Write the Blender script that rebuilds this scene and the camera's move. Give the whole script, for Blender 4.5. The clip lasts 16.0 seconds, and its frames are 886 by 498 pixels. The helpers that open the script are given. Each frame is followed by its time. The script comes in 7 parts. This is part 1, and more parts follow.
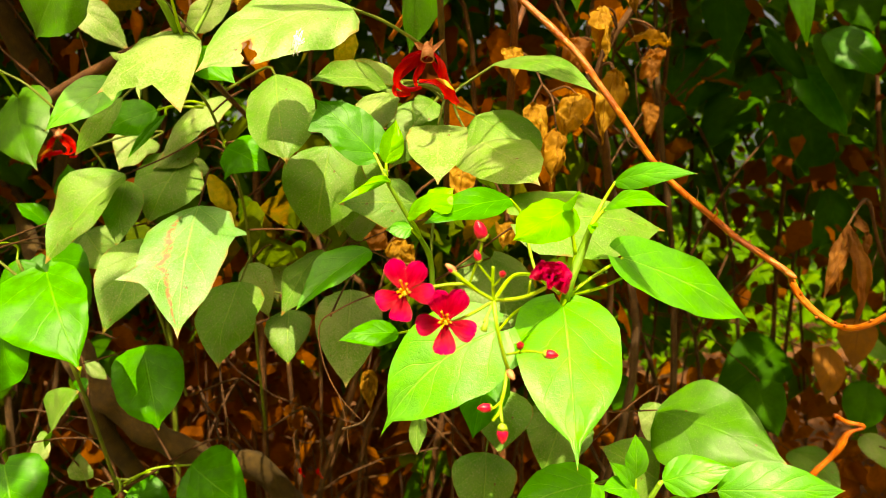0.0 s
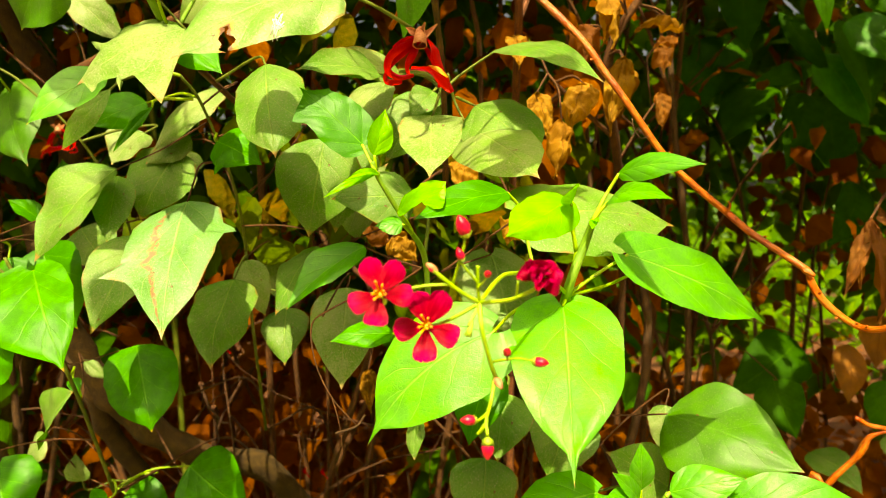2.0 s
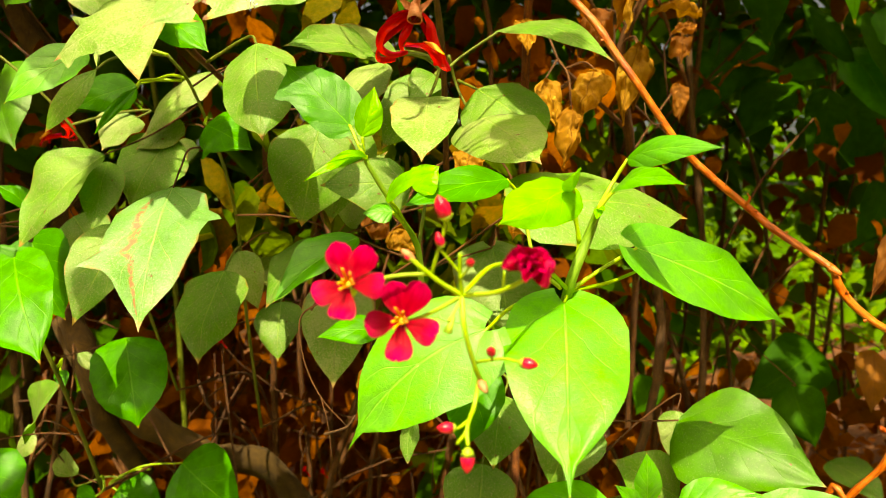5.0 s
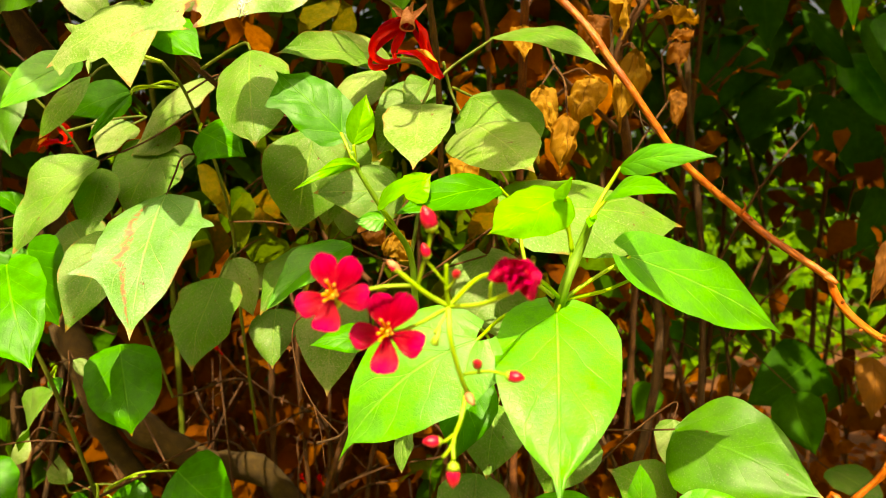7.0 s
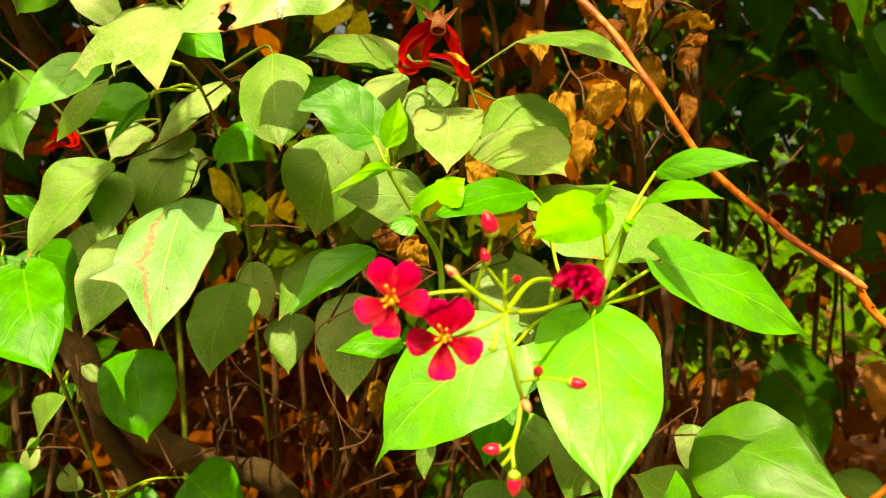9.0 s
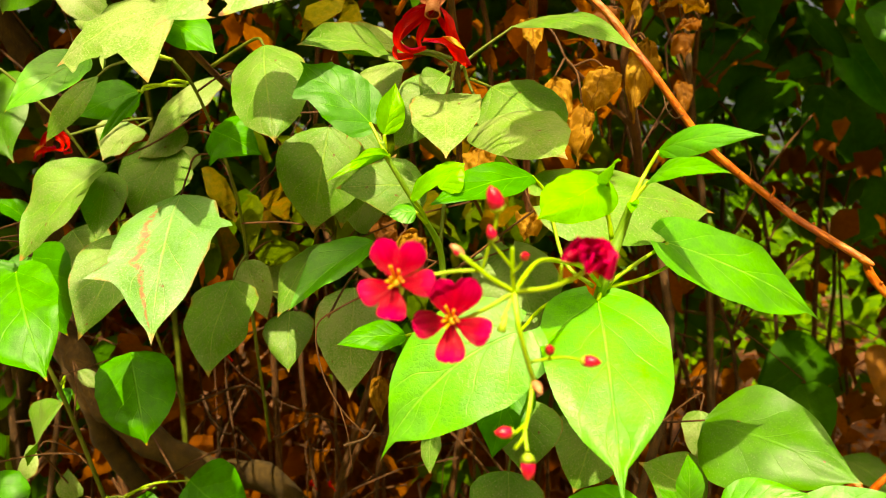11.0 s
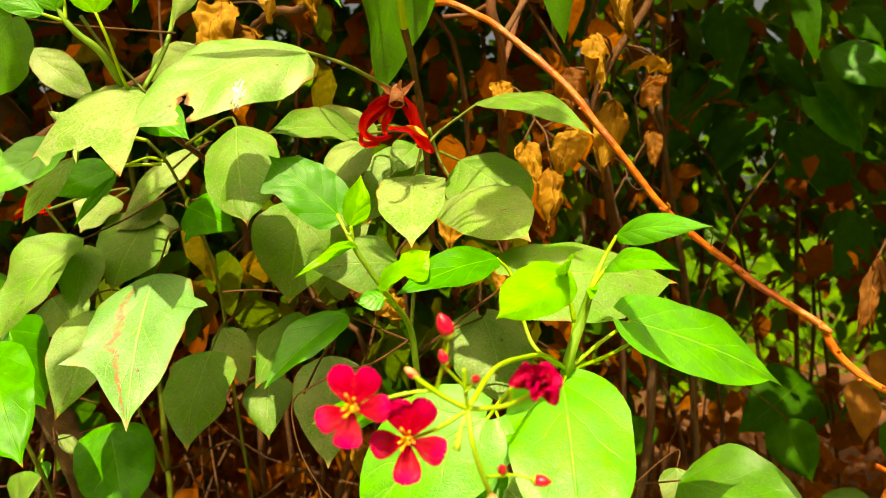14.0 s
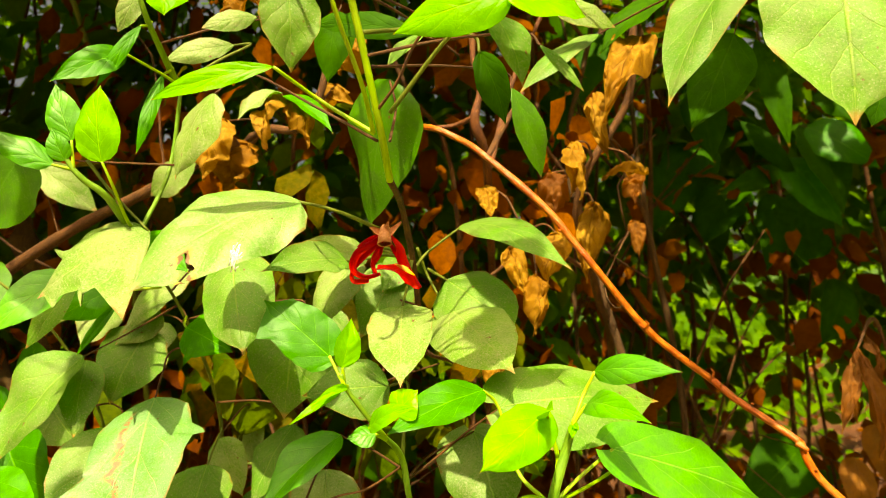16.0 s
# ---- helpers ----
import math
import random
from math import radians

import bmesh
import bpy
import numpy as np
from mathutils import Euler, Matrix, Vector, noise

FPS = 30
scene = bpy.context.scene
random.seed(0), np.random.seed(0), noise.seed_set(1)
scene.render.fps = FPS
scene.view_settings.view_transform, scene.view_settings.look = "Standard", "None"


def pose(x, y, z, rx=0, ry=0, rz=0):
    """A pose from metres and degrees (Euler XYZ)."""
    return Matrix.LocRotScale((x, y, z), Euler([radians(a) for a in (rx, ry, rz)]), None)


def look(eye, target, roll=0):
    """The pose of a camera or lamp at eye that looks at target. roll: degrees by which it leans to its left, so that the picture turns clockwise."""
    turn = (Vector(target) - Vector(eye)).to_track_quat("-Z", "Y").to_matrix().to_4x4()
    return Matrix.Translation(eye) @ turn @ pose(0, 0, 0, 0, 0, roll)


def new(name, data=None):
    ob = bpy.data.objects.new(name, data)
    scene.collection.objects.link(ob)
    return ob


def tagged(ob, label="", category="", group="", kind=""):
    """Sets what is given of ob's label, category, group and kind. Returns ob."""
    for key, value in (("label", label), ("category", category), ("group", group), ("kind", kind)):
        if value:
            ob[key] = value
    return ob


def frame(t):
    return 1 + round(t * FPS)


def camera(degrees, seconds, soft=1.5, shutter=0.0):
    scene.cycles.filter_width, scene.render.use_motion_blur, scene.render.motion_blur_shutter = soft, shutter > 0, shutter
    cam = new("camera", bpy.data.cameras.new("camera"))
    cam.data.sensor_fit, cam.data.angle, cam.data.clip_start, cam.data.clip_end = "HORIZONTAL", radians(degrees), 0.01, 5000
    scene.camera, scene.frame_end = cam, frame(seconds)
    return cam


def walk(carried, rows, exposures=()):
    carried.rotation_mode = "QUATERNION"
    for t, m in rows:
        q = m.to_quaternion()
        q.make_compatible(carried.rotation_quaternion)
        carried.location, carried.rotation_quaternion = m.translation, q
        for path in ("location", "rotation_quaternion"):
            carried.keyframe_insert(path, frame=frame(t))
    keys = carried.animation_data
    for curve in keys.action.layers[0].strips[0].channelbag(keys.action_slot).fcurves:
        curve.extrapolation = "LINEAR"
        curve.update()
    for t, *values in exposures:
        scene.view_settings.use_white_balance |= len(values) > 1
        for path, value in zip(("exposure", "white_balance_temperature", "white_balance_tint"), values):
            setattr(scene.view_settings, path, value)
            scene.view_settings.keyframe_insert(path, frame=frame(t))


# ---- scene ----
cam = camera(68.0, 16.0, soft=0.5)
cam.data.dof.use_dof, cam.data.dof.focus_distance, cam.data.dof.aperture_fstop = True, 0.40, 11.5
EXPO, KELVIN, TINT = 0.71, 14000, -1   # exposure in stops and white balance
PATH = [
    (0, (0.0191, 0.0201, 1.1615), (-0.0165, 2.0158, 1.0355), 0.31),
    (0.5, (0.0209, 0.0283, 1.1600), (-0.0190, 2.0234, 1.0262), 0.39),
    (1, (0.0236, 0.0330, 1.1609), (-0.0262, 2.0278, 1.0252), 0.25),
    (1.5, (0.0267, 0.0391, 1.1611), (-0.0366, 2.0332, 1.0223), 0.18),
    (2, (0.0323, 0.0436, 1.1610), (-0.0504, 2.0369, 1.0206), 0.08),
    (2.5, (0.0389, 0.0482, 1.1602), (-0.0700, 2.0400, 1.0153), 0.18),
    (3, (0.0410, 0.0531, 1.1562), (-0.0824, 2.0434, 1.0030), 0.50),
    (3.5, (0.0425, 0.0605, 1.1556), (-0.0848, 2.0501, 0.9976), 0.59),
    (4, (0.0422, 0.0657, 1.1545), (-0.0864, 2.0561, 1.0079), 0.77),
    (6.5, (0.0483, 0.0778, 1.1552), (-0.0826, 2.0682, 1.0097), 0.79),
    (7, (0.0488, 0.0761, 1.1566), (-0.0850, 2.0672, 1.0243), 0.84),
    (7.5, (0.0407, 0.0749, 1.1521), (-0.0856, 2.0656, 1.0071), 1.25),
    (8, (0.0345, 0.0716, 1.1532), (-0.0962, 2.0632, 1.0234), 1.41),
    (8.5, (0.0296, 0.0743, 1.1573), (-0.0915, 2.0670, 1.0372), 1.17),
    (11, (0.0235, 0.0838, 1.1491), (-0.0760, 2.0777, 1.0294), -0.66),
    (11.5, (0.0222, 0.0856, 1.1509), (-0.0649, 2.0793, 1.0191), -1.44),
    (12, (0.0250, 0.0871, 1.1559), (-0.0497, 2.0821, 1.0361), -1.30),
    (12.5, (0.0255, 0.0810, 1.1570), (-0.0586, 2.0761, 1.0451), -1.64),
    (13, (0.0282, 0.0841, 1.1575), (-0.0402, 2.0800, 1.0504), -1.67),
    (13.5, (0.0343, 0.0834, 1.1677), (-0.0269, 2.0809, 1.0871), -1.80),
    (14, (0.0368, 0.0765, 1.1814), (-0.0283, 2.0750, 1.1412), -2.17),
    (14.5, (0.0356, 0.0683, 1.1932), (-0.0378, 2.0669, 1.1769), -2.44),
    (15, (0.0402, 0.0625, 1.2039), (-0.0320, 2.0611, 1.2277), -2.69),
    (15.5, (0.0436, 0.0583, 1.2169), (-0.0171, 2.0560, 1.2894), -3.32),
    (16, (0.0457, 0.0552, 1.2296), (-0.0002, 2.0511, 1.3499), -3.49),
]
walk(cam, [(t, look(eye, target, roll)) for t, eye, target, roll in PATH], [(t, EXPO + e, KELVIN, TINT) for t, e in ((0, 0.0), (4, -0.02), (8, -0.04), (12, -0.09), (14, -0.08), (16, 0.0))])

# ---- world, sun, exposure ----
SUN = Vector((0.0, 0.59, -0.81)).normalized()      # the way the sunlight travels
world = bpy.data.worlds.new("world")
scene.world = world
world.use_nodes = True
wn = world.node_tree.nodes
sky = wn.new("ShaderNodeTexSky")
sky.sky_type, sky.sun_disc = "NISHITA", False
sky.air_density, sky.dust_density, sky.ozone_density = 0.35, 8.0, 0.2      # a hazy, pale sky
sky.sun_elevation, sky.sun_rotation = math.asin(-SUN.z), math.atan2(-SUN.x, -SUN.y)
wn["Background"].inputs["Strength"].default_value = 0.15
world.node_tree.links.new(sky.outputs["Color"], wn["Background"].inputs["Color"])
sun = new("sun", bpy.data.lights.new("sun", "SUN"))
sun.data.energy, sun.data.angle, sun.data.color = 5.0, radians(0.53), (1.0, 0.99, 0.96)
sun.matrix_world = look((0, -3, 6), Vector((0, -3, 6)) + SUN)


# ---- materials ----
def nodes_of(name):
    mat = bpy.data.materials.new(name)
    mat.use_nodes = True
    nt = mat.node_tree
    return mat, nt, nt.nodes["Principled BSDF"]


def nd(nt, kind, **values):
    n = nt.nodes.new(kind)
    for key, v in values.items():
        if key in n.inputs:
            n.inputs[key].default_value = v
    return n


def math_node(nt, op, a, b=0.0, c=0.0):
    n = nt.nodes.new("ShaderNodeMath")
    n.operation = op
    for i, v in enumerate((a, b, c)):
        if isinstance(v, (int, float)):
            n.inputs[i].default_value = v
        else:
            nt.links.new(v, n.inputs[i])
    return n.outputs[0]


def mix(nt, fac, a, b, blend="MIX"):
    n = nt.nodes.new("ShaderNodeMix")
    n.data_type, n.blend_type = "RGBA", blend
    for sock, v in ((n.inputs[0], fac), (n.inputs[6], a), (n.inputs[7], b)):
        if isinstance(v, (int, float)):
            sock.default_value = v
        elif isinstance(v, tuple):
            sock.default_value = (*v, 1)
        else:
            nt.links.new(v, sock)
    return n.outputs[2]


def smooth(nt, v, lo, hi, a=0.0, b=1.0):
    n = nt.nodes.new("ShaderNodeMapRange")
    n.interpolation_type = "SMOOTHSTEP"
    for i, x in enumerate((lo, hi, a, b)):
        n.inputs[i + 1].default_value = x
    nt.links.new(v, n.inputs[0])
    return n.outputs[0]


def grain(nt, scale, detail=3.0, rough=0.55, coords=None):
    n = nd(nt, "ShaderNodeTexNoise", Scale=scale, Detail=detail, Roughness=rough)
    if coords is None:
        coords = nt.nodes.new("ShaderNodeTexCoord").outputs["Object"]
    nt.links.new(coords, n.inputs["Vector"])
    return n.outputs["Fac"]


def foliage(name, dark, light, vein, glow, dust=0.0, dust_colour=(0.45, 0.43, 0.33), rough=0.45, sheer=0.3, specks=0.0, gloss=0.25, relief=0.55, streak=False, chewed=False):
    """Leaf blade: midrib and side veins along the blade's own coordinates, dust, specks and light that shines through."""
    mat, nt, bsdf = nodes_of(name)
    uv = nt.nodes.new("ShaderNodeUVMap")
    split = nt.nodes.new("ShaderNodeSeparateXYZ")
    nt.links.new(uv.outputs[0], split.inputs[0])
    u = math_node(nt, "ABSOLUTE", math_node(nt, "MULTIPLY_ADD", split.outputs[0], 2.0, -1.0))
    s = split.outputs[1]
    wob = math_node(nt, "MULTIPLY", grain(nt, 45, 2), 0.5)
    bent = math_node(nt, "POWER", u, 0.8)
    phase = math_node(nt, "ADD", math_node(nt, "MULTIPLY_ADD", s, 4.6, wob), math_node(nt, "MULTIPLY", bent, -1.7))
    saw = math_node(nt, "PINGPONG", phase, 0.5)
    side = smooth(nt, saw, 0.0, 0.035, 1.0, 0.0)
    side = math_node(nt, "MULTIPLY", side, smooth(nt, u, 0.55, 0.98, 1.0, 0.0))
    rib = smooth(nt, u, 0.010, 0.036, 1.0, 0.0)
    web = nd(nt, "ShaderNodeTexVoronoi", Scale=420.0)
    web.feature = "DISTANCE_TO_EDGE"
    nt.links.new(nt.nodes.new("ShaderNodeTexCoord").outputs["Object"], web.inputs["Vector"])
    net = smooth(nt, web.outputs["Distance"], 0.0, 0.12, 1.0, 0.0)
    veins = math_node(nt, "MAXIMUM", rib, math_node(nt, "MULTIPLY", side, 0.9))
    info = nt.nodes.new("ShaderNodeObjectInfo")
    broad = math_node(nt, "ADD", math_node(nt, "MULTIPLY", grain(nt, 30, 4), 0.75), math_node(nt, "MULTIPLY", info.outputs["Random"], 0.35))
    colour = mix(nt, smooth(nt, broad, 0.3, 0.8), dark, light)
    colour = mix(nt, math_node(nt, "MULTIPLY", veins, 0.85), colour, vein)
    colour = mix(nt, math_node(nt, "MULTIPLY", net, 0.16), colour, vein)
    blotch = smooth(nt, grain(nt, 75, 5, 0.7), 0.42, 0.62)
    colour = mix(nt, math_node(nt, "MULTIPLY", blotch, 0.5), colour, tuple(0.62 * c for c in dark))
    edge = smooth(nt, math_node(nt, "ADD", s, math_node(nt, "MULTIPLY", grain(nt, 160, 2), 0.05)), (0.95 if dust > 0.2 else 0.985), (0.99 if dust > 0.2 else 1.02))
    colour = mix(nt, edge, colour, (0.46, 0.20, 0.03))
    if dust:
        film = math_node(nt, "ADD", math_node(nt, "MULTIPLY", grain(nt, 38, 5, 0.65), 0.64), math_node(nt, "MULTIPLY", grain(nt, 700, 2), 0.36))
        film = math_node(nt, "MULTIPLY", smooth(nt, film, 0.38, 0.60, 0.2, 1.05), dust)
        colour = mix(nt, film, colour, dust_colour)
    if dust > 0.2:
        # dry brown margins here and there
        rim = smooth(nt, math_node(nt, "ADD", u, math_node(nt, "MULTIPLY_ADD", grain(nt, 190, 3, 0.7), 0.16, -0.08)), 0.93, 0.99)
        rim = math_node(nt, "MULTIPLY", rim, smooth(nt, grain(nt, 34, 2), 0.50, 0.60))
        colour = mix(nt, math_node(nt, "MULTIPLY", rim, 0.8), colour, (0.30, 0.15, 0.03))
    if specks:
        spot = smooth(nt, grain(nt, 120, 2, 0.7), 0.72 - 0.06 * specks, 0.78)
        colour = mix(nt, spot, colour, (0.16, 0.06, 0.02))
        fine = smooth(nt, grain(nt, 900, 1), 0.62, 0.70)
        colour = mix(nt, math_node(nt, "MULTIPLY", fine, min(0.6, 0.8 * specks)), colour, (0.55, 0.5, 0.4))
    if streak:
        # rusty scar that runs along the blade beside the midrib
        line = math_node(nt, "ABSOLUTE", math_node(nt, "SUBTRACT", split.outputs[0], math_node(nt, "MULTIPLY_ADD", grain(nt, 60, 3), 0.16, 0.62)))
        scar = math_node(nt, "MULTIPLY", smooth(nt, line, 0.012, 0.050, 1.0, 0.0), smooth(nt, grain(nt, 260, 4, 0.7), 0.38, 0.52))
        scar = math_node(nt, "MULTIPLY", scar, smooth(nt, s, 0.08, 0.14))
        colour = mix(nt, scar, colour, (0.36, 0.13, 0.06))
    if chewed:
        # dry yellow-brown rim round the torn place
        far = math_node(nt, "ABSOLUTE", math_node(nt, "ADD", math_node(nt, "SUBTRACT", s, 0.66), math_node(nt, "MULTIPLY_ADD", split.outputs[0], 0.2, -0.1)))
        far = math_node(nt, "ADD", far, math_node(nt, "MULTIPLY_ADD", grain(nt, 180, 3, 0.7), 0.06, -0.03))
        rim = math_node(nt, "MULTIPLY", smooth(nt, far, 0.028, 0.055, 1.0, 0.0), smooth(nt, split.outputs[0], 0.40, 0.46, 1.0, 0.0))
        colour = mix(nt, rim, colour, (0.52, 0.30, 0.05))
        burn = math_node(nt, "MULTIPLY", smooth(nt, far, 0.022, 0.034, 1.0, 0.0), smooth(nt, split.outputs[0], 0.40, 0.44, 1.0, 0.0))
        colour = mix(nt, burn, colour, (0.16, 0.05, 0.01))
    bump = nd(nt, "ShaderNodeBump", Strength=relief, Distance=0.0018)
    height = math_node(nt, "SUBTRACT", math_node(nt, "MULTIPLY", smooth(nt, saw, 0.0, 0.32), 0.13), math_node(nt, "MULTIPLY_ADD", rib, 0.4, math_node(nt, "MULTIPLY", side, 0.2)))
    height = math_node(nt, "ADD", height, math_node(nt, "ADD", math_node(nt, "MULTIPLY_ADD", net, -0.05, math_node(nt, "MULTIPLY", grain(nt, 700, 2), 0.1)), math_node(nt, "MULTIPLY", grain(nt, 60, 3, 0.5), 1.1)))
    nt.links.new(height, bump.inputs["Height"])
    nt.links.new(bump.outputs[0], bsdf.inputs["Normal"])
    nt.links.new(colour, bsdf.inputs["Base Color"])
    rgh = math_node(nt, "MULTIPLY_ADD", grain(nt, 70, 3), 0.25, rough - 0.12)
    nt.links.new(rgh, bsdf.inputs["Roughness"])
    bsdf.inputs["Specular IOR Level"].default_value = gloss
    thru = nd(nt, "ShaderNodeBsdfTranslucent")
    shine = mix(nt, 1.0, mix(nt, math_node(nt, "MULTIPLY", veins, 0.5), glow, tuple(0.55 * c for c in glow)), mix(nt, 0.5, colour, (1, 1, 1)), "MULTIPLY")
    nt.links.new(shine, thru.inputs["Color"])
    nt.links.new(bump.outputs[0], thru.inputs["Normal"])
    both = nd(nt, "ShaderNodeMixShader", Fac=sheer)
    nt.links.new(bsdf.outputs[0], both.inputs[1])
    nt.links.new(thru.outputs[0], both.inputs[2])
    nt.links.new(both.outputs[0], nt.nodes["Material Output"].inputs["Surface"])
    return mat


def woody(name, dark, light, rough=0.75, stretch=9.0, scale=60.0, relief=0.6):
    mat, nt, bsdf = nodes_of(name)
    tc = nt.nodes.new("ShaderNodeUVMap")
    m = nd(nt, "ShaderNodeMapping", Scale=(1.0, 1.0 / stretch, 1.0))
    nt.links.new(tc.outputs[0], m.inputs[0])
    a = grain(nt, scale, 5, 0.65, m.outputs[0])
    b = grain(nt, 55, 3)
    colour = mix(nt, smooth(nt, math_node(nt, "MULTIPLY_ADD", b, 0.5, math_node(nt, "MULTIPLY", a, 0.5)), 0.32, 0.66), dark, light)
    fine = nd(nt, "ShaderNodeMapping", Scale=(1.0, 0.06, 1.0))
    nt.links.new(tc.outputs[0], fine.inputs[0])
    streaks = grain(nt, scale * 1.6, 4, 0.7, fine.outputs[0])
    colour = mix(nt, smooth(nt, streaks, 0.40, 0.60, 0.0, 0.65 * relief), colour, tuple(0.4 * c for c in dark))
    flake = math_node(nt, "MULTIPLY", smooth(nt, streaks, 0.56, 0.64), smooth(nt, grain(nt, 140, 3, 0.6), 0.50, 0.60))
    colour = mix(nt, math_node(nt, "MULTIPLY", flake, 0.7 * relief), colour, tuple(min(0.8, 1.9 * c + 0.03) for c in light))
    nt.links.new(colour, bsdf.inputs["Base Color"])
    bump = nd(nt, "ShaderNodeBump", Strength=relief, Distance=0.001)
    nt.links.new(math_node(nt, "ADD", a, math_node(nt, "MULTIPLY", streaks, 0.6)), bump.inputs["Height"])
    nt.links.new(bump.outputs[0], bsdf.inputs["Normal"])
    bsdf.inputs["Roughness"].default_value = rough
    return mat


def petal_stuff(name, dark, light, throat, rough=0.38):
    mat, nt, bsdf = nodes_of(name)
    uv = nt.nodes.new("ShaderNodeUVMap")
    split = nt.nodes.new("ShaderNodeSeparateXYZ")
    nt.links.new(uv.outputs[0], split.inputs[0])
    lines = nd(nt, "ShaderNodeTexNoise", Scale=9.0, Detail=3.0)
    m = nd(nt, "ShaderNodeMapping", Scale=(2.4, 0.25, 1.0))
    nt.links.new(uv.outputs[0], m.inputs[0])
    nt.links.new(m.outputs[0], lines.inputs["Vector"])
    # pinker towards the tip: sunlit sheen painted into the petal colour
    colour = mix(nt, smooth(nt, math_node(nt, "MULTIPLY_ADD", split.outputs[1], 0.8, math_node(nt, "MULTIPLY", lines.outputs["Fac"], 0.5)), 0.6, 1.05), dark, light)
    colour = mix(nt, smooth(nt, split.outputs[1], 0.05, 0.2, 1.0, 0.0), colour, throat)
    nt.links.new(colour, bsdf.inputs["Base Color"])
    bump = nd(nt, "ShaderNodeBump", Strength=0.9, Distance=0.001)
    nt.links.new(lines.outputs["Fac"], bump.inputs["Height"])
    nt.links.new(bump.outputs[0], bsdf.inputs["Normal"])
    bsdf.inputs["Roughness"].default_value = rough
    bsdf.inputs["Specular IOR Level"].default_value = 0.14
    thru = nd(nt, "ShaderNodeBsdfTranslucent", Color=(0.70, 0.001, 0.10, 1))
    both = nd(nt, "ShaderNodeMixShader", Fac=0.22)
    nt.links.new(bsdf.outputs[0], both.inputs[1])
    nt.links.new(thru.outputs[0], both.inputs[2])
    nt.links.new(both.outputs[0], nt.nodes["Material Output"].inputs["Surface"])
    return mat


def plain(name, a, b, scale=300.0, rough=0.5):
    mat, nt, bsdf = nodes_of(name)
    nt.links.new(mix(nt, smooth(nt, grain(nt, scale, 3), 0.35, 0.65), a, b), bsdf.inputs["Base Color"])
    bsdf.inputs["Roughness"].default_value = rough
    bump = nd(nt, "ShaderNodeBump", Strength=0.3, Distance=0.0006)
    nt.links.new(grain(nt, scale * 2, 2), bump.inputs["Height"])
    nt.links.new(bump.outputs[0], bsdf.inputs["Normal"])
    return mat


def litter_like(name, ramp, sheer=0.2, glow=(0.25, 0.3, 0.03)):
    """Loose foliage of many pieces, each with a shade of its own."""
    mat, nt, bsdf = nodes_of(name)
    geo = nt.nodes.new("ShaderNodeNewGeometry")
    r = nt.nodes.new("ShaderNodeValToRGB")
    for i, (p, c) in enumerate(ramp):
        e = r.color_ramp.elements[i] if i < 2 else r.color_ramp.elements.new(p)
        e.position, e.color = p, (*c, 1)
    nt.links.new(geo.outputs["Random Per Island"], r.inputs[0])
    colour = mix(nt, math_node(nt, "MULTIPLY", grain(nt, 60, 4), 0.6), r.outputs[0], tuple(0.5 * x for x in ramp[0][1]))
    mottle = smooth(nt, grain(nt, 170, 4, 0.7), 0.38, 0.62)
    colour = mix(nt, math_node(nt, "MULTIPLY", mottle, 0.55), colour, tuple(0.35 * x for x in ramp[0][1]))
    nt.links.new(colour, bsdf.inputs["Base Color"])
    bump = nd(nt, "ShaderNodeBump", Strength=0.9, Distance=0.003)
    nt.links.new(grain(nt, 110, 4, 0.65), bump.inputs["Height"])
    nt.links.new(bump.outputs[0], bsdf.inputs["Normal"])
    bsdf.inputs["Roughness"].default_value = 0.6
    bsdf.inputs["Specular IOR Level"].default_value = 0.05
    thru = nd(nt, "ShaderNodeBsdfTranslucent", Color=(*glow, 1))
    both = nd(nt, "ShaderNodeMixShader", Fac=sheer)
    nt.links.new(bsdf.outputs[0], both.inputs[1])
    nt.links.new(thru.outputs[0], both.inputs[2])
    nt.links.new(both.outputs[0], nt.nodes["Material Output"].inputs["Surface"])
    return mat


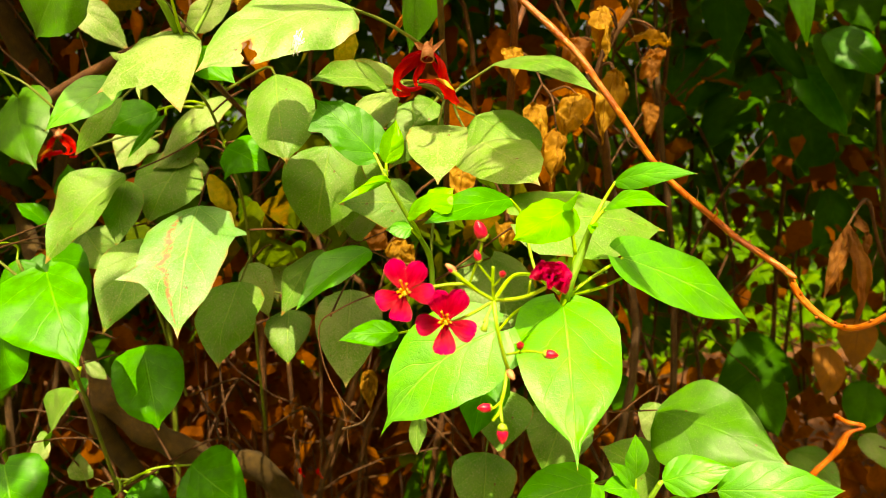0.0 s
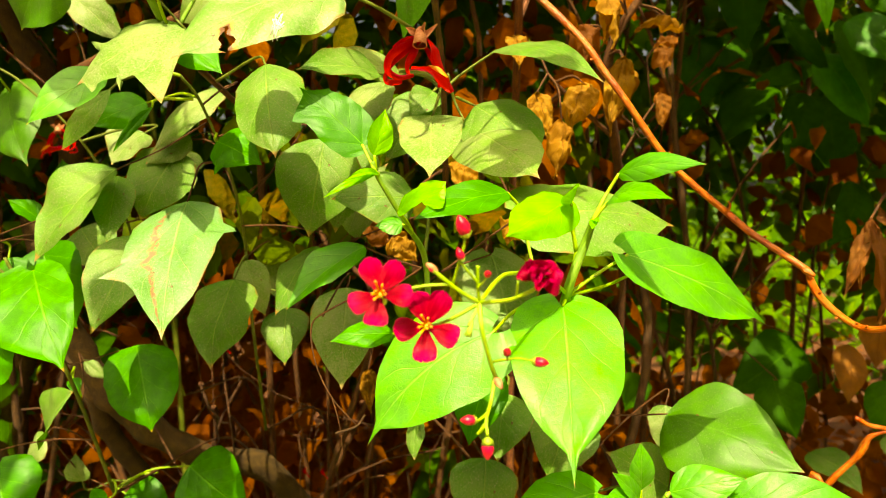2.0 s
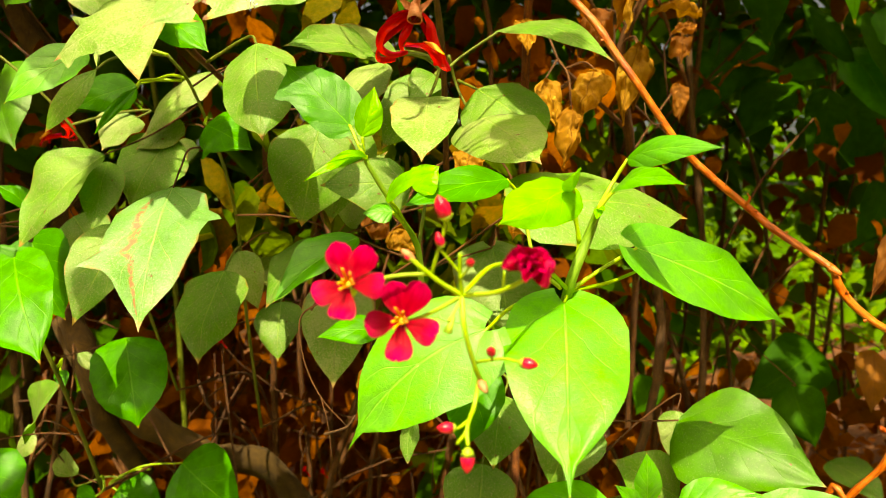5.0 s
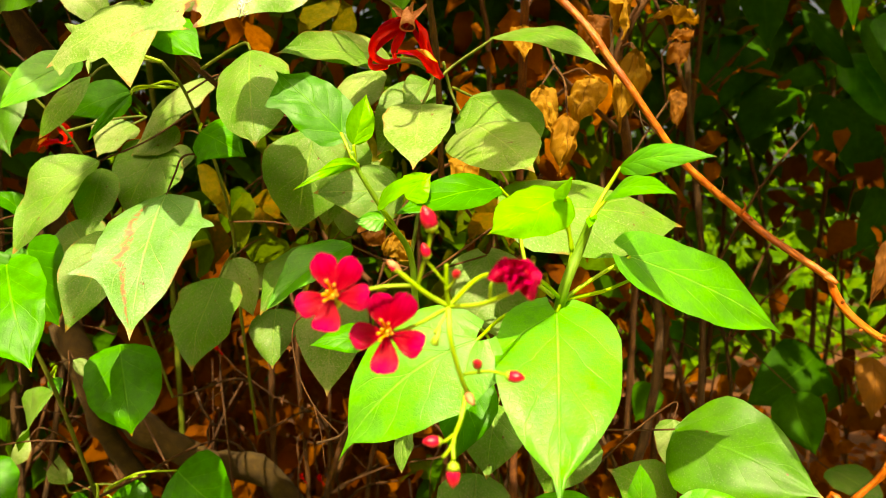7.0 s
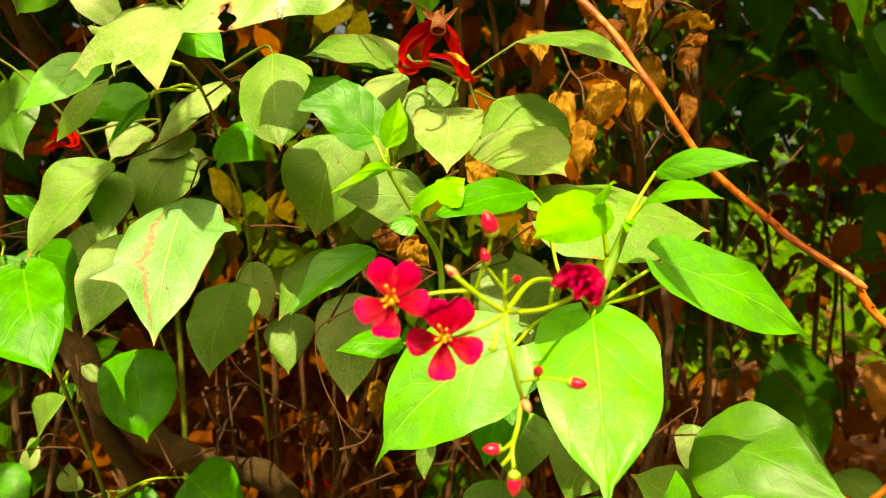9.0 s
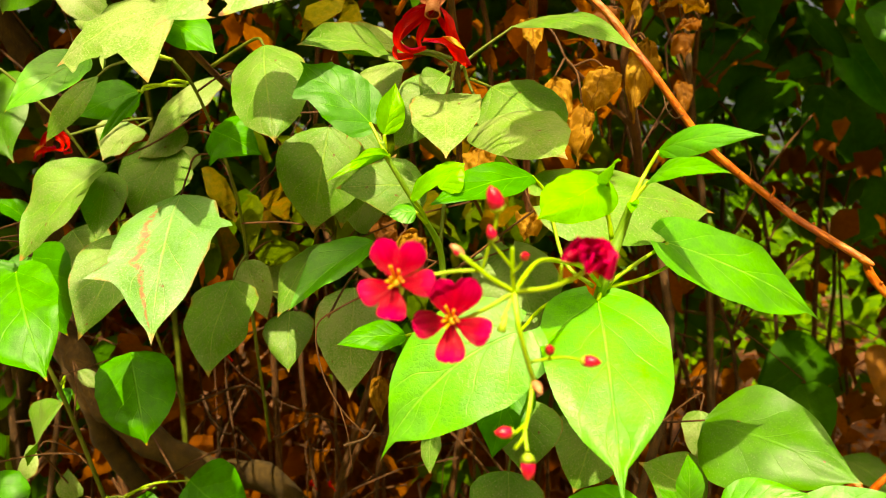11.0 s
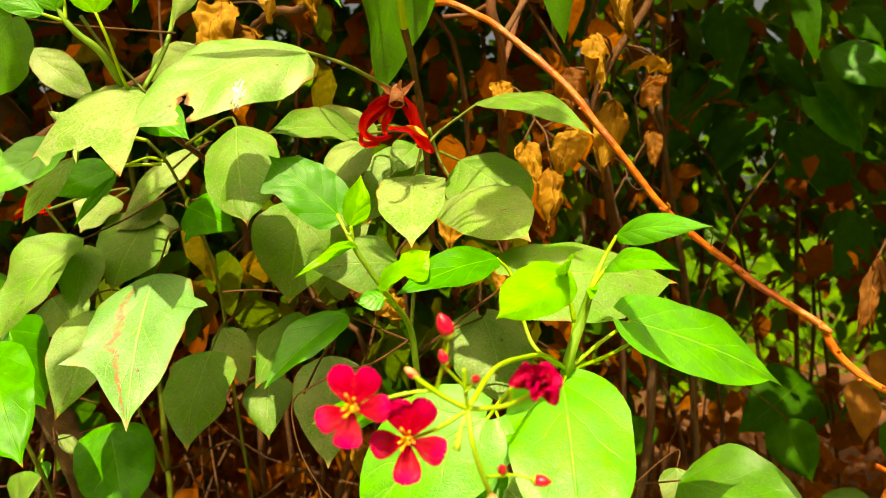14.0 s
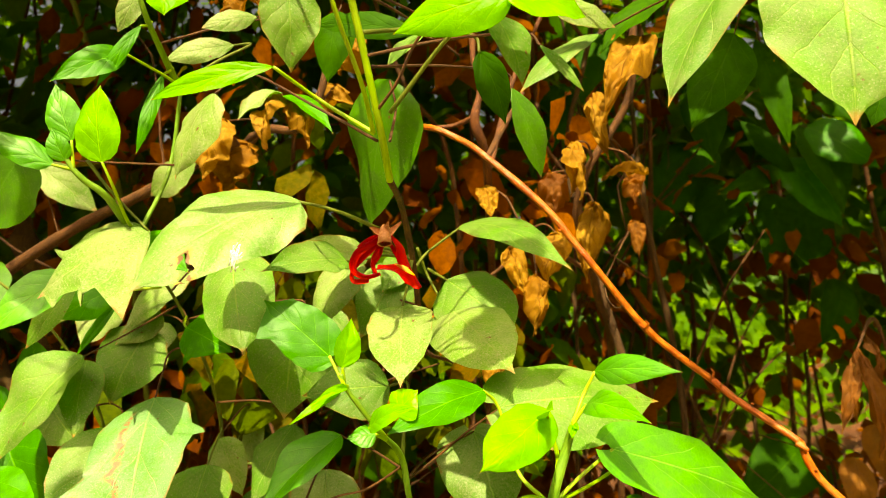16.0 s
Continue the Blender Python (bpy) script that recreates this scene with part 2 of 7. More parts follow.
MATS = {
    "fresh": foliage("fresh_leaf", (0.032, 0.330, 0.0016), (0.074, 0.460, 0.0032), (0.240, 0.640, 0.0700), (0.110, 0.780, 0.0032), 0.10, (0.270, 0.520, 0.2000), rough=0.46, sheer=0.28, gloss=0.7, relief=0.6),
    "lime": foliage("young_leaf", (0.111, 0.500, 0.0024), (0.200, 0.610, 0.0048), (0.281, 0.660, 0.0320), (0.311, 0.900, 0.0064), rough=0.36, sheer=0.36, relief=0.45),
    "mature": foliage("mature_leaf", (0.034, 0.215, 0.0014), (0.076, 0.310, 0.0034), (0.222, 0.460, 0.0480), (0.118, 0.500, 0.0048), 0.30, (0.410, 0.480, 0.1900), specks=0.35, rough=0.52, sheer=0.26, gloss=0.42),
    "scarred": foliage("scarred_leaf", (0.036, 0.250, 0.0032), (0.074, 0.340, 0.0064), (0.266, 0.480, 0.0800), (0.133, 0.480, 0.0048), 0.36, (0.310, 0.520, 0.3100), specks=0.35, rough=0.52, sheer=0.24, gloss=0.8, streak=True),
    "chewed": foliage("chewed_leaf", (0.044, 0.270, 0.0024), (0.096, 0.360, 0.0048), (0.237, 0.460, 0.0640), (0.133, 0.500, 0.0048), 0.40, (0.440, 0.510, 0.2800), specks=0.4, rough=0.52, sheer=0.26, gloss=0.7, chewed=True),
    "dusty": foliage("dusty_leaf", (0.056, 0.230, 0.0032), (0.111, 0.330, 0.0064), (0.237, 0.400, 0.0640), (0.148, 0.420, 0.0080), 0.44, (0.470, 0.500, 0.2600), specks=0.45, rough=0.54, sheer=0.22, gloss=0.42),
    "green": foliage("mid_leaf", (0.018, 0.210, 0.0008), (0.037, 0.310, 0.0016), (0.118, 0.460, 0.0240), (0.074, 0.600, 0.0024), 0.03, (0.200, 0.480, 0.0800), rough=0.42, sheer=0.24, gloss=0.25, relief=0.35),
    "deep": foliage("glossy_deep_leaf", (0.020, 0.140, 0.0008), (0.044, 0.215, 0.0020), (0.065, 0.270, 0.0120), (0.074, 0.480, 0.0024), 0.08, (0.296, 0.460, 0.1280), specks=0.12, rough=0.45, sheer=0.22, gloss=0.4, relief=0.28),
    # darkened copy of the leaf green; the shade is put into its colour
    "shade": foliage("shaded_leaf", (0.012, 0.080, 0.0008), (0.024, 0.125, 0.0012), (0.040, 0.150, 0.0060), (0.040, 0.280, 0.0020), 0.04, (0.120, 0.200, 0.0400), rough=0.62, gloss=0.08, sheer=0.2),
    "golden": foliage("golden_dry_leaf", (0.28, 0.115, 0.007), (0.56, 0.30, 0.04), (0.22, 0.075, 0.008), (0.80, 0.42, 0.03), 0.0, rough=0.7, sheer=0.28, relief=0.9),
    "dry": foliage("dry_leaf", (0.17, 0.045, 0.002), (0.36, 0.13, 0.010), (0.22, 0.07, 0.01), (0.95, 0.50, 0.04), 0.05, rough=0.75, sheer=0.42, relief=0.9),
}
M_GREEN = woody("green_stem", (0.10, 0.26, 0.02), (0.20, 0.40, 0.04), 0.5, 6, 80, 0.3)
M_LIMESTEM = woody("young_stem", (0.22, 0.44, 0.02), (0.34, 0.55, 0.04), 0.45, 6, 80, 0.3)
M_OLIVE = woody("olive_stem", (0.08, 0.13, 0.006), (0.17, 0.21, 0.02), 0.6, 7, 70, 0.5)
M_TWIG = woody("orange_twig", (0.36, 0.036, 0.002), (0.78, 0.22, 0.035), 0.32, 4, 45, 0.9)
M_BARK = woody("grey_brown_bark", (0.05, 0.020, 0.004), (0.14, 0.060, 0.016), 0.85, 8, 70, 1.0)
M_BROWN = woody("brown_bark", (0.07, 0.022, 0.005), (0.19, 0.068, 0.014), 0.8, 7, 60, 1.0)
M_TRUNK = woody("old_bark", (0.04, 0.018, 0.002), (0.115, 0.060, 0.008), 0.9, 5, 45, 1.0)
M_PETAL = petal_stuff("crimson_petal", (0.36, 0.000, 0.018), (0.66, 0.0008, 0.105), (0.20, 0.000, 0.005), 0.26)
M_WILT = petal_stuff("wilted_petal", (0.60, 0.002, 0.002), (0.85, 0.012, 0.006), (0.25, 0.002, 0.002), 0.3)
M_STAMEN = plain("yellow_stamen", (0.75, 0.42, 0.03), (0.85, 0.25, 0.04))
M_BUD = plain("red_bud", (0.44, 0.001, 0.012), (0.62, 0.004, 0.06), 500, 0.3)
M_CALYX = plain("pink_calyx", (0.5, 0.17, 0.07), (0.65, 0.28, 0.14), 400, 0.6)
M_SEPAL = plain("green_sepal", (0.22, 0.42, 0.03), (0.4, 0.5, 0.06), 400, 0.5)
M_WEB = plain("white_web", (0.75, 0.77, 0.78), (0.9, 0.9, 0.9), 900, 0.8)


# ---- shapes ----
PROFILES = {
    "ovate": ((0, 0), (.03, .35), (.1, .68), (.25, .95), (.38, 1), (.55, .88), (.7, .63), (.82, .36), (.9, .16), (.95, .07), (1, 0)),
    "cordate": ((0, .16), (.02, .5), (.08, .84), (.2, .99), (.35, 1), (.52, .92), (.66, .73), (.78, .47), (.86, .25), (.91, .10), (.955, .045), (1, 0)),
    "obovate": ((0, 0), (.04, .25), (.2, .62), (.4, .9), (.58, 1), (.72, .9), (.84, .6), (.92, .25), (.96, .1), (1, 0)),
    "round": ((0, 0), (.03, .42), (.1, .75), (.22, .95), (.42, 1), (.62, .9), (.76, .68), (.86, .38), (.915, .14), (.955, .055), (1, 0)),
    "broad": ((0, 0), (.03, .42), (.1, .76), (.2, .96), (.34, 1), (.5, .91), (.64, .72), (.76, .5), (.86, .27), (.92, .11), (.96, .045), (1, 0)),
    "drip": ((0, .16), (.02, .5), (.08, .84), (.2, .99), (.34, 1), (.5, .92), (.63, .74), (.73, .52), (.8, .31), (.845, .15), (.88, .06), (.94, .03), (1, 0)),
    "slim": ((0, 0), (.08, .36), (.25, .8), (.45, 1), (.65, .86), (.82, .5), (.93, .18), (1, 0)),
}


def soft_mesh(name, verts, faces, uvs, mat, smooth_it=True):
    me = bpy.data.meshes.new(name)
    me.from_pydata(verts, [], faces)
    lay = me.uv_layers.new(name="UVMap")
    for loop in me.loops:
        lay.data[loop.index].uv = uvs[loop.vertex_index]
    me.polygons.foreach_set("use_smooth", [smooth_it] * len(me.polygons))
    me.materials.append(mat)
    return me


def part(name, me, parent, place=None, label=""):
    """Links a mesh under its thing (or part of one); place is its pose in the world."""
    ob = new(name, me)
    place = place or Matrix.Translation(parent.matrix_world.translation)
    ob.parent = parent
    ob.matrix_world = place
    up = parent
    ob.matrix_parent_inverse = POSES[up.name].inverted()
    ob.matrix_basis = place
    POSES[ob.name] = place
    if label:
        tagged(ob, label)
    return ob


POSES = {}


def thing(name, at, label, category, group="", kind=""):
    ob = new(name)
    ob.empty_display_size = 0.02
    ob.matrix_basis = POSES[ob.name] = Matrix.Translation(at)
    return tagged(ob, label, category, group, kind)


def spline(pts, n):
    """Points along a smooth curve through pts."""
    p = [Vector(q) for q in pts]
    if len(p) == 2:
        return [p[0].lerp(p[1], i / n) for i in range(n + 1)]
    p = [p[0] * 2 - p[1], *p, p[-1] * 2 - p[-2]]
    out = []
    for k in range(1, len(p) - 2):
        a, b, c, d = p[k - 1:k + 3]
        for i in range(n):
            t = i / n
            out.append(0.5 * (2 * b + (c - a) * t + (2 * a - 5 * b + 4 * c - d) * t * t + (3 * b - a - 3 * c + d) * t ** 3))
    return out + [p[-2]]


def tube_mesh(name, pts, r0, r1, mat, n=6, sides=8, knots=0.0, origin=(0, 0, 0)):
    line = spline(pts, n)
    origin = Vector(origin)
    verts, faces, uvs = [], [], []
    side = Vector((1, 0, 0.13))
    run = 0.0
    last = len(line) - 1
    for i, c in enumerate(line):
        ahead = (line[min(i + 1, last)] - line[max(i - 1, 0)]).normalized()
        side = (side - ahead * side.dot(ahead)).normalized()
        other = ahead.cross(side)
        r = r0 + (r1 - r0) * i / last
        if knots:
            r *= 1 + knots * max(0.0, noise.noise(c * 38)) * 2 + knots * 0.4 * noise.noise(c * 140)
        for k in range(sides):
            a = math.tau * k / sides
            verts.append(c - origin + (side * math.cos(a) + other * math.sin(a)) * r)
            uvs.append((r * a * 12, run * 12))
        if i < last:
            run += (line[i + 1] - c).length
    for i in range(last):
        for k in range(sides):
            a, b = i * sides + k, i * sides + (k + 1) % sides
            faces.append((a, b, b + sides, a + sides))
    faces.append(tuple(range(sides))[::-1])
    faces.append(tuple(last * sides + k for k in range(sides)))
    return soft_mesh(name, verts, faces, uvs, mat)


def tube(name, owner, pts, r0, r1, mat, knots=0.0, n=6, sides=8, label=""):
    o = Vector(pts[0])
    return part(name, tube_mesh(name, pts, r0, r1, mat, n, sides, knots, o), owner, Matrix.Translation(o), label)


def profile(shape, s):
    rows = PROFILES[shape]
    for (a, v), (b, w) in zip(rows, rows[1:]):
        if s <= b:
            t = (s - a) / (b - a)
            return v + (w - v) * t
    return 0.0


def frame_of(base, tip, turn):
    """The pose of a blade: y runs from base to tip, z is the upper face's normal."""
    base, tip = Vector(base), Vector(tip)
    y = (tip - base).normalized()
    z = Vector((-0.05, -0.78, 0.62))
    z = (z - y * z.dot(y)).normalized()
    z = Matrix.Rotation(radians(turn), 3, y) @ z
    x = y.cross(z)
    m = Matrix((x, y, z)).transposed().to_4x4()
    m.translation = base
    return m


def blade_mesh(name, length, width, shape, mat, fold=0.15, bulge=0.06, lobes=(), curl=0.0, ruffle=0.4, seed=0, rows=22, cols=5, bite=None, bend=0.0, halves=(1.0, 1.0)):
    """A leaf blade from the origin along +y."""
    verts, uvs, faces = [], [], []
    off = Vector((seed * 3.17, seed * 1.31, 0))
    camber = 0.22 * noise.noise((seed * 1.7, 0.3, 0.6)) - 0.05
    ys = [0, .012, .03, .06] + [0.1 + 0.82 * i / (rows - 7) for i in range(rows - 6)] + [.95, .975, 1]
    if bite:
        ys, cols = [i / 150 for i in range(151)], 40
    elif curl:
        ys, cols = [i / 36 for i in range(37)], 9
    elif lobes:
        ys, cols = [i / 40 for i in range(41)], 6
    for s in ys:
        s = min(s, 1.0)
        hw = profile(shape, s)
        for k in range(-cols, cols + 1):
            u = k / cols
            h = hw * halves[u > 0]
            for side, at, far, span in lobes:
                if u * side > 0:
                    h = max(h, far * max(0.0, 1 - abs(s - at) / span) ** 0.85)
            edge = 1 + (0.05 * noise.noise(Vector((s * 7, side_of(u) * 5, 2)) + off) + 0.02 * noise.noise(Vector((s * 27, side_of(u) * 5, 2)) + off)) * abs(u)
            x = u * h * edge * width / 2 + bend * width * 4 * s * (1 - s)
            y = s * length
            if shape in ("cordate", "drip"):
                y -= 0.09 * length * u * u * max(0.0, 1 - s / 0.22)
            if lobes:
                for side, at, far, span in lobes:
                    if u * side > 0:
                        y += 0.12 * far * width * u * u * max(0.0, 1 - abs(s - at) / span)
            z = 1.35 * bulge * length * 4 * s * (1 - s) + camber * width * u * u * hw + fold * abs(x) * (1 - 0.35 * abs(u))
            z += ruffle * 0.11 * width * noise.noise(Vector((s * 3.2, u * 1.3, 0)) + off) * 4 * s * (1 - s) * (0.4 + u * u)
            z += ruffle * 0.018 * width * math.sin(s * 26 - abs(u) * 9.6) * abs(u) * (1 - s) * 0.8
            if curl:
                a = curl * u
                x, z = (x / a * math.sin(a) * 1 if abs(a) > 1e-4 else x), z - abs(x) * math.sin(abs(a)) * (1 if curl > 0 else -1) * 0.6
                z += 0.16 * width * noise.noise(Vector((s * 4, u * 2, 7)) + off) * abs(curl)
                x += 0.10 * width * noise.noise(Vector((s * 5, u * 2, 3)) + off) * abs(curl)
                z += 0.16 * width * noise.noise(Vector((s * 9, u * 4.5, 1)) + off) + 0.05 * width * math.sin(s * 30 - abs(u) * 8) * abs(u) * (1 - s)
                y += 0.05 * length * noise.noise(Vector((s * 6, u * 3, 9)) + off)
            verts.append((x, y, z))
            uvs.append((0.5 + 0.5 * u, s))
    n = 2 * cols + 1
    for i in range(len(ys) - 1):
        for k in range(n - 1):
            if bite and bite(ys[i], (k + 0.5 - cols) / cols):
                continue
            a = i * n + k
            faces.append((a, a + 1, a + n + 1, a + n))
    return soft_mesh(name, verts, faces, uvs, mat)


def side_of(u):
    return (u > 0) - (u < 0)


COUNT = [0]


def leaf(owner, base, tip, width, shape="ovate", mat="mature", turn=0, fold=0.15, bulge=0.06, lobes=(), stalk=None, curl=0.0, ruffle=0.85, label="", bite=None, bend=0.0, name="leaf", stalk_mat=None, stalk_r=0.0011, halves=(1.0, 1.0)):
    """One leaf: a blade, and the stalk that joins it to its stem."""
    COUNT[0] += 1
    length = (Vector(tip) - Vector(base)).length
    sway = noise.noise((COUNT[0] * 0.77, 4.2, 1.9))
    if turn == 0 and not label and mat in ("mature", "dusty", "green", "deep", "shade"):
        turn, fold = 55 * sway, fold + 0.25 * abs(noise.noise((COUNT[0] * 0.77, 8.3, 0.4)))
        width *= 0.94
    m = frame_of(base, tip, turn)
    me = blade_mesh(name, length, width, shape, MATS[mat], fold, bulge, lobes, curl, ruffle, COUNT[0], bite=bite, bend=bend, halves=halves)
    ob = part(name, me, owner, m, label)
    if stalk:
        pts = [Vector(base) + (Vector(tip) - Vector(base)) * 0.01, *stalk]
        if (Vector(pts[-1]) - pts[0]).length > 0.075:
            stalk_mat, stalk_r = stalk_mat or M_BROWN, stalk_r * 0.7
        tube("leaf_stalk", ob, pts, stalk_r * 0.85, stalk_r * 1.2, stalk_mat or (M_LIMESTEM if mat in ("fresh", "lime", "green", "deep") else M_OLIVE), n=7, sides=7)
    return ob


# flowering shoot
front = thing("flowering_shoot", (0.1561, 1.2200, -0.0200), "flowering shoot with crimson blossoms and glossy bright green leaves", "shrub shoot")
tube("woody_base", front, [(0.1561, 1.2200, -0.0200), (0.1511, 1.2200, 0.3991), (0.1411, 1.1696, 0.7184), (0.1261, 0.9320, 0.9279), (0.1061, 0.5000, 0.9977)], 0.0028, 0.0032, M_BROWN, 0.2)
tube("stem", front, [(0.1061, 0.5000, 0.9977), (0.0917, 0.4700, 1.0715), (0.0885, 0.4250, 1.1081), (0.0981, 0.4250, 1.1368), (0.1023, 0.4200, 1.1516)], 0.004, 0.0022, M_GREEN, 0.12)
tube("flower_stalk", front, [(0.0885, 0.4250, 1.1081), (0.0750, 0.4000, 1.1205), (0.0615, 0.3700, 1.1258), (0.0468, 0.3300, 1.1293), (0.0360, 0.3000, 1.1219)], 0.00108, 0.00094, M_LIMESTEM, 0.05)
tube("flower_stalk", front, [(0.0360, 0.3000, 1.1219), (0.0372, 0.2950, 1.1111), (0.0409, 0.3000, 1.0967), (0.0431, 0.3050, 1.0905)], 0.00094, 0.00086, M_LIMESTEM, 0.05)
tube("flower_stalk", front, [(0.0425, 0.3050, 1.0917), (0.0410, 0.3000, 1.0831), (0.0388, 0.2920, 1.0780), (0.0392, 0.2870, 1.0729)], 0.00086, 0.00065, M_LIMESTEM, 0.1)
tube("flower_stalk", front, [(0.0390, 0.2940, 1.0794), (0.0359, 0.2900, 1.0781), (0.0343, 0.2880, 1.0788)], 0.00058, 0.00043, M_LIMESTEM, 0.1)
tube("flower_stalk", front, [(0.0392, 0.2910, 1.0779), (0.0373, 0.2900, 1.0750), (0.0354, 0.2900, 1.0726)], 0.00065, 0.00058, M_LIMESTEM, 0.1)
tube("flower_stalk", front, [(0.0416, 0.3000, 1.0984), (0.0501, 0.2920, 1.1017), (0.0564, 0.2860, 1.1022)], 0.00058, 0.00043, M_LIMESTEM, 0.1)
tube("flower_stalk", front, [(0.0469, 0.2950, 1.1003), (0.0466, 0.2900, 1.1033)], 0.0005, 0.00036, M_LIMESTEM, 0.1)
tube("flower_stalk", front, [(0.0360, 0.3000, 1.1219), (0.0289, 0.2980, 1.1262), (0.0233, 0.2960, 1.1307), (0.0187, 0.2950, 1.1346)], 0.00094, 0.00086, M_LIMESTEM, 0.1)
tube("flower_stalk", front, [(0.0250, 0.2970, 1.1294), (0.0157, 0.2950, 1.1291), (0.0082, 0.2930, 1.1279), (0.0004, 0.2920, 1.1256)], 0.00072, 0.00058, M_LIMESTEM, 0.05)
tube("flower_stalk", front, [(0.0355, 0.3000, 1.1214), (0.0278, 0.3000, 1.1167), (0.0211, 0.3020, 1.1133), (0.0169, 0.3020, 1.1121)], 0.00079, 0.00058, M_LIMESTEM, 0.05)
tube("flower_stalk", front, [(0.0360, 0.3000, 1.1219), (0.0353, 0.2970, 1.1300), (0.0353, 0.2950, 1.1369)], 0.00079, 0.00072, M_LIMESTEM, 0.05)
tube("flower_stalk", front, [(0.0257, 0.2970, 1.1299), (0.0275, 0.2940, 1.1362), (0.0297, 0.2910, 1.1435), (0.0303, 0.2900, 1.1476)], 0.00065, 0.00058, M_LIMESTEM, 0.05)
tube("flower_stalk", front, [(0.0353, 0.2970, 1.1300), (0.0317, 0.2940, 1.1346), (0.0286, 0.2920, 1.1385)], 0.00058, 0.0005, M_LIMESTEM, 0.05)
tube("flower_stalk", front, [(0.0353, 0.2970, 1.1281), (0.0375, 0.2950, 1.1307), (0.0385, 0.2930, 1.1328)], 0.0005, 0.00043, M_LIMESTEM, 0.05)
tube("flower_stalk", front, [(0.0360, 0.3000, 1.1219), (0.0466, 0.2950, 1.1236), (0.0542, 0.2900, 1.1274), (0.0577, 0.2870, 1.1302)], 0.00086, 0.00072, M_LIMESTEM, 0.05)
tube("flower_stalk", front, [(0.0501, 0.2930, 1.1254), (0.0502, 0.2900, 1.1302), (0.0504, 0.2900, 1.1318)], 0.00058, 0.00043, M_LIMESTEM, 0.05)
tube("flower_stalk", front, [(0.0355, 0.3000, 1.1204), (0.0330, 0.2970, 1.1155), (0.0315, 0.2950, 1.1134)], 0.00058, 0.00043, M_LIMESTEM, 0.05)
leaf(front, (0.0862, 0.4250, 1.1017), (0.0801, 0.3350, 1.0321), 0.0620, "drip", "fresh", 0, fold=0.05, bulge=0.05, label='broad glossy bright green leaf', stalk=[(0.0886, 0.4250, 1.1074)])
leaf(front, (0.0449, 0.4000, 1.0902), (-0.0239, 0.3950, 1.0272), 0.0600, "drip", "fresh", 0, bend=0.13, fold=0.08, bulge=0.05, label='broad bright green leaf behind the blossoms', stalk=[(0.0620, 0.4300, 1.0990), (0.0900, 0.4500, 1.0980)])
leaf(front, (0.1281, 0.4500, 1.1299), (0.2340, 0.4950, 1.0785), 0.0425, "drip", "fresh", 8, fold=-0.1, bulge=0.05, stalk=[(0.1078, 0.4400, 1.1179), (0.0889, 0.4270, 1.1071)])
leaf(front, (0.1178, 0.4300, 1.1780), (0.1537, 0.3880, 1.1809), 0.0174, "ovate", "fresh", 20, fold=0.2, bulge=0.08, stalk=[(0.1104, 0.4300, 1.1647), (0.1020, 0.4200, 1.1516)])
leaf(front, (0.1103, 0.4200, 1.1619), (0.1289, 0.3600, 1.1626), 0.0169, "ovate", "fresh", 20, fold=0.1, bulge=0.08, stalk=[(0.1056, 0.4200, 1.1561), (0.1017, 0.4200, 1.1502)])
leaf(front, (0.0884, 0.4080, 1.1617), (0.0490, 0.3620, 1.1443), 0.0285, "round", "lime", -8, ruffle=2.2, fold=0.1, bulge=0.04, stalk=[(0.0894, 0.4200, 1.1491), (0.0933, 0.4250, 1.1333), (0.0885, 0.4250, 1.1081)])
leaf(front, (0.0863, 0.4000, 1.1605), (0.0862, 0.3700, 1.1695), 0.0117, "broad", "lime", 37, fold=0.4, stalk=[(0.0900, 0.4200, 1.1508), (0.0933, 0.4250, 1.1333)])
leaf(front, (0.1023, 0.4200, 1.1516), (0.0997, 0.4100, 1.1462), 0.0049, "slim", "lime", 0, fold=0.5)
leaf(front, (0.1023, 0.4200, 1.1516), (0.1036, 0.4100, 1.1505), 0.0038, "slim", "lime", 16, fold=0.5)
leaf(front, (0.1328, 0.4600, 1.1159), (0.1597, 0.5000, 1.1057), 0.0201, "cordate", "green", -1, stalk=[(0.1138, 0.4500, 1.1094), (0.0889, 0.4270, 1.1071)])

# leafy shoot
mid = thing("leafy_shoot", (0.0177, 1.2200, -0.0200), "young leafy shoot with lime tips among dusty leaves", "shrub shoot")
tube("woody_base", mid, [(0.0177, 1.2200, -0.0200), (0.0177, 1.2200, 0.4020), (0.0177, 1.1738, 0.7236), (0.0177, 0.9560, 0.9346), (0.0177, 0.5600, 1.0050)], 0.0028, 0.00184, M_BROWN, 0.2)
tube("stem", mid, [(0.0177, 0.5600, 1.0050), (0.0050, 0.5000, 1.0815), (0.0024, 0.4750, 1.1244), (-0.0057, 0.4500, 1.1450), (-0.0167, 0.4350, 1.1658), (-0.0229, 0.4300, 1.1773), (-0.0248, 0.4280, 1.1849)], 0.0023, 0.0012, M_GREEN, 0.12)
tube("dry_twig", mid, [(0.0022, 0.4800, 1.1189), (-0.0234, 0.4900, 1.1026), (-0.0451, 0.5000, 1.0958), (-0.0678, 0.5100, 1.0844), (-0.0845, 0.5200, 1.0708), (-0.0821, 0.5200, 1.0422), (-0.0699, 0.5200, 1.0156), (-0.0531, 0.5250, 0.9941)], 0.00075, 0.0005, M_BROWN, 0.2, label="thin brown dry twig")
tube("dry_twig", mid, [(-0.0699, 0.5200, 1.0156), (-0.0647, 0.5200, 0.9956), (-0.0630, 0.5250, 0.9690)], 0.0005, 0.0003, M_BROWN, 0.2)
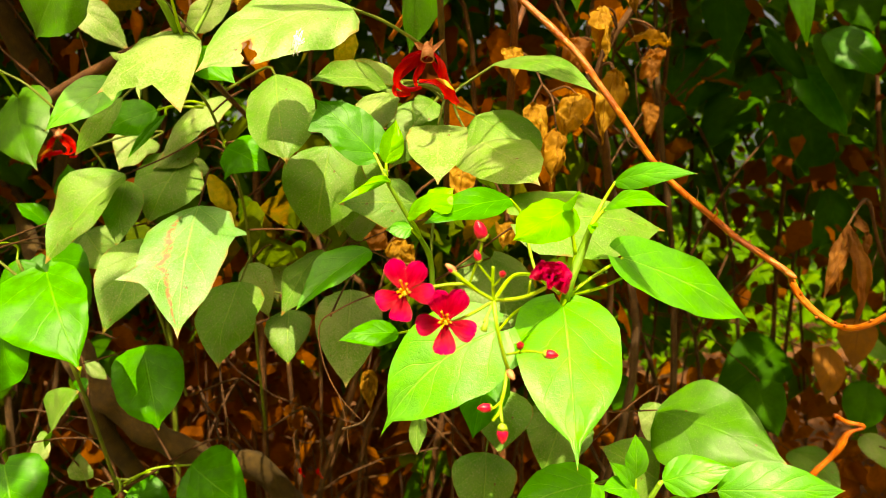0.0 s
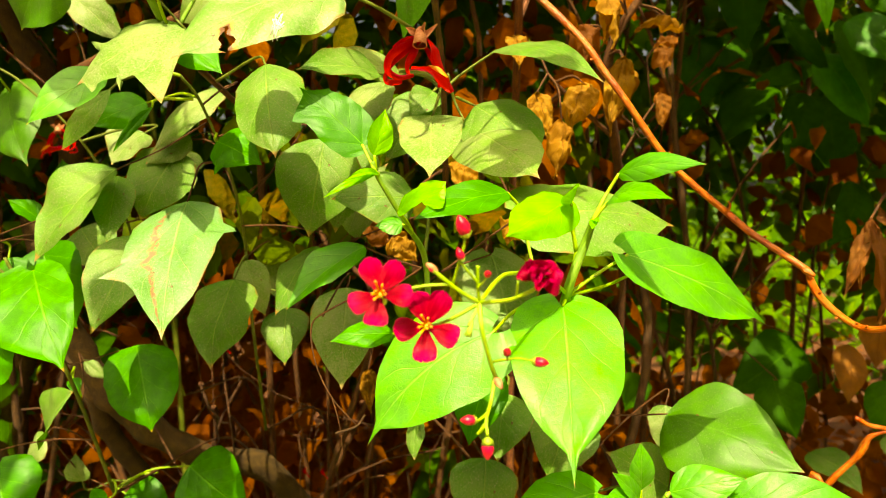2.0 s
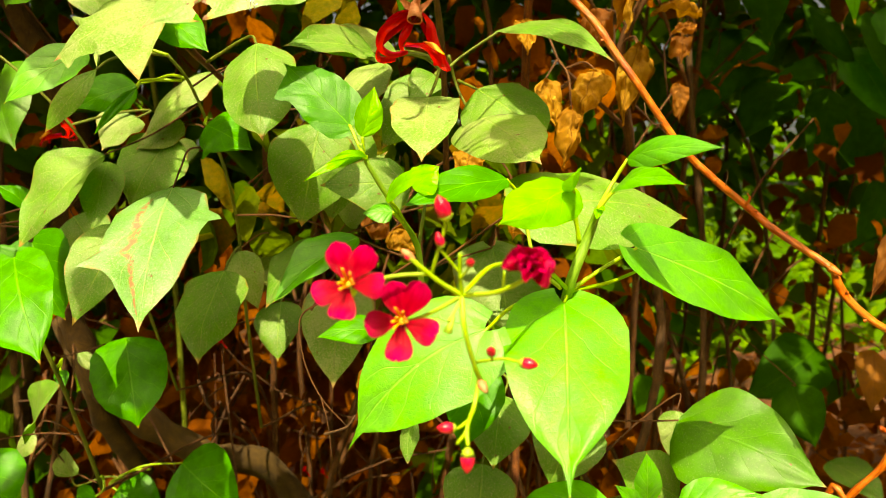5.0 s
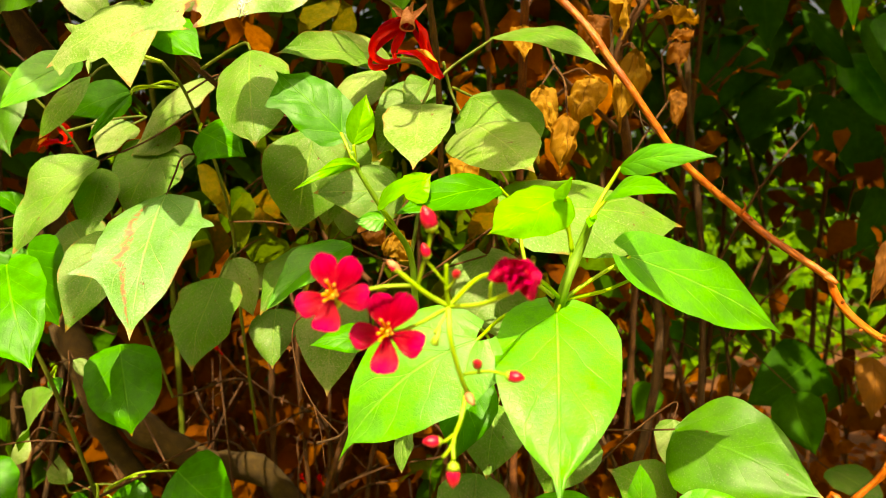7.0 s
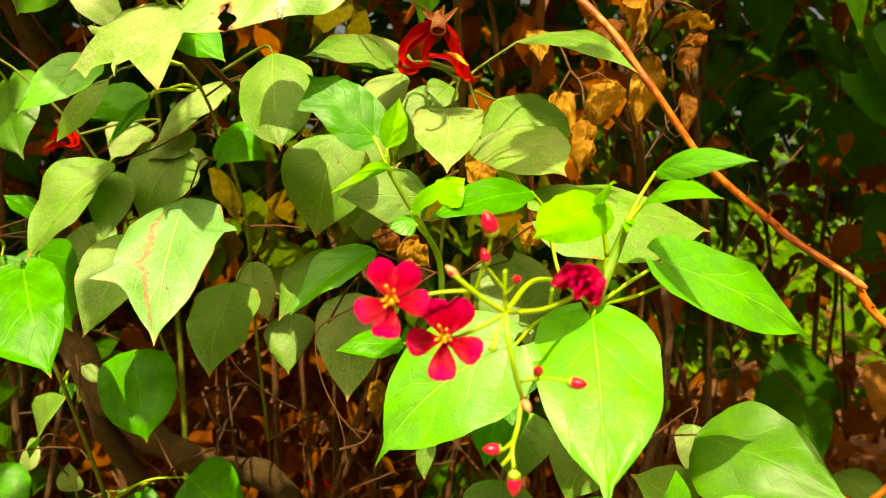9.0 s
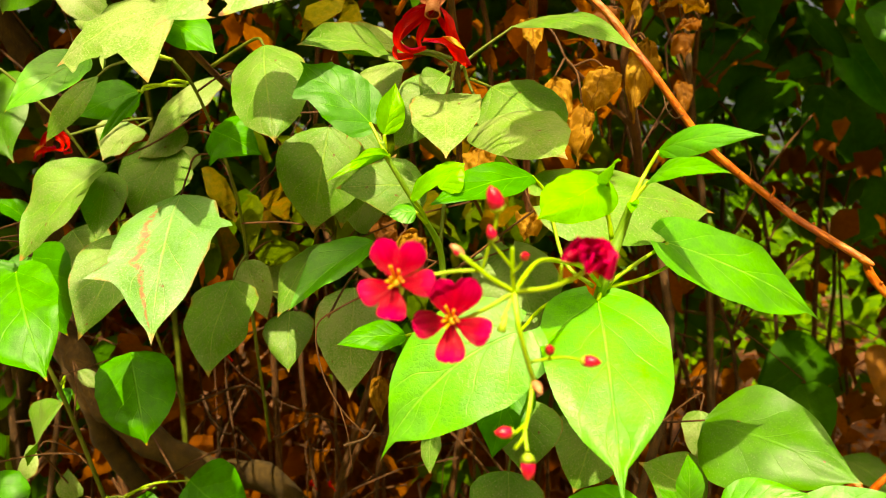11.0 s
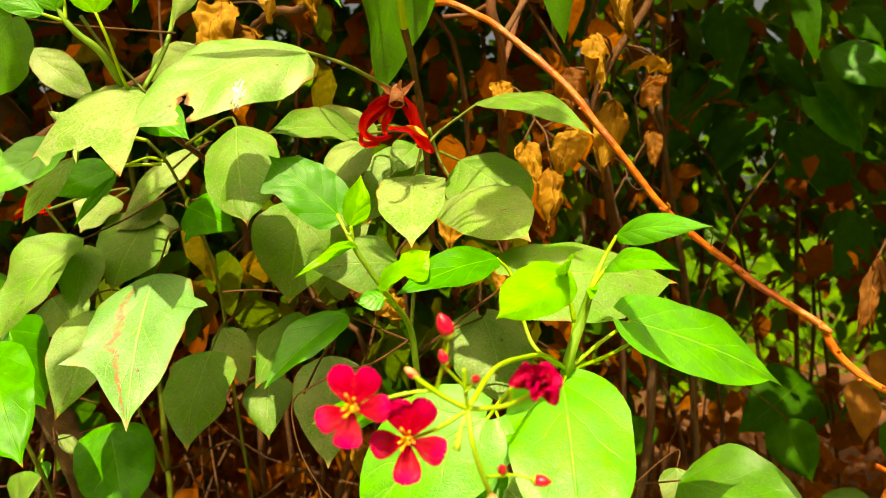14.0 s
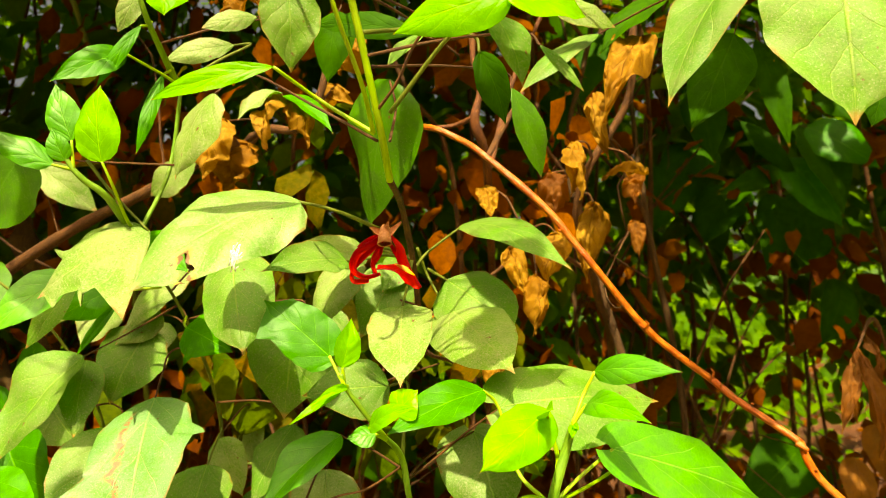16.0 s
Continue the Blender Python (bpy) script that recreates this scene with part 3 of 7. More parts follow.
tube("dry_twig", mid, [(-0.0678, 0.5200, 0.9888), (-0.0531, 0.5250, 0.9927), (-0.0471, 0.5300, 1.0002)], 0.001, 0.0007, M_BARK, 0.2)
leaf(mid, (-0.0313, 0.4320, 1.1949), (-0.0702, 0.4380, 1.2299), 0.0330, "cordate", "green", -3, lobes=((-1, 0.62, 1.25, 0.28), (1, 0.70, 0.72, 0.16)), fold=0.1, bulge=0.03, ruffle=0.6, stalk=[(-0.0241, 0.4280, 1.1807), (-0.0217, 0.4320, 1.1753)])
leaf(mid, (-0.0238, 0.4280, 1.1884), (-0.0179, 0.4320, 1.2162), 0.0161, "ovate", "lime", 40, fold=0.25, bulge=0.05, ruffle=1.5, stalk=[(-0.0236, 0.4300, 1.1808)])
leaf(mid, (-0.0215, 0.4300, 1.1787), (-0.0487, 0.4000, 1.1630), 0.0056, "slim", "lime", -30, fold=0.5, bulge=0.12, ruffle=2, stalk=[(-0.0224, 0.4320, 1.1746)])
leaf(mid, (-0.0215, 0.4300, 1.1763), (-0.0349, 0.4000, 1.1735), 0.0058, "slim", "lime", -22, fold=0.5, bulge=0.1, ruffle=2)
leaf(mid, (0.0558, 0.4550, 1.1675), (-0.0009, 0.4200, 1.1510), 0.0289, "ovate", "green", 4, fold=0.05, bulge=0.04, stalk=[(0.0643, 0.4600, 1.1552), (0.0723, 0.4500, 1.1203), (0.0856, 0.4350, 1.1074)])
leaf(mid, (-0.0099, 0.4250, 1.1550), (0.0193, 0.4000, 1.1692), 0.0140, "ovate", "lime", 10, fold=0.25, bulge=0.08, stalk=[(-0.0062, 0.4400, 1.1497), (-0.0043, 0.4520, 1.1434)])
leaf(mid, (0.0047, 0.4300, 1.1601), (0.0183, 0.4300, 1.1735), 0.0224, "ovate", "lime", 0, fold=0.2)
leaf(mid, (-0.0087, 0.4400, 1.1479), (-0.0254, 0.4370, 1.1468), 0.0150, "broad", "fresh", 0, fold=0.1, stalk=[(-0.0043, 0.4520, 1.1419)])
leaf(mid, (-0.0081, 0.5200, 1.1638), (-0.0657, 0.5000, 1.1634), 0.0438, "broad", "mature", -14, fold=0.0, bulge=0.05, stalk=[(0.0033, 0.5299, 1.1639), (0.0028, 0.5065, 1.1482), (0.0024, 0.4750, 1.1244)])
leaf(mid, (-0.0477, 0.5400, 1.1278), (-0.1008, 0.5100, 1.0832), 0.0358, "ovate", "fresh", 10, fold=0.55, bulge=0.06, stalk=[(-0.0270, 0.5300, 1.1198), (0.0014, 0.4800, 1.1169)])
leaf(mid, (0.0654, 0.4700, 1.1539), (0.1748, 0.5080, 1.1447), 0.0705, "cordate", "mature", 0, fold=0.03, bulge=0.05, stalk=[(0.0488, 0.4800, 1.1410), (0.0173, 0.4850, 1.1173), (0.0037, 0.4850, 1.1083)])
leaf(mid, (0.0066, 0.4920, 1.2199), (0.0084, 0.4290, 1.1753), 0.0440, "round", "dusty", 0, fold=0.02, bulge=0.05, stalk=[(0.0087, 0.5200, 1.2348), (0.0119, 0.5300, 1.2512)])
leaf(mid, (0.0321, 0.5630, 1.2164), (0.0753, 0.4540, 1.1758), 0.0560, "round", "dusty", 4, fold=-0.05, bulge=0.05, stalk=[(0.0199, 0.5800, 1.2412), (0.0137, 0.5700, 1.2629)])
leaf(mid, (0.0355, 0.5600, 1.2362), (0.0827, 0.5200, 1.1941), 0.0585, "round", "mature", 4, fold=-0.05, bulge=0.05, stalk=[(0.0208, 0.5800, 1.2459)])
leaf(mid, (0.0486, 0.5600, 1.1211), (0.0630, 0.5200, 1.0611), 0.0685, "cordate", "dusty", 0, fold=0.0, bulge=0.04, stalk=[(0.0171, 0.5300, 1.1121), (0.0031, 0.4900, 1.1077)])
leaf(mid, (0.0444, 0.4700, 1.0552), (0.0317, 0.4500, 1.0071), 0.0389, "ovate", "green", 0, fold=0.2, stalk=[(0.0551, 0.5000, 1.0609), (0.0390, 0.5200, 1.0784), (0.0070, 0.5000, 1.0815)])
leaf(mid, (0.0576, 0.5000, 1.0270), (0.0510, 0.4700, 0.9888), 0.0465, "ovate", "mature", 0, fold=0.1, stalk=[(0.0592, 0.5133, 1.0364), (0.0357, 0.5278, 1.0411), (0.0122, 0.5343, 1.0378)])
leaf(mid, (0.0444, 0.5200, 0.9722), (0.0397, 0.5000, 0.9212), 0.0553, "broad", "mature", 0, fold=0.05, stalk=[(0.0454, 0.5304, 0.9834), (0.0315, 0.5492, 0.9982), (0.0177, 0.5600, 1.0050)])
leaf(mid, (-0.0083, 0.5600, 0.9912), (-0.0103, 0.5400, 0.9612), 0.0189, "slim", "mature", 30, stalk=[(-0.0076, 0.5726, 1.0012), (0.0050, 0.5986, 1.0021), (0.0177, 0.6166, 0.9949)])
leaf(mid, (-0.0217, 0.5000, 1.0686), (-0.0652, 0.4900, 1.0644), 0.0246, "ovate", "green", 10, stalk=[(-0.0130, 0.5080, 1.0695), (-0.0031, 0.5123, 1.0740), (0.0068, 0.5086, 1.0706)])
leaf(mid, (-0.0726, 0.6000, 1.0885), (-0.0730, 0.5700, 1.0070), 0.0617, "broad", "dusty", 0, fold=0.1, bulge=0.06, stalk=[(-0.0725, 0.6101, 1.0998), (-0.0738, 0.5662, 1.0932), (-0.0750, 0.5143, 1.0786)])

# tall shoot
top = thing("tall_shoot", (0.0914, 1.2200, -0.0200), "tall green shoot carrying a wilted crimson blossom", "shrub shoot")
tube("woody_base", top, [(0.0914, 1.2200, -0.0200), (0.0834, 1.2200, 0.4721), (0.0674, 1.1766, 0.8497), (0.0434, 0.9720, 1.0976), (0.0114, 0.6000, 1.1802)], 0.0028, 0.00184, M_BROWN, 0.2)
tube("stem", top, [(0.0114, 0.6000, 1.1802), (0.0117, 0.5500, 1.2458), (0.0088, 0.5050, 1.2872), (0.0089, 0.4300, 1.2935)], 0.0023, 0.002, M_BROWN, 0.15)
tube("stem", top, [(0.0089, 0.4300, 1.2935), (0.0081, 0.4000, 1.3176), (0.0039, 0.3850, 1.3510), (0.0002, 0.3750, 1.3765), (-0.0039, 0.3700, 1.4005)], 0.002, 0.0019, M_LIMESTEM, 0.08)
tube("leaf_stalk", top, [(0.0043, 0.4000, 1.3157), (0.0037, 0.3700, 1.3315), (-0.0017, 0.3450, 1.3527), (-0.0053, 0.3350, 1.3692)], 0.0013, 0.001, M_LIMESTEM, 0.05)
leaf(top, (0.0087, 0.4700, 1.3663), (-0.0157, 0.5180, 1.2748), 0.0691, "broad", "deep", 0, fold=0.1, bulge=0.03, ruffle=1, stalk=[(0.0130, 0.4500, 1.3419), (0.0121, 0.4100, 1.3119)])
leaf(top, (-0.0461, 0.4400, 1.2866), (-0.1275, 0.3920, 1.2363), 0.0629, "round", "chewed", 0, bend=0.1, fold=0.1, bulge=0.05, label='large chewed leaf with a torn hole', bite=lambda s, u: u < -0.2 and abs(s - 0.66 + 0.10 * u + 0.012 * math.sin(u * 17)) < 0.024 + 0.014 * math.sin(u * 9 + 1), stalk=[(-0.0271, 0.4500, 1.2808), (-0.0029, 0.4670, 1.2696)])
leaf(top, (0.0507, 0.5600, 1.2782), (0.1162, 0.4640, 1.2354), 0.0350, "ovate", "mature", 0, fold=-0.15, bulge=0.07, stalk=[(0.0229, 0.5600, 1.2588), (0.0117, 0.5500, 1.2458)])
leaf(top, (0.0769, 0.3450, 1.3606), (0.0208, 0.3600, 1.3512), 0.0276, "broad", "lime", -33, fold=0.1, stalk=[(0.0385, 0.3700, 1.3587), (0.0190, 0.3850, 1.3351), (0.0079, 0.3950, 1.3254)])
leaf(top, (0.0731, 0.3450, 1.3604), (0.1157, 0.3700, 1.3563), 0.0244, "broad", "lime", 25, fold=0.1)
leaf(top, (0.0706, 0.3700, 1.3621), (0.0819, 0.3700, 1.3249), 0.0294, "ovate", "mature", 0, fold=0.1, stalk=[(0.0494, 0.3800, 1.3576), (0.0139, 0.4000, 1.3248)])
leaf(top, (0.0923, 0.3750, 1.3469), (0.1114, 0.3700, 1.3204), 0.0064, "slim", "mature", 0, stalk=[(0.0853, 0.3828, 1.3565), (0.0446, 0.3879, 1.3577), (0.0039, 0.3850, 1.3510)])
leaf(top, (0.0646, 0.4200, 1.3619), (0.0784, 0.4400, 1.3237), 0.0234, "ovate", "shade", 0, stalk=[(0.0609, 0.4207, 1.3720), (0.0316, 0.4047, 1.3710), (0.0023, 0.3807, 1.3619)])
leaf(top, (0.0872, 0.4800, 1.3584), (0.1052, 0.5000, 1.3007), 0.0237, "slim", "deep", 0, stalk=[(0.0838, 0.4822, 1.3693), (0.0441, 0.4387, 1.3617), (0.0045, 0.3871, 1.3462)])
leaf(top, (-0.0445, 0.4300, 1.4148), (-0.0478, 0.4400, 1.3639), 0.0392, "ovate", "mature", 0, stalk=[(-0.0214, 0.4000, 1.4082), (-0.0023, 0.3750, 1.3942)])
leaf(top, (-0.0441, 0.3900, 1.3507), (-0.1094, 0.3880, 1.3366), 0.0140, "slim", "lime", -31, fold=0.3, stalk=[(-0.0240, 0.4100, 1.3364), (0.0049, 0.4000, 1.3144)])
leaf(top, (-0.0926, 0.4350, 1.3534), (-0.1214, 0.4420, 1.3039), 0.0414, "ovate", "dusty", 12, fold=0.1, stalk=[(-0.0765, 0.4500, 1.3693), (-0.0314, 0.4300, 1.3393), (0.0053, 0.4100, 1.3124)])
leaf(top, (0.0329, 0.4500, 1.3864), (0.0101, 0.4400, 1.3640), 0.0149, "slim", "mature", 0, stalk=[(0.0411, 0.4596, 1.3945), (0.0201, 0.4206, 1.3929), (-0.0010, 0.3736, 1.3834)])
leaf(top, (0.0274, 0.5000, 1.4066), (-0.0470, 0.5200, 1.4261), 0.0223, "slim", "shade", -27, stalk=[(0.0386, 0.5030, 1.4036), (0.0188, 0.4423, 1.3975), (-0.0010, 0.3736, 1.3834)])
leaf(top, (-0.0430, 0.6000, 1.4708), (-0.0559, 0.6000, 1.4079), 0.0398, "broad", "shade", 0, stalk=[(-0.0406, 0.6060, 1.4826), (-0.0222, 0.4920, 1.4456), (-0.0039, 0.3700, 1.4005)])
leaf(top, (-0.0226, 0.5500, 1.2609), (-0.0812, 0.4900, 1.2511), 0.0311, "ovate", "dusty", -27, stalk=[(-0.0148, 0.5640, 1.2622), (-0.0016, 0.5610, 1.2580), (0.0117, 0.5500, 1.2458)])
leaf(top, (-0.0339, 0.5200, 1.2535), (-0.0823, 0.4750, 1.2474), 0.0320, "ovate", "mature", -10, ruffle=1.2, stalk=[(-0.0251, 0.5341, 1.2547), (-0.0069, 0.5429, 1.2572), (0.0113, 0.5436, 1.2518)])
leaf(top, (-0.0335, 0.5700, 1.2572), (-0.0675, 0.5500, 1.1999), 0.0480, "ovate", "dusty", 0, fold=0.3, stalk=[(-0.0277, 0.5794, 1.2671), (-0.0082, 0.5655, 1.2634), (0.0113, 0.5436, 1.2518)])
leaf(top, (-0.0013, 0.6000, 1.2513), (-0.0373, 0.5800, 1.1936), 0.0522, "ovate", "mature", 0, stalk=[(0.0048, 0.6094, 1.2611), (0.0082, 0.5837, 1.2575), (0.0117, 0.5500, 1.2458)])
leaf(top, (0.0011, 0.6000, 1.2538), (-0.0173, 0.5800, 1.2293), 0.0296, "broad", "mature", 0, stalk=[(0.0072, 0.6126, 1.2618), (0.0094, 0.5853, 1.2578), (0.0117, 0.5500, 1.2458)])
leaf(top, (-0.0727, 0.6300, 1.2223), (-0.0870, 0.6200, 1.1339), 0.0671, "ovate", "mature", 0, stalk=[(-0.0708, 0.6373, 1.2341), (-0.0296, 0.6084, 1.2299), (0.0116, 0.5714, 1.2177)])
leaf(top, (-0.0830, 0.6600, 1.1321), (-0.0433, 0.6500, 1.1976), 0.0663, "broad", "dusty", 0, stalk=[(-0.0892, 0.6676, 1.1219), (-0.0343, 0.6909, 1.1433), (0.0206, 0.7063, 1.1566)])

# sprouting shoot
topleft = thing("sprouting_shoot", (-0.2351, 1.2200, -0.0200), "sprouting lime-green shoot above the old dusty leaves", "shrub shoot")
tube("woody_base", topleft, [(-0.2351, 1.2200, -0.0200), (-0.2301, 1.2200, 0.5120), (-0.2201, 1.1710, 0.9215), (-0.2051, 0.9400, 1.1903), (-0.1851, 0.5200, 1.2799)], 0.0028, 0.0024, M_BROWN, 0.2)
tube("stem", topleft, [(-0.1851, 0.5200, 1.2799), (-0.1886, 0.4900, 1.3047), (-0.1980, 0.4800, 1.3152), (-0.2037, 0.4760, 1.3232), (-0.2083, 0.4740, 1.3336)], 0.003, 0.0012, M_GREEN, 0.12)
tube("stem", topleft, [(-0.1650, 0.5600, 1.3983), (-0.1643, 0.5300, 1.4149), (-0.1639, 0.5000, 1.4365), (-0.1659, 0.4900, 1.4643)], 0.003, 0.0016, M_GREEN, 0.12)
tube("stem", topleft, [(-0.1851, 0.5200, 1.2779), (-0.1763, 0.5600, 1.3359), (-0.1650, 0.5600, 1.3983)], 0.0016, 0.0016, M_GREEN, 0.12)
leaf(topleft, (-0.1830, 0.4740, 1.3252), (-0.1838, 0.4770, 1.3781), 0.0320, "broad", "lime", 0, fold=0.1, stalk=[(-0.1792, 0.4800, 1.3102), (-0.1806, 0.5000, 1.2898), (-0.1797, 0.5150, 1.2792)])
leaf(topleft, (-0.2030, 0.4750, 1.3410), (-0.2148, 0.4780, 1.3813), 0.0231, "ovate", "fresh", 0, fold=0.2, stalk=[(-0.2030, 0.4760, 1.3224)])
leaf(topleft, (-0.2073, 0.4740, 1.3279), (-0.2136, 0.4700, 1.3487), 0.0151, "ovate", "fresh", 0, fold=0.3)
leaf(topleft, (-0.2135, 0.4700, 1.3249), (-0.2530, 0.4600, 1.3475), 0.0202, "ovate", "fresh", -6, stalk=[(-0.2049, 0.4760, 1.3225)])
leaf(topleft, (-0.1781, 0.5000, 1.4075), (-0.2143, 0.4700, 1.3799), 0.0229, "ovate", "green", -40, fold=0.2, stalk=[(-0.1606, 0.5300, 1.3974), (-0.1630, 0.5500, 1.3951)])
leaf(topleft, (-0.1647, 0.5300, 1.4020), (-0.1782, 0.5100, 1.3371), 0.0111, "slim", "green", -32, stalk=[(-0.1639, 0.5372, 1.4060), (-0.1642, 0.5440, 1.4109), (-0.1646, 0.5429, 1.4078)])
leaf(topleft, (-0.1662, 0.5000, 1.4265), (-0.1941, 0.4900, 1.3809), 0.0103, "slim", "green", -41, stalk=[(-0.1647, 0.5065, 1.4289), (-0.1644, 0.5116, 1.4336), (-0.1640, 0.5086, 1.4303)])
leaf(topleft, (-0.1408, 0.4900, 1.4504), (-0.1412, 0.4800, 1.4231), 0.0316, "ovate", "lime", 0, stalk=[(-0.1407, 0.4990, 1.4585), (-0.1533, 0.4985, 1.4654), (-0.1659, 0.4900, 1.4643)])
leaf(topleft, (-0.1748, 0.5200, 1.4630), (-0.1935, 0.5200, 1.4311), 0.0170, "slim", "dusty", -44, stalk=[(-0.1701, 0.5260, 1.4711), (-0.1680, 0.5120, 1.4717), (-0.1659, 0.4900, 1.4643)])
leaf(topleft, (-0.0989, 0.5500, 1.4488), (-0.1354, 0.5300, 1.4344), 0.0184, "slim", "dusty", -38, stalk=[(-0.0889, 0.5614, 1.4528), (-0.1265, 0.5454, 1.4409), (-0.1642, 0.5214, 1.4210)])
leaf(topleft, (-0.1340, 0.6000, 1.4477), (-0.1865, 0.5800, 1.4306), 0.0227, "slim", "dusty", -35, stalk=[(-0.1233, 0.6101, 1.4512), (-0.1441, 0.5869, 1.4300), (-0.1649, 0.5557, 1.4007)])

# dusty shrub
left = thing("dusty_shrub", (-0.2037, 1.2200, -0.0200), "old shrub branch with dusty drooping olive-green leaves", "shrub")
tube("woody_base", left, [(-0.2037, 1.2200, -0.0200), (-0.2037, 1.2200, 0.3592), (-0.2037, 1.1892, 0.6465), (-0.2037, 1.0440, 0.8351), (-0.2037, 0.7800, 0.8980)], 0.0028, 0.00136, M_BROWN, 0.2)
tube("stem", left, [(-0.2037, 0.7800, 0.8980), (-0.1908, 0.7000, 1.0465), (-0.1830, 0.6600, 1.1315), (-0.1801, 0.6200, 1.1850), (-0.1877, 0.5800, 1.2406), (-0.1962, 0.5600, 1.2606)], 0.0017, 0.0012, M_OLIVE, 0.12)
tube("woody_base", left, [(-0.3308, 1.2200, -0.0200), (-0.3258, 1.2200, 0.3798), (-0.3158, 1.1864, 0.6837), (-0.3008, 1.0280, 0.8831), (-0.2808, 0.7400, 0.9496)], 0.0028, 0.0012, M_BROWN, 0.2)
tube("stem", left, [(-0.2808, 0.7400, 0.9496), (-0.2886, 0.6800, 1.0723), (-0.2998, 0.6600, 1.1530), (-0.3260, 0.6400, 1.2171), (-0.3655, 0.6200, 1.2662), (-0.3961, 0.6200, 1.2839)], 0.0015, 0.0011, M_OLIVE, 0.12)
tube("branch", left, [(-0.5108, 0.8000, 1.2565), (-0.4436, 0.7900, 1.2943), (-0.3600, 0.7600, 1.3249), (-0.2650, 0.7200, 1.3502), (-0.2207, 0.7000, 1.3642), (-0.1682, 0.7000, 1.3894)], 0.0065, 0.005, M_BROWN, 0.25, label="grey-brown woody branch")
leaf(left, (-0.1660, 0.5020, 1.2820), (-0.2320, 0.4800, 1.2390), 0.0640, "ovate", "dusty", 0, lobes=((-1, 0.30, 2.1, 0.30), (-1, 0.84, 0.70, 0.10), (-1, 0.60, 1.2, 0.08), (1, 0.62, 1.15, 0.08)), fold=0.05, bulge=0.06, label='lobed dusty leaf with a ragged edge', stalk=[(-0.1938, 0.5050, 1.3113), (-0.2075, 0.5000, 1.3336)])
leaf(left, (-0.1881, 0.5300, 1.2808), (-0.1434, 0.5100, 1.2515), 0.0369, "ovate", "green", 0, fold=0.1)
leaf(left, (-0.2400, 0.5300, 1.2570), (-0.2850, 0.5050, 1.2160), 0.0340, "ovate", "fresh", -20, fold=0.15, stalk=[(-0.2358, 0.5411, 1.2625), (-0.2160, 0.5546, 1.2656), (-0.1962, 0.5600, 1.2606)])
leaf(left, (-0.2583, 0.5700, 1.2521), (-0.2944, 0.5600, 1.2025), 0.0191, "slim", "mature", -35, stalk=[(-0.2513, 0.5779, 1.2616), (-0.2237, 0.5730, 1.2651), (-0.1962, 0.5600, 1.2606)])
leaf(left, (-0.4200, 0.6800, 1.2700), (-0.3774, 0.6400, 1.1940), 0.0700, "cordate", "deep", 0, fold=0.2, stalk=[(-0.3961, 0.6200, 1.2839)])
leaf(left, (-0.2800, 0.5400, 1.3500), (-0.3300, 0.5700, 1.2990), 0.0660, "cordate", "deep", -40, fold=0.1, stalk=[(-0.2305, 0.5500, 1.3436), (-0.1708, 0.5600, 1.3390)])
leaf(left, (-0.4154, 0.7600, 1.3958), (-0.3540, 0.7750, 1.3384), 0.0407, "slim", "dusty", 10, stalk=[(-0.4240, 0.7639, 1.4039), (-0.4099, 0.7724, 1.3619), (-0.3958, 0.7729, 1.3118)])
leaf(left, (-0.2031, 0.6800, 1.3654), (-0.2580, 0.7000, 1.3399), 0.0357, "slim", "dusty", -35, stalk=[(-0.1961, 0.6835, 1.3686), (-0.1934, 0.6957, 1.3776), (-0.1907, 0.7000, 1.3786)])
leaf(left, (-0.1248, 0.5500, 1.2669), (-0.1039, 0.5010, 1.1920), 0.0585, "round", "mature", 0, fold=0.0, bulge=0.05, stalk=[(-0.1386, 0.5700, 1.2764), (-0.1753, 0.5800, 1.2596)])
leaf(left, (-0.2436, 0.6000, 1.2458), (-0.2835, 0.5800, 1.2232), 0.0353, "ovate", "green", -28, stalk=[(-0.2340, 0.6108, 1.2512), (-0.2121, 0.5965, 1.2528), (-0.1901, 0.5743, 1.2463)])
leaf(left, (-0.2097, 0.5400, 1.2336), (-0.2308, 0.5200, 1.1974), 0.0081, "slim", "green", -30, fold=0.8, stalk=[(-0.2152, 0.5600, 1.2423), (-0.1929, 0.5750, 1.2446)])
leaf(left, (-0.2862, 0.6800, 1.2288), (-0.3099, 0.6600, 1.1960), 0.0608, "broad", "dusty", 0, stalk=[(-0.2799, 0.6913, 1.2375), (-0.3030, 0.6697, 1.2313), (-0.3260, 0.6400, 1.2171)])
leaf(left, (-0.1977, 0.6600, 1.2672), (-0.2595, 0.6400, 1.2067), 0.0500, "ovate", "dusty", 0, stalk=[(-0.1894, 0.6687, 1.2753), (-0.1885, 0.6284, 1.2620), (-0.1877, 0.5800, 1.2406)])
leaf(left, (-0.2316, 0.6600, 1.2220), (-0.2719, 0.6500, 1.1966), 0.0363, "ovate", "dusty", 0, stalk=[(-0.2216, 0.6685, 1.2283), (-0.2025, 0.6397, 1.2226), (-0.1833, 0.6029, 1.2089)])
leaf(left, (-0.1761, 0.5800, 1.2112), (-0.1320, 0.5600, 1.1902), 0.0415, "ovate", "green", 0, lobes=((1, 0.35, 1.35, 0.17),), stalk=[(-0.1811, 0.5883, 1.2136), (-0.1827, 0.5967, 1.2192), (-0.1844, 0.5971, 1.2168)])
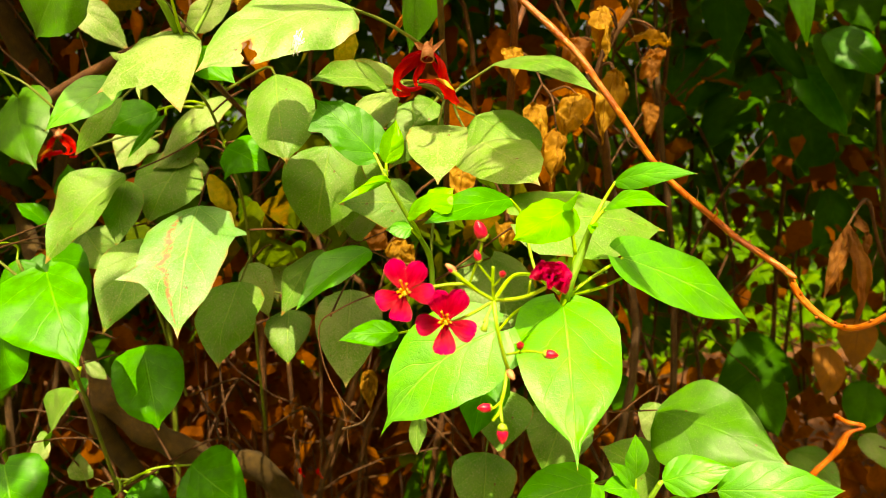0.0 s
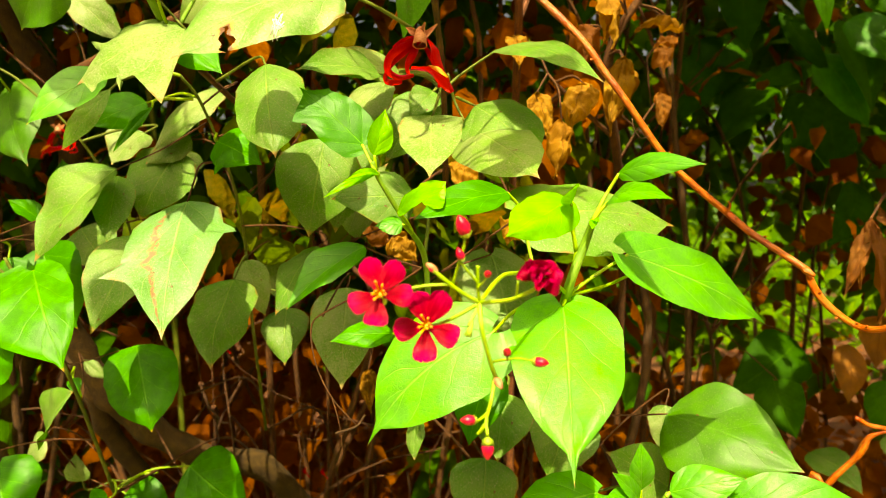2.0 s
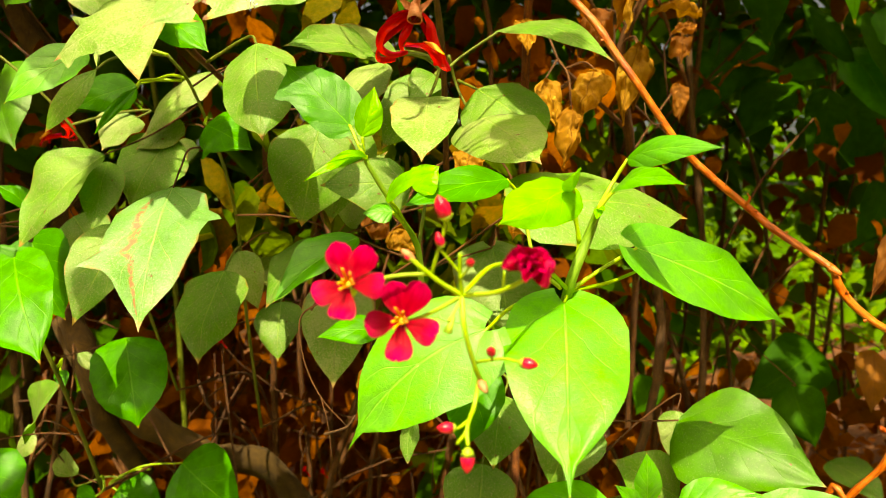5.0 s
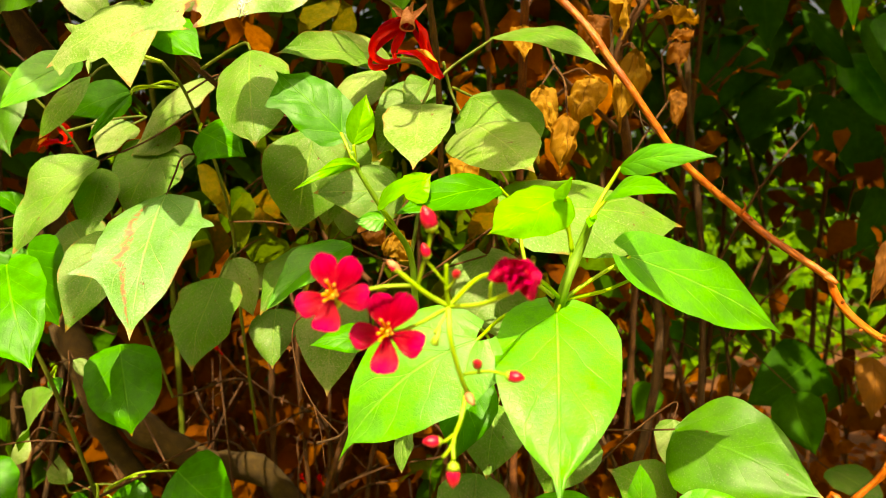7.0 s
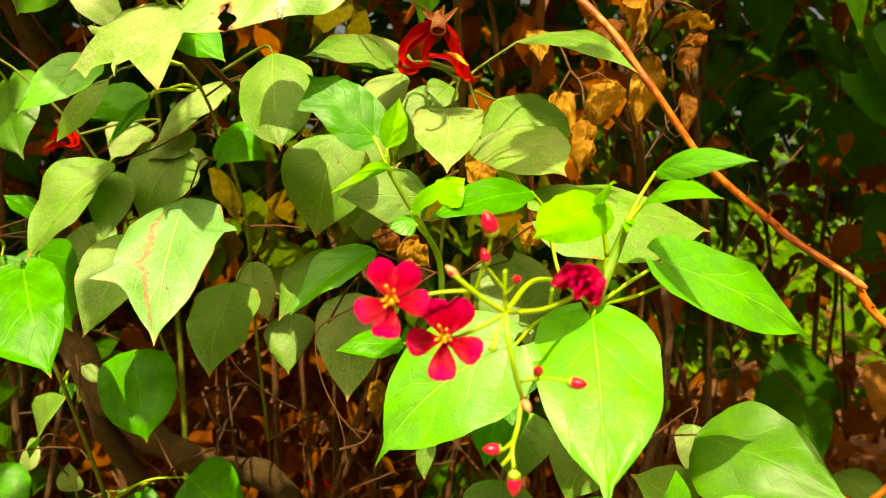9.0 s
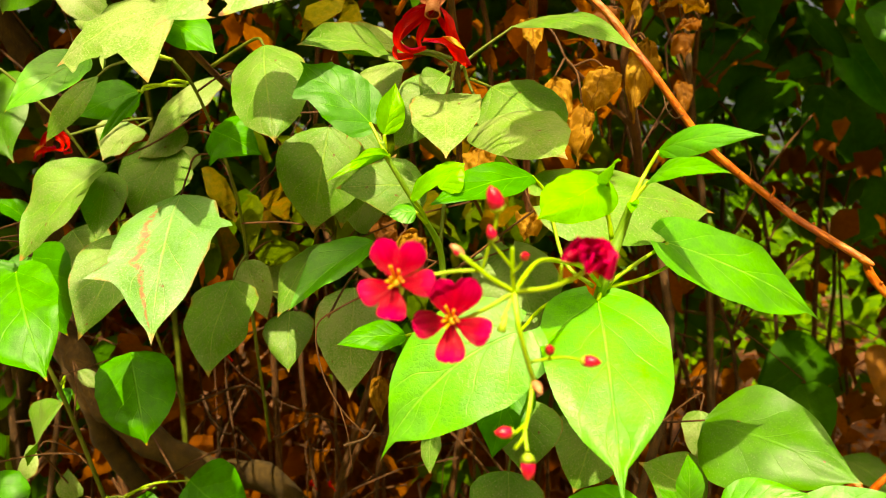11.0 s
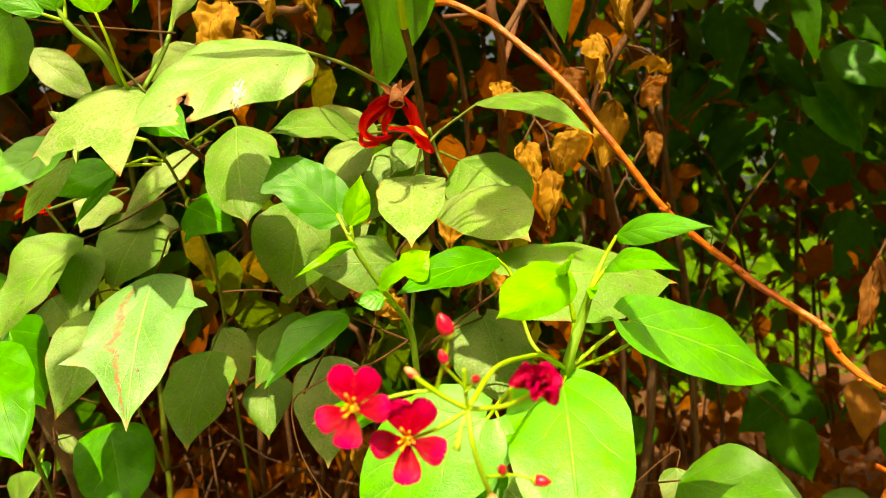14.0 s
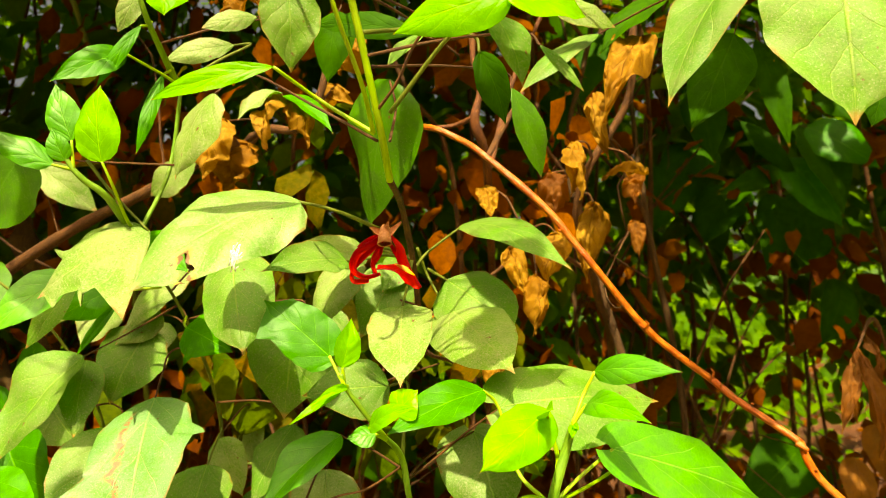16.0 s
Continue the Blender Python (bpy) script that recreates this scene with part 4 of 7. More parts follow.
leaf(left, (-0.2832, 0.6200, 1.1907), (-0.3407, 0.5890, 1.1098), 0.0740, "ovate", "mature", 8, halves=(0.8, 1.05), fold=0.35, bulge=0.05, stalk=[(-0.2464, 0.6300, 1.2086), (-0.1928, 0.6000, 1.2287)])
leaf(left, (-0.2923, 0.6400, 1.1853), (-0.2829, 0.6000, 1.1235), 0.0365, "ovate", "mature", -20, fold=0.1)
leaf(left, (-0.2429, 0.6600, 1.2094), (-0.2728, 0.6400, 1.1437), 0.0809, "ovate", "mature", 0, fold=0.1, stalk=[(-0.2381, 0.6692, 1.2199), (-0.2107, 0.6400, 1.2184), (-0.1833, 0.6029, 1.2089)])
leaf(left, (-0.1865, 0.5450, 1.1621), (-0.1722, 0.4660, 1.0695), 0.0740, "broad", "scarred", 0, lobes=((1, 0.50, 1.30, 0.16), (-1, 0.24, 1.30, 0.10)), halves=(0.95, 1.0), fold=0.04, bulge=0.05, label='drooping leaf with a rusty scar along the vein', stalk=[(-0.1874, 0.5600, 1.1779), (-0.1885, 0.5800, 1.1930), (-0.1799, 0.6200, 1.1953)])
leaf(left, (-0.2492, 0.6000, 1.1313), (-0.2705, 0.5500, 1.0554), 0.0590, "ovate", "mature", 0, fold=0.3, stalk=[(-0.2464, 0.6124, 1.1410), (-0.2723, 0.6416, 1.1452), (-0.2982, 0.6629, 1.1414)])
leaf(left, (-0.1788, 0.6200, 1.0926), (-0.1878, 0.5850, 1.0187), 0.0762, "broad", "mature", 0, fold=0.05, stalk=[(-0.1775, 0.6311, 1.1034), (-0.1814, 0.6553, 1.1093), (-0.1852, 0.6714, 1.1072)])
leaf(left, (-0.0906, 0.6000, 1.2153), (-0.1030, 0.5880, 1.1323), 0.0809, "ovate", "mature", 0, fold=-0.08, bulge=0.05, stalk=[(-0.0888, 0.6077, 1.2270), (-0.1366, 0.6064, 1.2259), (-0.1844, 0.5971, 1.2168)])
leaf(left, (-0.1487, 0.6800, 1.0572), (-0.1427, 0.6500, 1.0063), 0.0495, "broad", "mature", 0, stalk=[(-0.1499, 0.6921, 1.0675), (-0.1692, 0.6943, 1.0731), (-0.1886, 0.6886, 1.0708)])
leaf(left, (-0.1891, 0.7600, 1.1064), (-0.1765, 0.7400, 1.0558), 0.0361, "broad", "dusty", 0, stalk=[(-0.1918, 0.7703, 1.1173), (-0.1885, 0.7249, 1.1163), (-0.1852, 0.6714, 1.1072)])
leaf(left, (-0.1027, 0.6200, 1.1224), (-0.1323, 0.5880, 1.0657), 0.0543, "ovate", "mature", 0, stalk=[(-0.0977, 0.6314, 1.1319), (-0.1402, 0.6468, 1.1395), (-0.1826, 0.6543, 1.1391)])
leaf(left, (-0.1822, 0.6600, 1.1060), (-0.1636, 0.6600, 1.0517), 0.0348, "broad", "dusty", 0, stalk=[(-0.1836, 0.6660, 1.1101), (-0.1839, 0.6699, 1.1188), (-0.1841, 0.6657, 1.1194)])
leaf(left, (-0.2359, 0.7000, 1.1997), (-0.2774, 0.7000, 1.1937), 0.0462, "slim", "dusty", 0, stalk=[(-0.2241, 0.7060, 1.2014), (-0.2025, 0.6727, 1.1896), (-0.1809, 0.6314, 1.1697)])
leaf(left, (-0.3907, 0.7400, 1.1329), (-0.3603, 0.7400, 1.0891), 0.0639, "ovate", "mature", 0, stalk=[(-0.3975, 0.7460, 1.1427), (-0.3524, 0.7041, 1.1610), (-0.3073, 0.6543, 1.1713)])

# low shrub
lowleft = thing("low_shrub", (-0.3288, 1.2200, -0.0200), "low shaded shrub branch with green hanging leaves", "shrub")
tube("woody_base", lowleft, [(-0.3288, 1.2200, -0.0200), (-0.3288, 1.2200, 0.3460), (-0.3288, 1.1822, 0.6227), (-0.3288, 1.0040, 0.8044), (-0.3288, 0.6800, 0.8649)], 0.0028, 0.00152, M_BROWN, 0.2)
tube("stem", lowleft, [(-0.3288, 0.6800, 0.8649), (-0.3327, 0.6300, 0.9809), (-0.3394, 0.6000, 1.0465), (-0.3424, 0.5750, 1.0881), (-0.3528, 0.5700, 1.1152)], 0.0019, 0.0013, M_OLIVE, 0.12)
tube("stem", lowleft, [(-0.3424, 0.5750, 1.0881), (-0.3581, 0.5700, 1.1056), (-0.3817, 0.5700, 1.1247)], 0.0013, 0.001, M_OLIVE, 0.12)
leaf(lowleft, (-0.3150, 0.5500, 1.1070), (-0.2610, 0.5000, 1.0380), 0.0760, "cordate", "green", -12, halves=(0.62, 1.2), fold=0.05, bulge=0.06, label='broad bright green leaf with arching veins', stalk=[(-0.3380, 0.5700, 1.0960)])
leaf(lowleft, (-0.3243, 0.5200, 1.0727), (-0.3508, 0.5150, 1.0074), 0.0720, "cordate", "green", 0, fold=0.1, stalk=[(-0.3469, 0.5700, 1.0766), (-0.3429, 0.5900, 1.0636)])
leaf(lowleft, (-0.3797, 0.6600, 1.1107), (-0.3423, 0.6500, 1.0396), 0.0797, "cordate", "green", 0, stalk=[(-0.3853, 0.6675, 1.1212), (-0.3835, 0.6227, 1.1270), (-0.3817, 0.5700, 1.1247)])
leaf(lowleft, (-0.4002, 0.6400, 1.1094), (-0.3856, 0.6400, 1.0549), 0.0429, "ovate", "green", 0, stalk=[(-0.4033, 0.6460, 1.1210), (-0.3925, 0.6120, 1.1268), (-0.3817, 0.5700, 1.1247)])
leaf(lowleft, (-0.3901, 0.6800, 1.1379), (-0.4202, 0.6700, 1.1635), 0.0262, "slim", "green", 30, stalk=[(-0.3812, 0.6889, 1.1304), (-0.3798, 0.6335, 1.1302), (-0.3783, 0.5700, 1.1220)])
leaf(lowleft, (-0.3846, 0.7200, 1.1640), (-0.3955, 0.7200, 1.2062), 0.0374, "ovate", "green", 0, stalk=[(-0.3815, 0.7260, 1.1524), (-0.3816, 0.6520, 1.1425), (-0.3817, 0.5700, 1.1247)])
leaf(lowleft, (-0.2858, 0.6500, 1.0251), (-0.2540, 0.6120, 0.9535), 0.0683, "round", "green", 0, fold=0.15, bulge=0.06, stalk=[(-0.3898, 0.7200, 0.9887), (-0.3901, 0.7000, 0.9965)])
leaf(lowleft, (-0.3970, 0.6800, 0.9253), (-0.3544, 0.6600, 0.9777), 0.0679, "broad", "mature", 0, fold=0.1, stalk=[(-0.3754, 0.7000, 0.8772), (-0.3370, 0.6900, 0.8653)])
leaf(lowleft, (-0.3493, 0.6500, 0.9919), (-0.3384, 0.6400, 0.9780), 0.0135, "ovate", "green", 0, stalk=[(-0.3546, 0.6609, 0.9987), (-0.3446, 0.6452, 1.0032), (-0.3346, 0.6214, 0.9997)])
leaf(lowleft, (-0.2772, 0.7400, 0.8705), (-0.2047, 0.7200, 0.8265), 0.0831, "broad", "green", 0, fold=0.1, stalk=[(-0.3211, 0.7400, 0.8647), (-0.3331, 0.7000, 0.8622)])
leaf(lowleft, (-0.3508, 0.7400, 0.8368), (-0.2964, 0.7400, 0.8092), 0.0596, "broad", "green", 0, stalk=[(-0.3615, 0.7460, 0.8422), (-0.3451, 0.7633, 0.8489), (-0.3288, 0.7726, 0.8476)])
leaf(lowleft, (-0.4055, 0.6200, 0.9167), (-0.3769, 0.6000, 0.8623), 0.0703, "cordate", "green", 0, stalk=[(-0.4109, 0.6297, 0.9268), (-0.3709, 0.6446, 0.9330), (-0.3310, 0.6514, 0.9312)])
leaf(lowleft, (-0.4268, 0.7200, 0.9065), (-0.4498, 0.7200, 0.8776), 0.0406, "broad", "dusty", 0, stalk=[(-0.4193, 0.7260, 0.9159), (-0.3749, 0.6963, 0.9192), (-0.3305, 0.6586, 0.9146)])
leaf(lowleft, (-0.3745, 0.7000, 0.8679), (-0.3809, 0.7000, 0.8987), 0.0324, "broad", "dusty", 0, stalk=[(-0.3721, 0.7060, 0.8561), (-0.3504, 0.7201, 0.8602), (-0.3288, 0.7263, 0.8563)])
leaf(lowleft, (-0.4295, 0.8000, 0.9725), (-0.4023, 0.8000, 0.9505), 0.0189, "slim", "dusty", 0, stalk=[(-0.4388, 0.8060, 0.9800), (-0.3854, 0.7256, 0.9762), (-0.3321, 0.6371, 0.9644)])
leaf(lowleft, (-0.3242, 0.6600, 0.8680), (-0.3539, 0.6600, 0.8382), 0.0498, "ovate", "green", 0, stalk=[(-0.3201, 0.6660, 0.8721), (-0.3247, 0.6734, 0.8808), (-0.3294, 0.6729, 0.8815)])

# low shoot
low = thing("low_shoot", (0.1162, 1.2200, -0.0200), "low fresh shoot with pointed bright green leaves", "shrub shoot")
tube("woody_base", low, [(0.1162, 1.2200, -0.0200), (0.1182, 1.2200, 0.3752), (0.1222, 1.1661, 0.6753), (0.1282, 0.9120, 0.8722), (0.1362, 0.4500, 0.9379)], 0.0028, 0.0024, M_BROWN, 0.2)
tube("stem", low, [(0.1362, 0.4500, 0.9379), (0.1425, 0.4350, 0.9684), (0.1513, 0.4300, 0.9882)], 0.003, 0.0015, M_GREEN, 0.12)
tube("stem", low, [(0.1362, 0.4500, 0.9379), (0.1331, 0.4300, 0.9688), (0.1335, 0.4250, 0.9857)], 0.0016, 0.0012, M_GREEN, 0.12)
tube("stem", low, [(0.1362, 0.4500, 0.9379), (0.1250, 0.4600, 0.9484), (0.1149, 0.4600, 0.9722)], 0.002, 0.0016, M_GREEN, 0.12)
leaf(low, (0.1520, 0.4300, 0.9886), (0.1929, 0.4200, 1.0020), 0.0263, "ovate", "fresh", 0, fold=0.1, stalk=[(0.1495, 0.4300, 0.9864)])
leaf(low, (0.1864, 0.4300, 0.9832), (0.2616, 0.4200, 0.9882), 0.0352, "ovate", "fresh", 15, fold=0.1, bulge=0.1, stalk=[(0.1657, 0.4400, 0.9739), (0.1425, 0.4350, 0.9684)])
leaf(low, (0.1337, 0.4250, 0.9919), (0.1313, 0.4200, 1.0226), 0.0151, "slim", "fresh", 0, fold=0.35, stalk=[(0.1338, 0.4260, 0.9842)])
leaf(low, (0.1328, 0.4250, 0.9846), (0.1133, 0.4100, 1.0085), 0.0116, "slim", "fresh", 0, fold=0.4)
leaf(low, (0.1336, 0.4200, 0.9854), (0.1059, 0.4000, 0.9953), 0.0202, "broad", "fresh", 20, fold=0.2)
leaf(low, (0.1156, 0.4600, 0.9741), (0.0520, 0.4200, 0.9724), 0.0395, "cordate", "fresh", 0, fold=0.05, stalk=[(0.1149, 0.4600, 0.9722)])
leaf(low, (0.1972, 0.5800, 0.9263), (0.1407, 0.5600, 0.9631), 0.0551, "broad", "mature", 0, fold=0.05, stalk=[(0.2068, 0.5894, 0.9200), (0.1703, 0.5897, 0.9236), (0.1339, 0.5820, 0.9191)])
leaf(low, (0.1925, 0.5750, 0.9902), (0.2718, 0.5100, 0.9692), 0.0886, "broad", "deep", -4, fold=-0.05, bulge=0.05, label='large smooth leaf with shadow across it', stalk=[(0.1710, 0.5700, 0.9901), (0.1308, 0.5600, 0.9909), (0.1100, 0.5100, 0.9943)])
leaf(low, (0.2054, 0.6200, 0.9832), (0.1982, 0.6100, 0.9453), 0.0341, "broad", "dusty", 0, stalk=[(0.2075, 0.6290, 0.9946), (0.1701, 0.6425, 0.9562), (0.1327, 0.6480, 0.9097)])
leaf(low, (0.1222, 0.6200, 0.9781), (0.0995, 0.6000, 0.9217), 0.0654, "broad", "mature", 0, stalk=[(0.1265, 0.6298, 0.9886), (0.1296, 0.6429, 0.9532), (0.1327, 0.6480, 0.9097)])

# overhanging branch
upright = thing("overhanging_branch", (1.2466, 1.3500, -0.0200), "overhanging branch with broad pale dusty leaves", "shrub")
tube("woody_base", upright, [(1.2466, 1.3500, -0.0200), (1.1716, 1.3500, 0.6866), (1.0216, 1.3080, 1.2359), (0.7966, 1.1100, 1.5964), (0.4966, 0.7500, 1.7166)], 0.0028, 0.004, M_BROWN, 0.2)
tube("stem", upright, [(0.4966, 0.7500, 1.7166), (0.3143, 0.5500, 1.5216), (0.2601, 0.5000, 1.4497), (0.2473, 0.5000, 1.4347)], 0.005, 0.002, M_OLIVE, 0.12)
tube("stem", upright, [(0.2964, 0.5200, 1.4871), (0.2595, 0.4200, 1.4106), (0.2433, 0.3800, 1.3785)], 0.003, 0.002, M_OLIVE, 0.12)
leaf(upright, (0.2692, 0.5200, 1.4534), (0.1879, 0.4810, 1.3378), 0.0661, "broad", "mature", 0, fold=0.05, stalk=[(0.2518, 0.5000, 1.4423)])
leaf(upright, (0.2521, 0.4000, 1.3988), (0.2412, 0.3740, 1.2957), 0.0883, "round", "mature", 0, fold=0.03, stalk=[(0.2458, 0.3850, 1.3897)])
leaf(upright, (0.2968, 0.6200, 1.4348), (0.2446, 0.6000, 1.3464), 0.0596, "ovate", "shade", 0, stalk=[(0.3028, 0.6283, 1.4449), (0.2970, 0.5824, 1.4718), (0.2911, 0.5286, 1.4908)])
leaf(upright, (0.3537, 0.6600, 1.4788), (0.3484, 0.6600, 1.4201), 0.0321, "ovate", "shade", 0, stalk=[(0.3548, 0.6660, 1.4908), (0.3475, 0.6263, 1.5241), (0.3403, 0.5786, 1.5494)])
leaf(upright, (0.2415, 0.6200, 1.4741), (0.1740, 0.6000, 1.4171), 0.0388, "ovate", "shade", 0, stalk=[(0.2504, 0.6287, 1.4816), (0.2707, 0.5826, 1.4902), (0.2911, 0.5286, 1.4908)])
leaf(upright, (0.1222, 0.5500, 1.4440), (0.1793, 0.5600, 1.4240), 0.0216, "slim", "dusty", 34, stalk=[(0.1110, 0.5540, 1.4480), (0.1791, 0.5310, 1.4453), (0.2473, 0.5000, 1.4347)])
leaf(upright, (0.1706, 0.5800, 1.4280), (0.1013, 0.5600, 1.3777), 0.0289, "slim", "mature", 0, stalk=[(0.1801, 0.5887, 1.4348), (0.2137, 0.5484, 1.4387), (0.2473, 0.5000, 1.4347)])
leaf(upright, (0.3118, 0.4600, 1.3349), (0.3034, 0.4600, 1.3125), 0.0214, "ovate", "shade", 0, stalk=[(0.3160, 0.4660, 1.3461), (0.2877, 0.4470, 1.3824), (0.2595, 0.4200, 1.4106)])

# overhead spray, out of view: added to cast dappled shade on the shrub
overhead = thing("shading_spray", (-0.5000, 1.2500, -0.0200), "unseen leafy spray added overhead to dapple the shrub with shade", "shrub shoot")
tube("stem", overhead, [(-0.5000, 1.2500, -0.0200), (-0.5000, 1.2000, 0.9000), (-0.4800, 1.0000, 1.6000), (-0.4700, 0.7000, 1.7800), (-0.4600, 0.4000, 1.7400), (-0.4500, 0.1500, 1.6600)], 0.005, 0.002, M_OLIVE, 0.15)
tube("stem", overhead, [(-0.4800, 0.8500, 1.7200), (-0.3000, 0.5500, 1.7400), (-0.2200, 0.3000, 1.6600)], 0.003, 0.0015, M_OLIVE, 0.15)
leaf(overhead, (-0.6267, 0.5962, 1.7436), (-0.6612, 0.5395, 1.6836), 0.0634, "broad", "mature", -17, stalk=[(-0.6221, 0.6098, 1.7516), (-0.5453, 0.6375, 1.7669), (-0.4686, 0.6571, 1.7743)])
leaf(overhead, (-0.5335, 0.5872, 1.6904), (-0.5662, 0.5325, 1.6212), 0.0635, "broad", "mature", -4, stalk=[(-0.5293, 0.6002, 1.6993), (-0.4982, 0.6112, 1.7379), (-0.4671, 0.6143, 1.7686)])
leaf(overhead, (-0.3558, 0.5616, 1.7341), (-0.3431, 0.5382, 1.6968), 0.0626, "broad", "mature", -15, stalk=[(-0.3591, 0.5737, 1.7438), (-0.3553, 0.6087, 1.7431), (-0.3514, 0.6357, 1.7343)])
leaf(overhead, (-0.2345, 0.5452, 1.7027), (-0.2596, 0.4976, 1.6367), 0.0639, "broad", "mature", 15, stalk=[(-0.2310, 0.5580, 1.7120), (-0.2598, 0.5401, 1.7243), (-0.2886, 0.5143, 1.7286)])
leaf(overhead, (-0.3366, 0.5104, 1.7321), (-0.3161, 0.4660, 1.6904), 0.0489, "broad", "mature", 7, stalk=[(-0.3404, 0.5247, 1.7399), (-0.3331, 0.5628, 1.7425), (-0.3257, 0.5929, 1.7371)])
leaf(overhead, (-0.3525, 0.5209, 1.6777), (-0.3720, 0.5015, 1.5999), 0.0459, "broad", "mature", 20, stalk=[(-0.3497, 0.5297, 1.6891), (-0.3377, 0.5653, 1.7171), (-0.3257, 0.5929, 1.7371)])
leaf(overhead, (-0.2612, 0.5011, 1.7713), (-0.2411, 0.4484, 1.7250), 0.0463, "broad", "mature", -8, stalk=[(-0.2645, 0.5158, 1.7789), (-0.2823, 0.5369, 1.7634), (-0.3000, 0.5500, 1.7400)])
leaf(overhead, (-0.3352, 0.4915, 1.6802), (-0.3416, 0.4609, 1.6319), 0.0490, "broad", "mature", 0, stalk=[(-0.3339, 0.5038, 1.6903), (-0.3298, 0.5524, 1.7177), (-0.3257, 0.5929, 1.7371)])
leaf(overhead, (-0.6915, 0.4337, 1.7252), (-0.6650, 0.4045, 1.6570), 0.0516, "broad", "mature", -9, stalk=[(-0.6956, 0.4442, 1.7356), (-0.5792, 0.4689, 1.7475), (-0.4629, 0.4857, 1.7514)])
leaf(overhead, (-0.5004, 0.4365, 1.6993), (-0.5421, 0.4248, 1.6336), 0.0585, "broad", "mature", 0, stalk=[(-0.4940, 0.4443, 1.7093), (-0.4777, 0.4476, 1.7315), (-0.4614, 0.4429, 1.7457)])
leaf(overhead, (-0.7313, 0.4073, 1.8063), (-0.7037, 0.3679, 1.7734), 0.0574, "broad", "mature", -16, stalk=[(-0.7369, 0.4215, 1.8130), (-0.5999, 0.4576, 1.7862), (-0.4629, 0.4857, 1.7514)])
leaf(overhead, (-0.4992, 0.4165, 1.7089), (-0.5355, 0.3756, 1.6769), 0.0516, "broad", "mature", -20, stalk=[(-0.4923, 0.4302, 1.7149), (-0.4769, 0.4405, 1.7343), (-0.4614, 0.4429, 1.7457)])
leaf(overhead, (-0.5656, 0.3773, 1.7402), (-0.5352, 0.3671, 1.6887), 0.0538, "broad", "mature", -7, stalk=[(-0.5716, 0.3853, 1.7504), (-0.5165, 0.4181, 1.7520), (-0.4614, 0.4429, 1.7457)])
leaf(overhead, (-0.4365, 0.3875, 1.6665), (-0.4810, 0.3359, 1.6204), 0.0480, "broad", "mature", -18, stalk=[(-0.4300, 0.4010, 1.6733), (-0.4443, 0.3866, 1.7049), (-0.4586, 0.3643, 1.7286)])
leaf(overhead, (-0.4778, 0.3450, 1.7354), (-0.5243, 0.3267, 1.6700), 0.0649, "broad", "mature", -8, stalk=[(-0.4710, 0.3536, 1.7449), (-0.4655, 0.3808, 1.7464), (-0.4600, 0.4000, 1.7400)])
leaf(overhead, (-0.4107, 0.3595, 1.7052), (-0.4570, 0.3206, 1.6376), 0.0628, "broad", "mature", -7, stalk=[(-0.4045, 0.3707, 1.7141), (-0.4316, 0.3715, 1.7253), (-0.4586, 0.3643, 1.7286)])
leaf(overhead, (-0.5007, 0.2719, 1.7280), (-0.5264, 0.2223, 1.6596), 0.0624, "broad", "mature", -11, stalk=[(-0.4972, 0.2846, 1.7373), (-0.4772, 0.3106, 1.7312), (-0.4571, 0.3286, 1.7171)])
leaf(overhead, (-0.4840, 0.3685, 1.6946), (-0.5223, 0.3369, 1.6627), 0.0581, "broad", "mature", -18, stalk=[(-0.4762, 0.3809, 1.7011), (-0.4681, 0.3944, 1.7245), (-0.4600, 0.4000, 1.7400)])
leaf(overhead, (-0.5027, 0.2356, 1.7232), (-0.4654, 0.2206, 1.6894), 0.0517, "broad", "mature", 10, stalk=[(-0.5113, 0.2450, 1.7309), (-0.4835, 0.2729, 1.7223), (-0.4557, 0.2929, 1.7057)])
leaf(overhead, (-0.2562, 0.3235, 1.7496), (-0.2534, 0.2963, 1.7039), 0.0504, "broad", "mature", 5, stalk=[(-0.2569, 0.3357, 1.7599), (-0.2556, 0.3754, 1.7311), (-0.2543, 0.4071, 1.6943)])
leaf(overhead, (-0.2810, 0.1945, 1.8068), (-0.2348, 0.1679, 1.7290), 0.0630, "broad", "mature", -12, stalk=[(-0.2869, 0.2038, 1.8167), (-0.2649, 0.2916, 1.7538), (-0.2429, 0.3714, 1.6829)])
leaf(overhead, (-0.2719, 0.2712, 1.7542), (-0.2349, 0.2456, 1.6974), 0.0544, "broad", "mature", 5, stalk=[(-0.2781, 0.2814, 1.7636), (-0.2662, 0.3483, 1.7329), (-0.2543, 0.4071, 1.6943)])

# more unseen leaves, placed so that their shadows land on chosen leaves
for b in ((-0.2500, 0.1500, 1.6900), (-0.2620, 0.2000, 1.7500)):
    b = Vector(b)
    leaf(overhead, b, b + Vector((0.01, -0.03, -0.06)), 0.058, "broad", "mature", 5, stalk=[b + Vector((-0.02, 0.05, 0.03)), (-0.4560, 0.3000, 1.7100)])
tube("stem", overhead, [(-0.4500, 0.1500, 1.6600), (-0.4200, 0.0200, 1.6500), (-0.3600, -0.1200, 1.6200)], 0.002, 0.0012, M_OLIVE, 0.15)
tube("stem", overhead, [(-0.2200, 0.3000, 1.6600), (-0.1000, 0.2300, 1.7300), (0.0300, 0.1700, 1.7700), (0.1000, 0.1500, 1.7600)], 0.0015, 0.0008, M_OLIVE, 0.15)
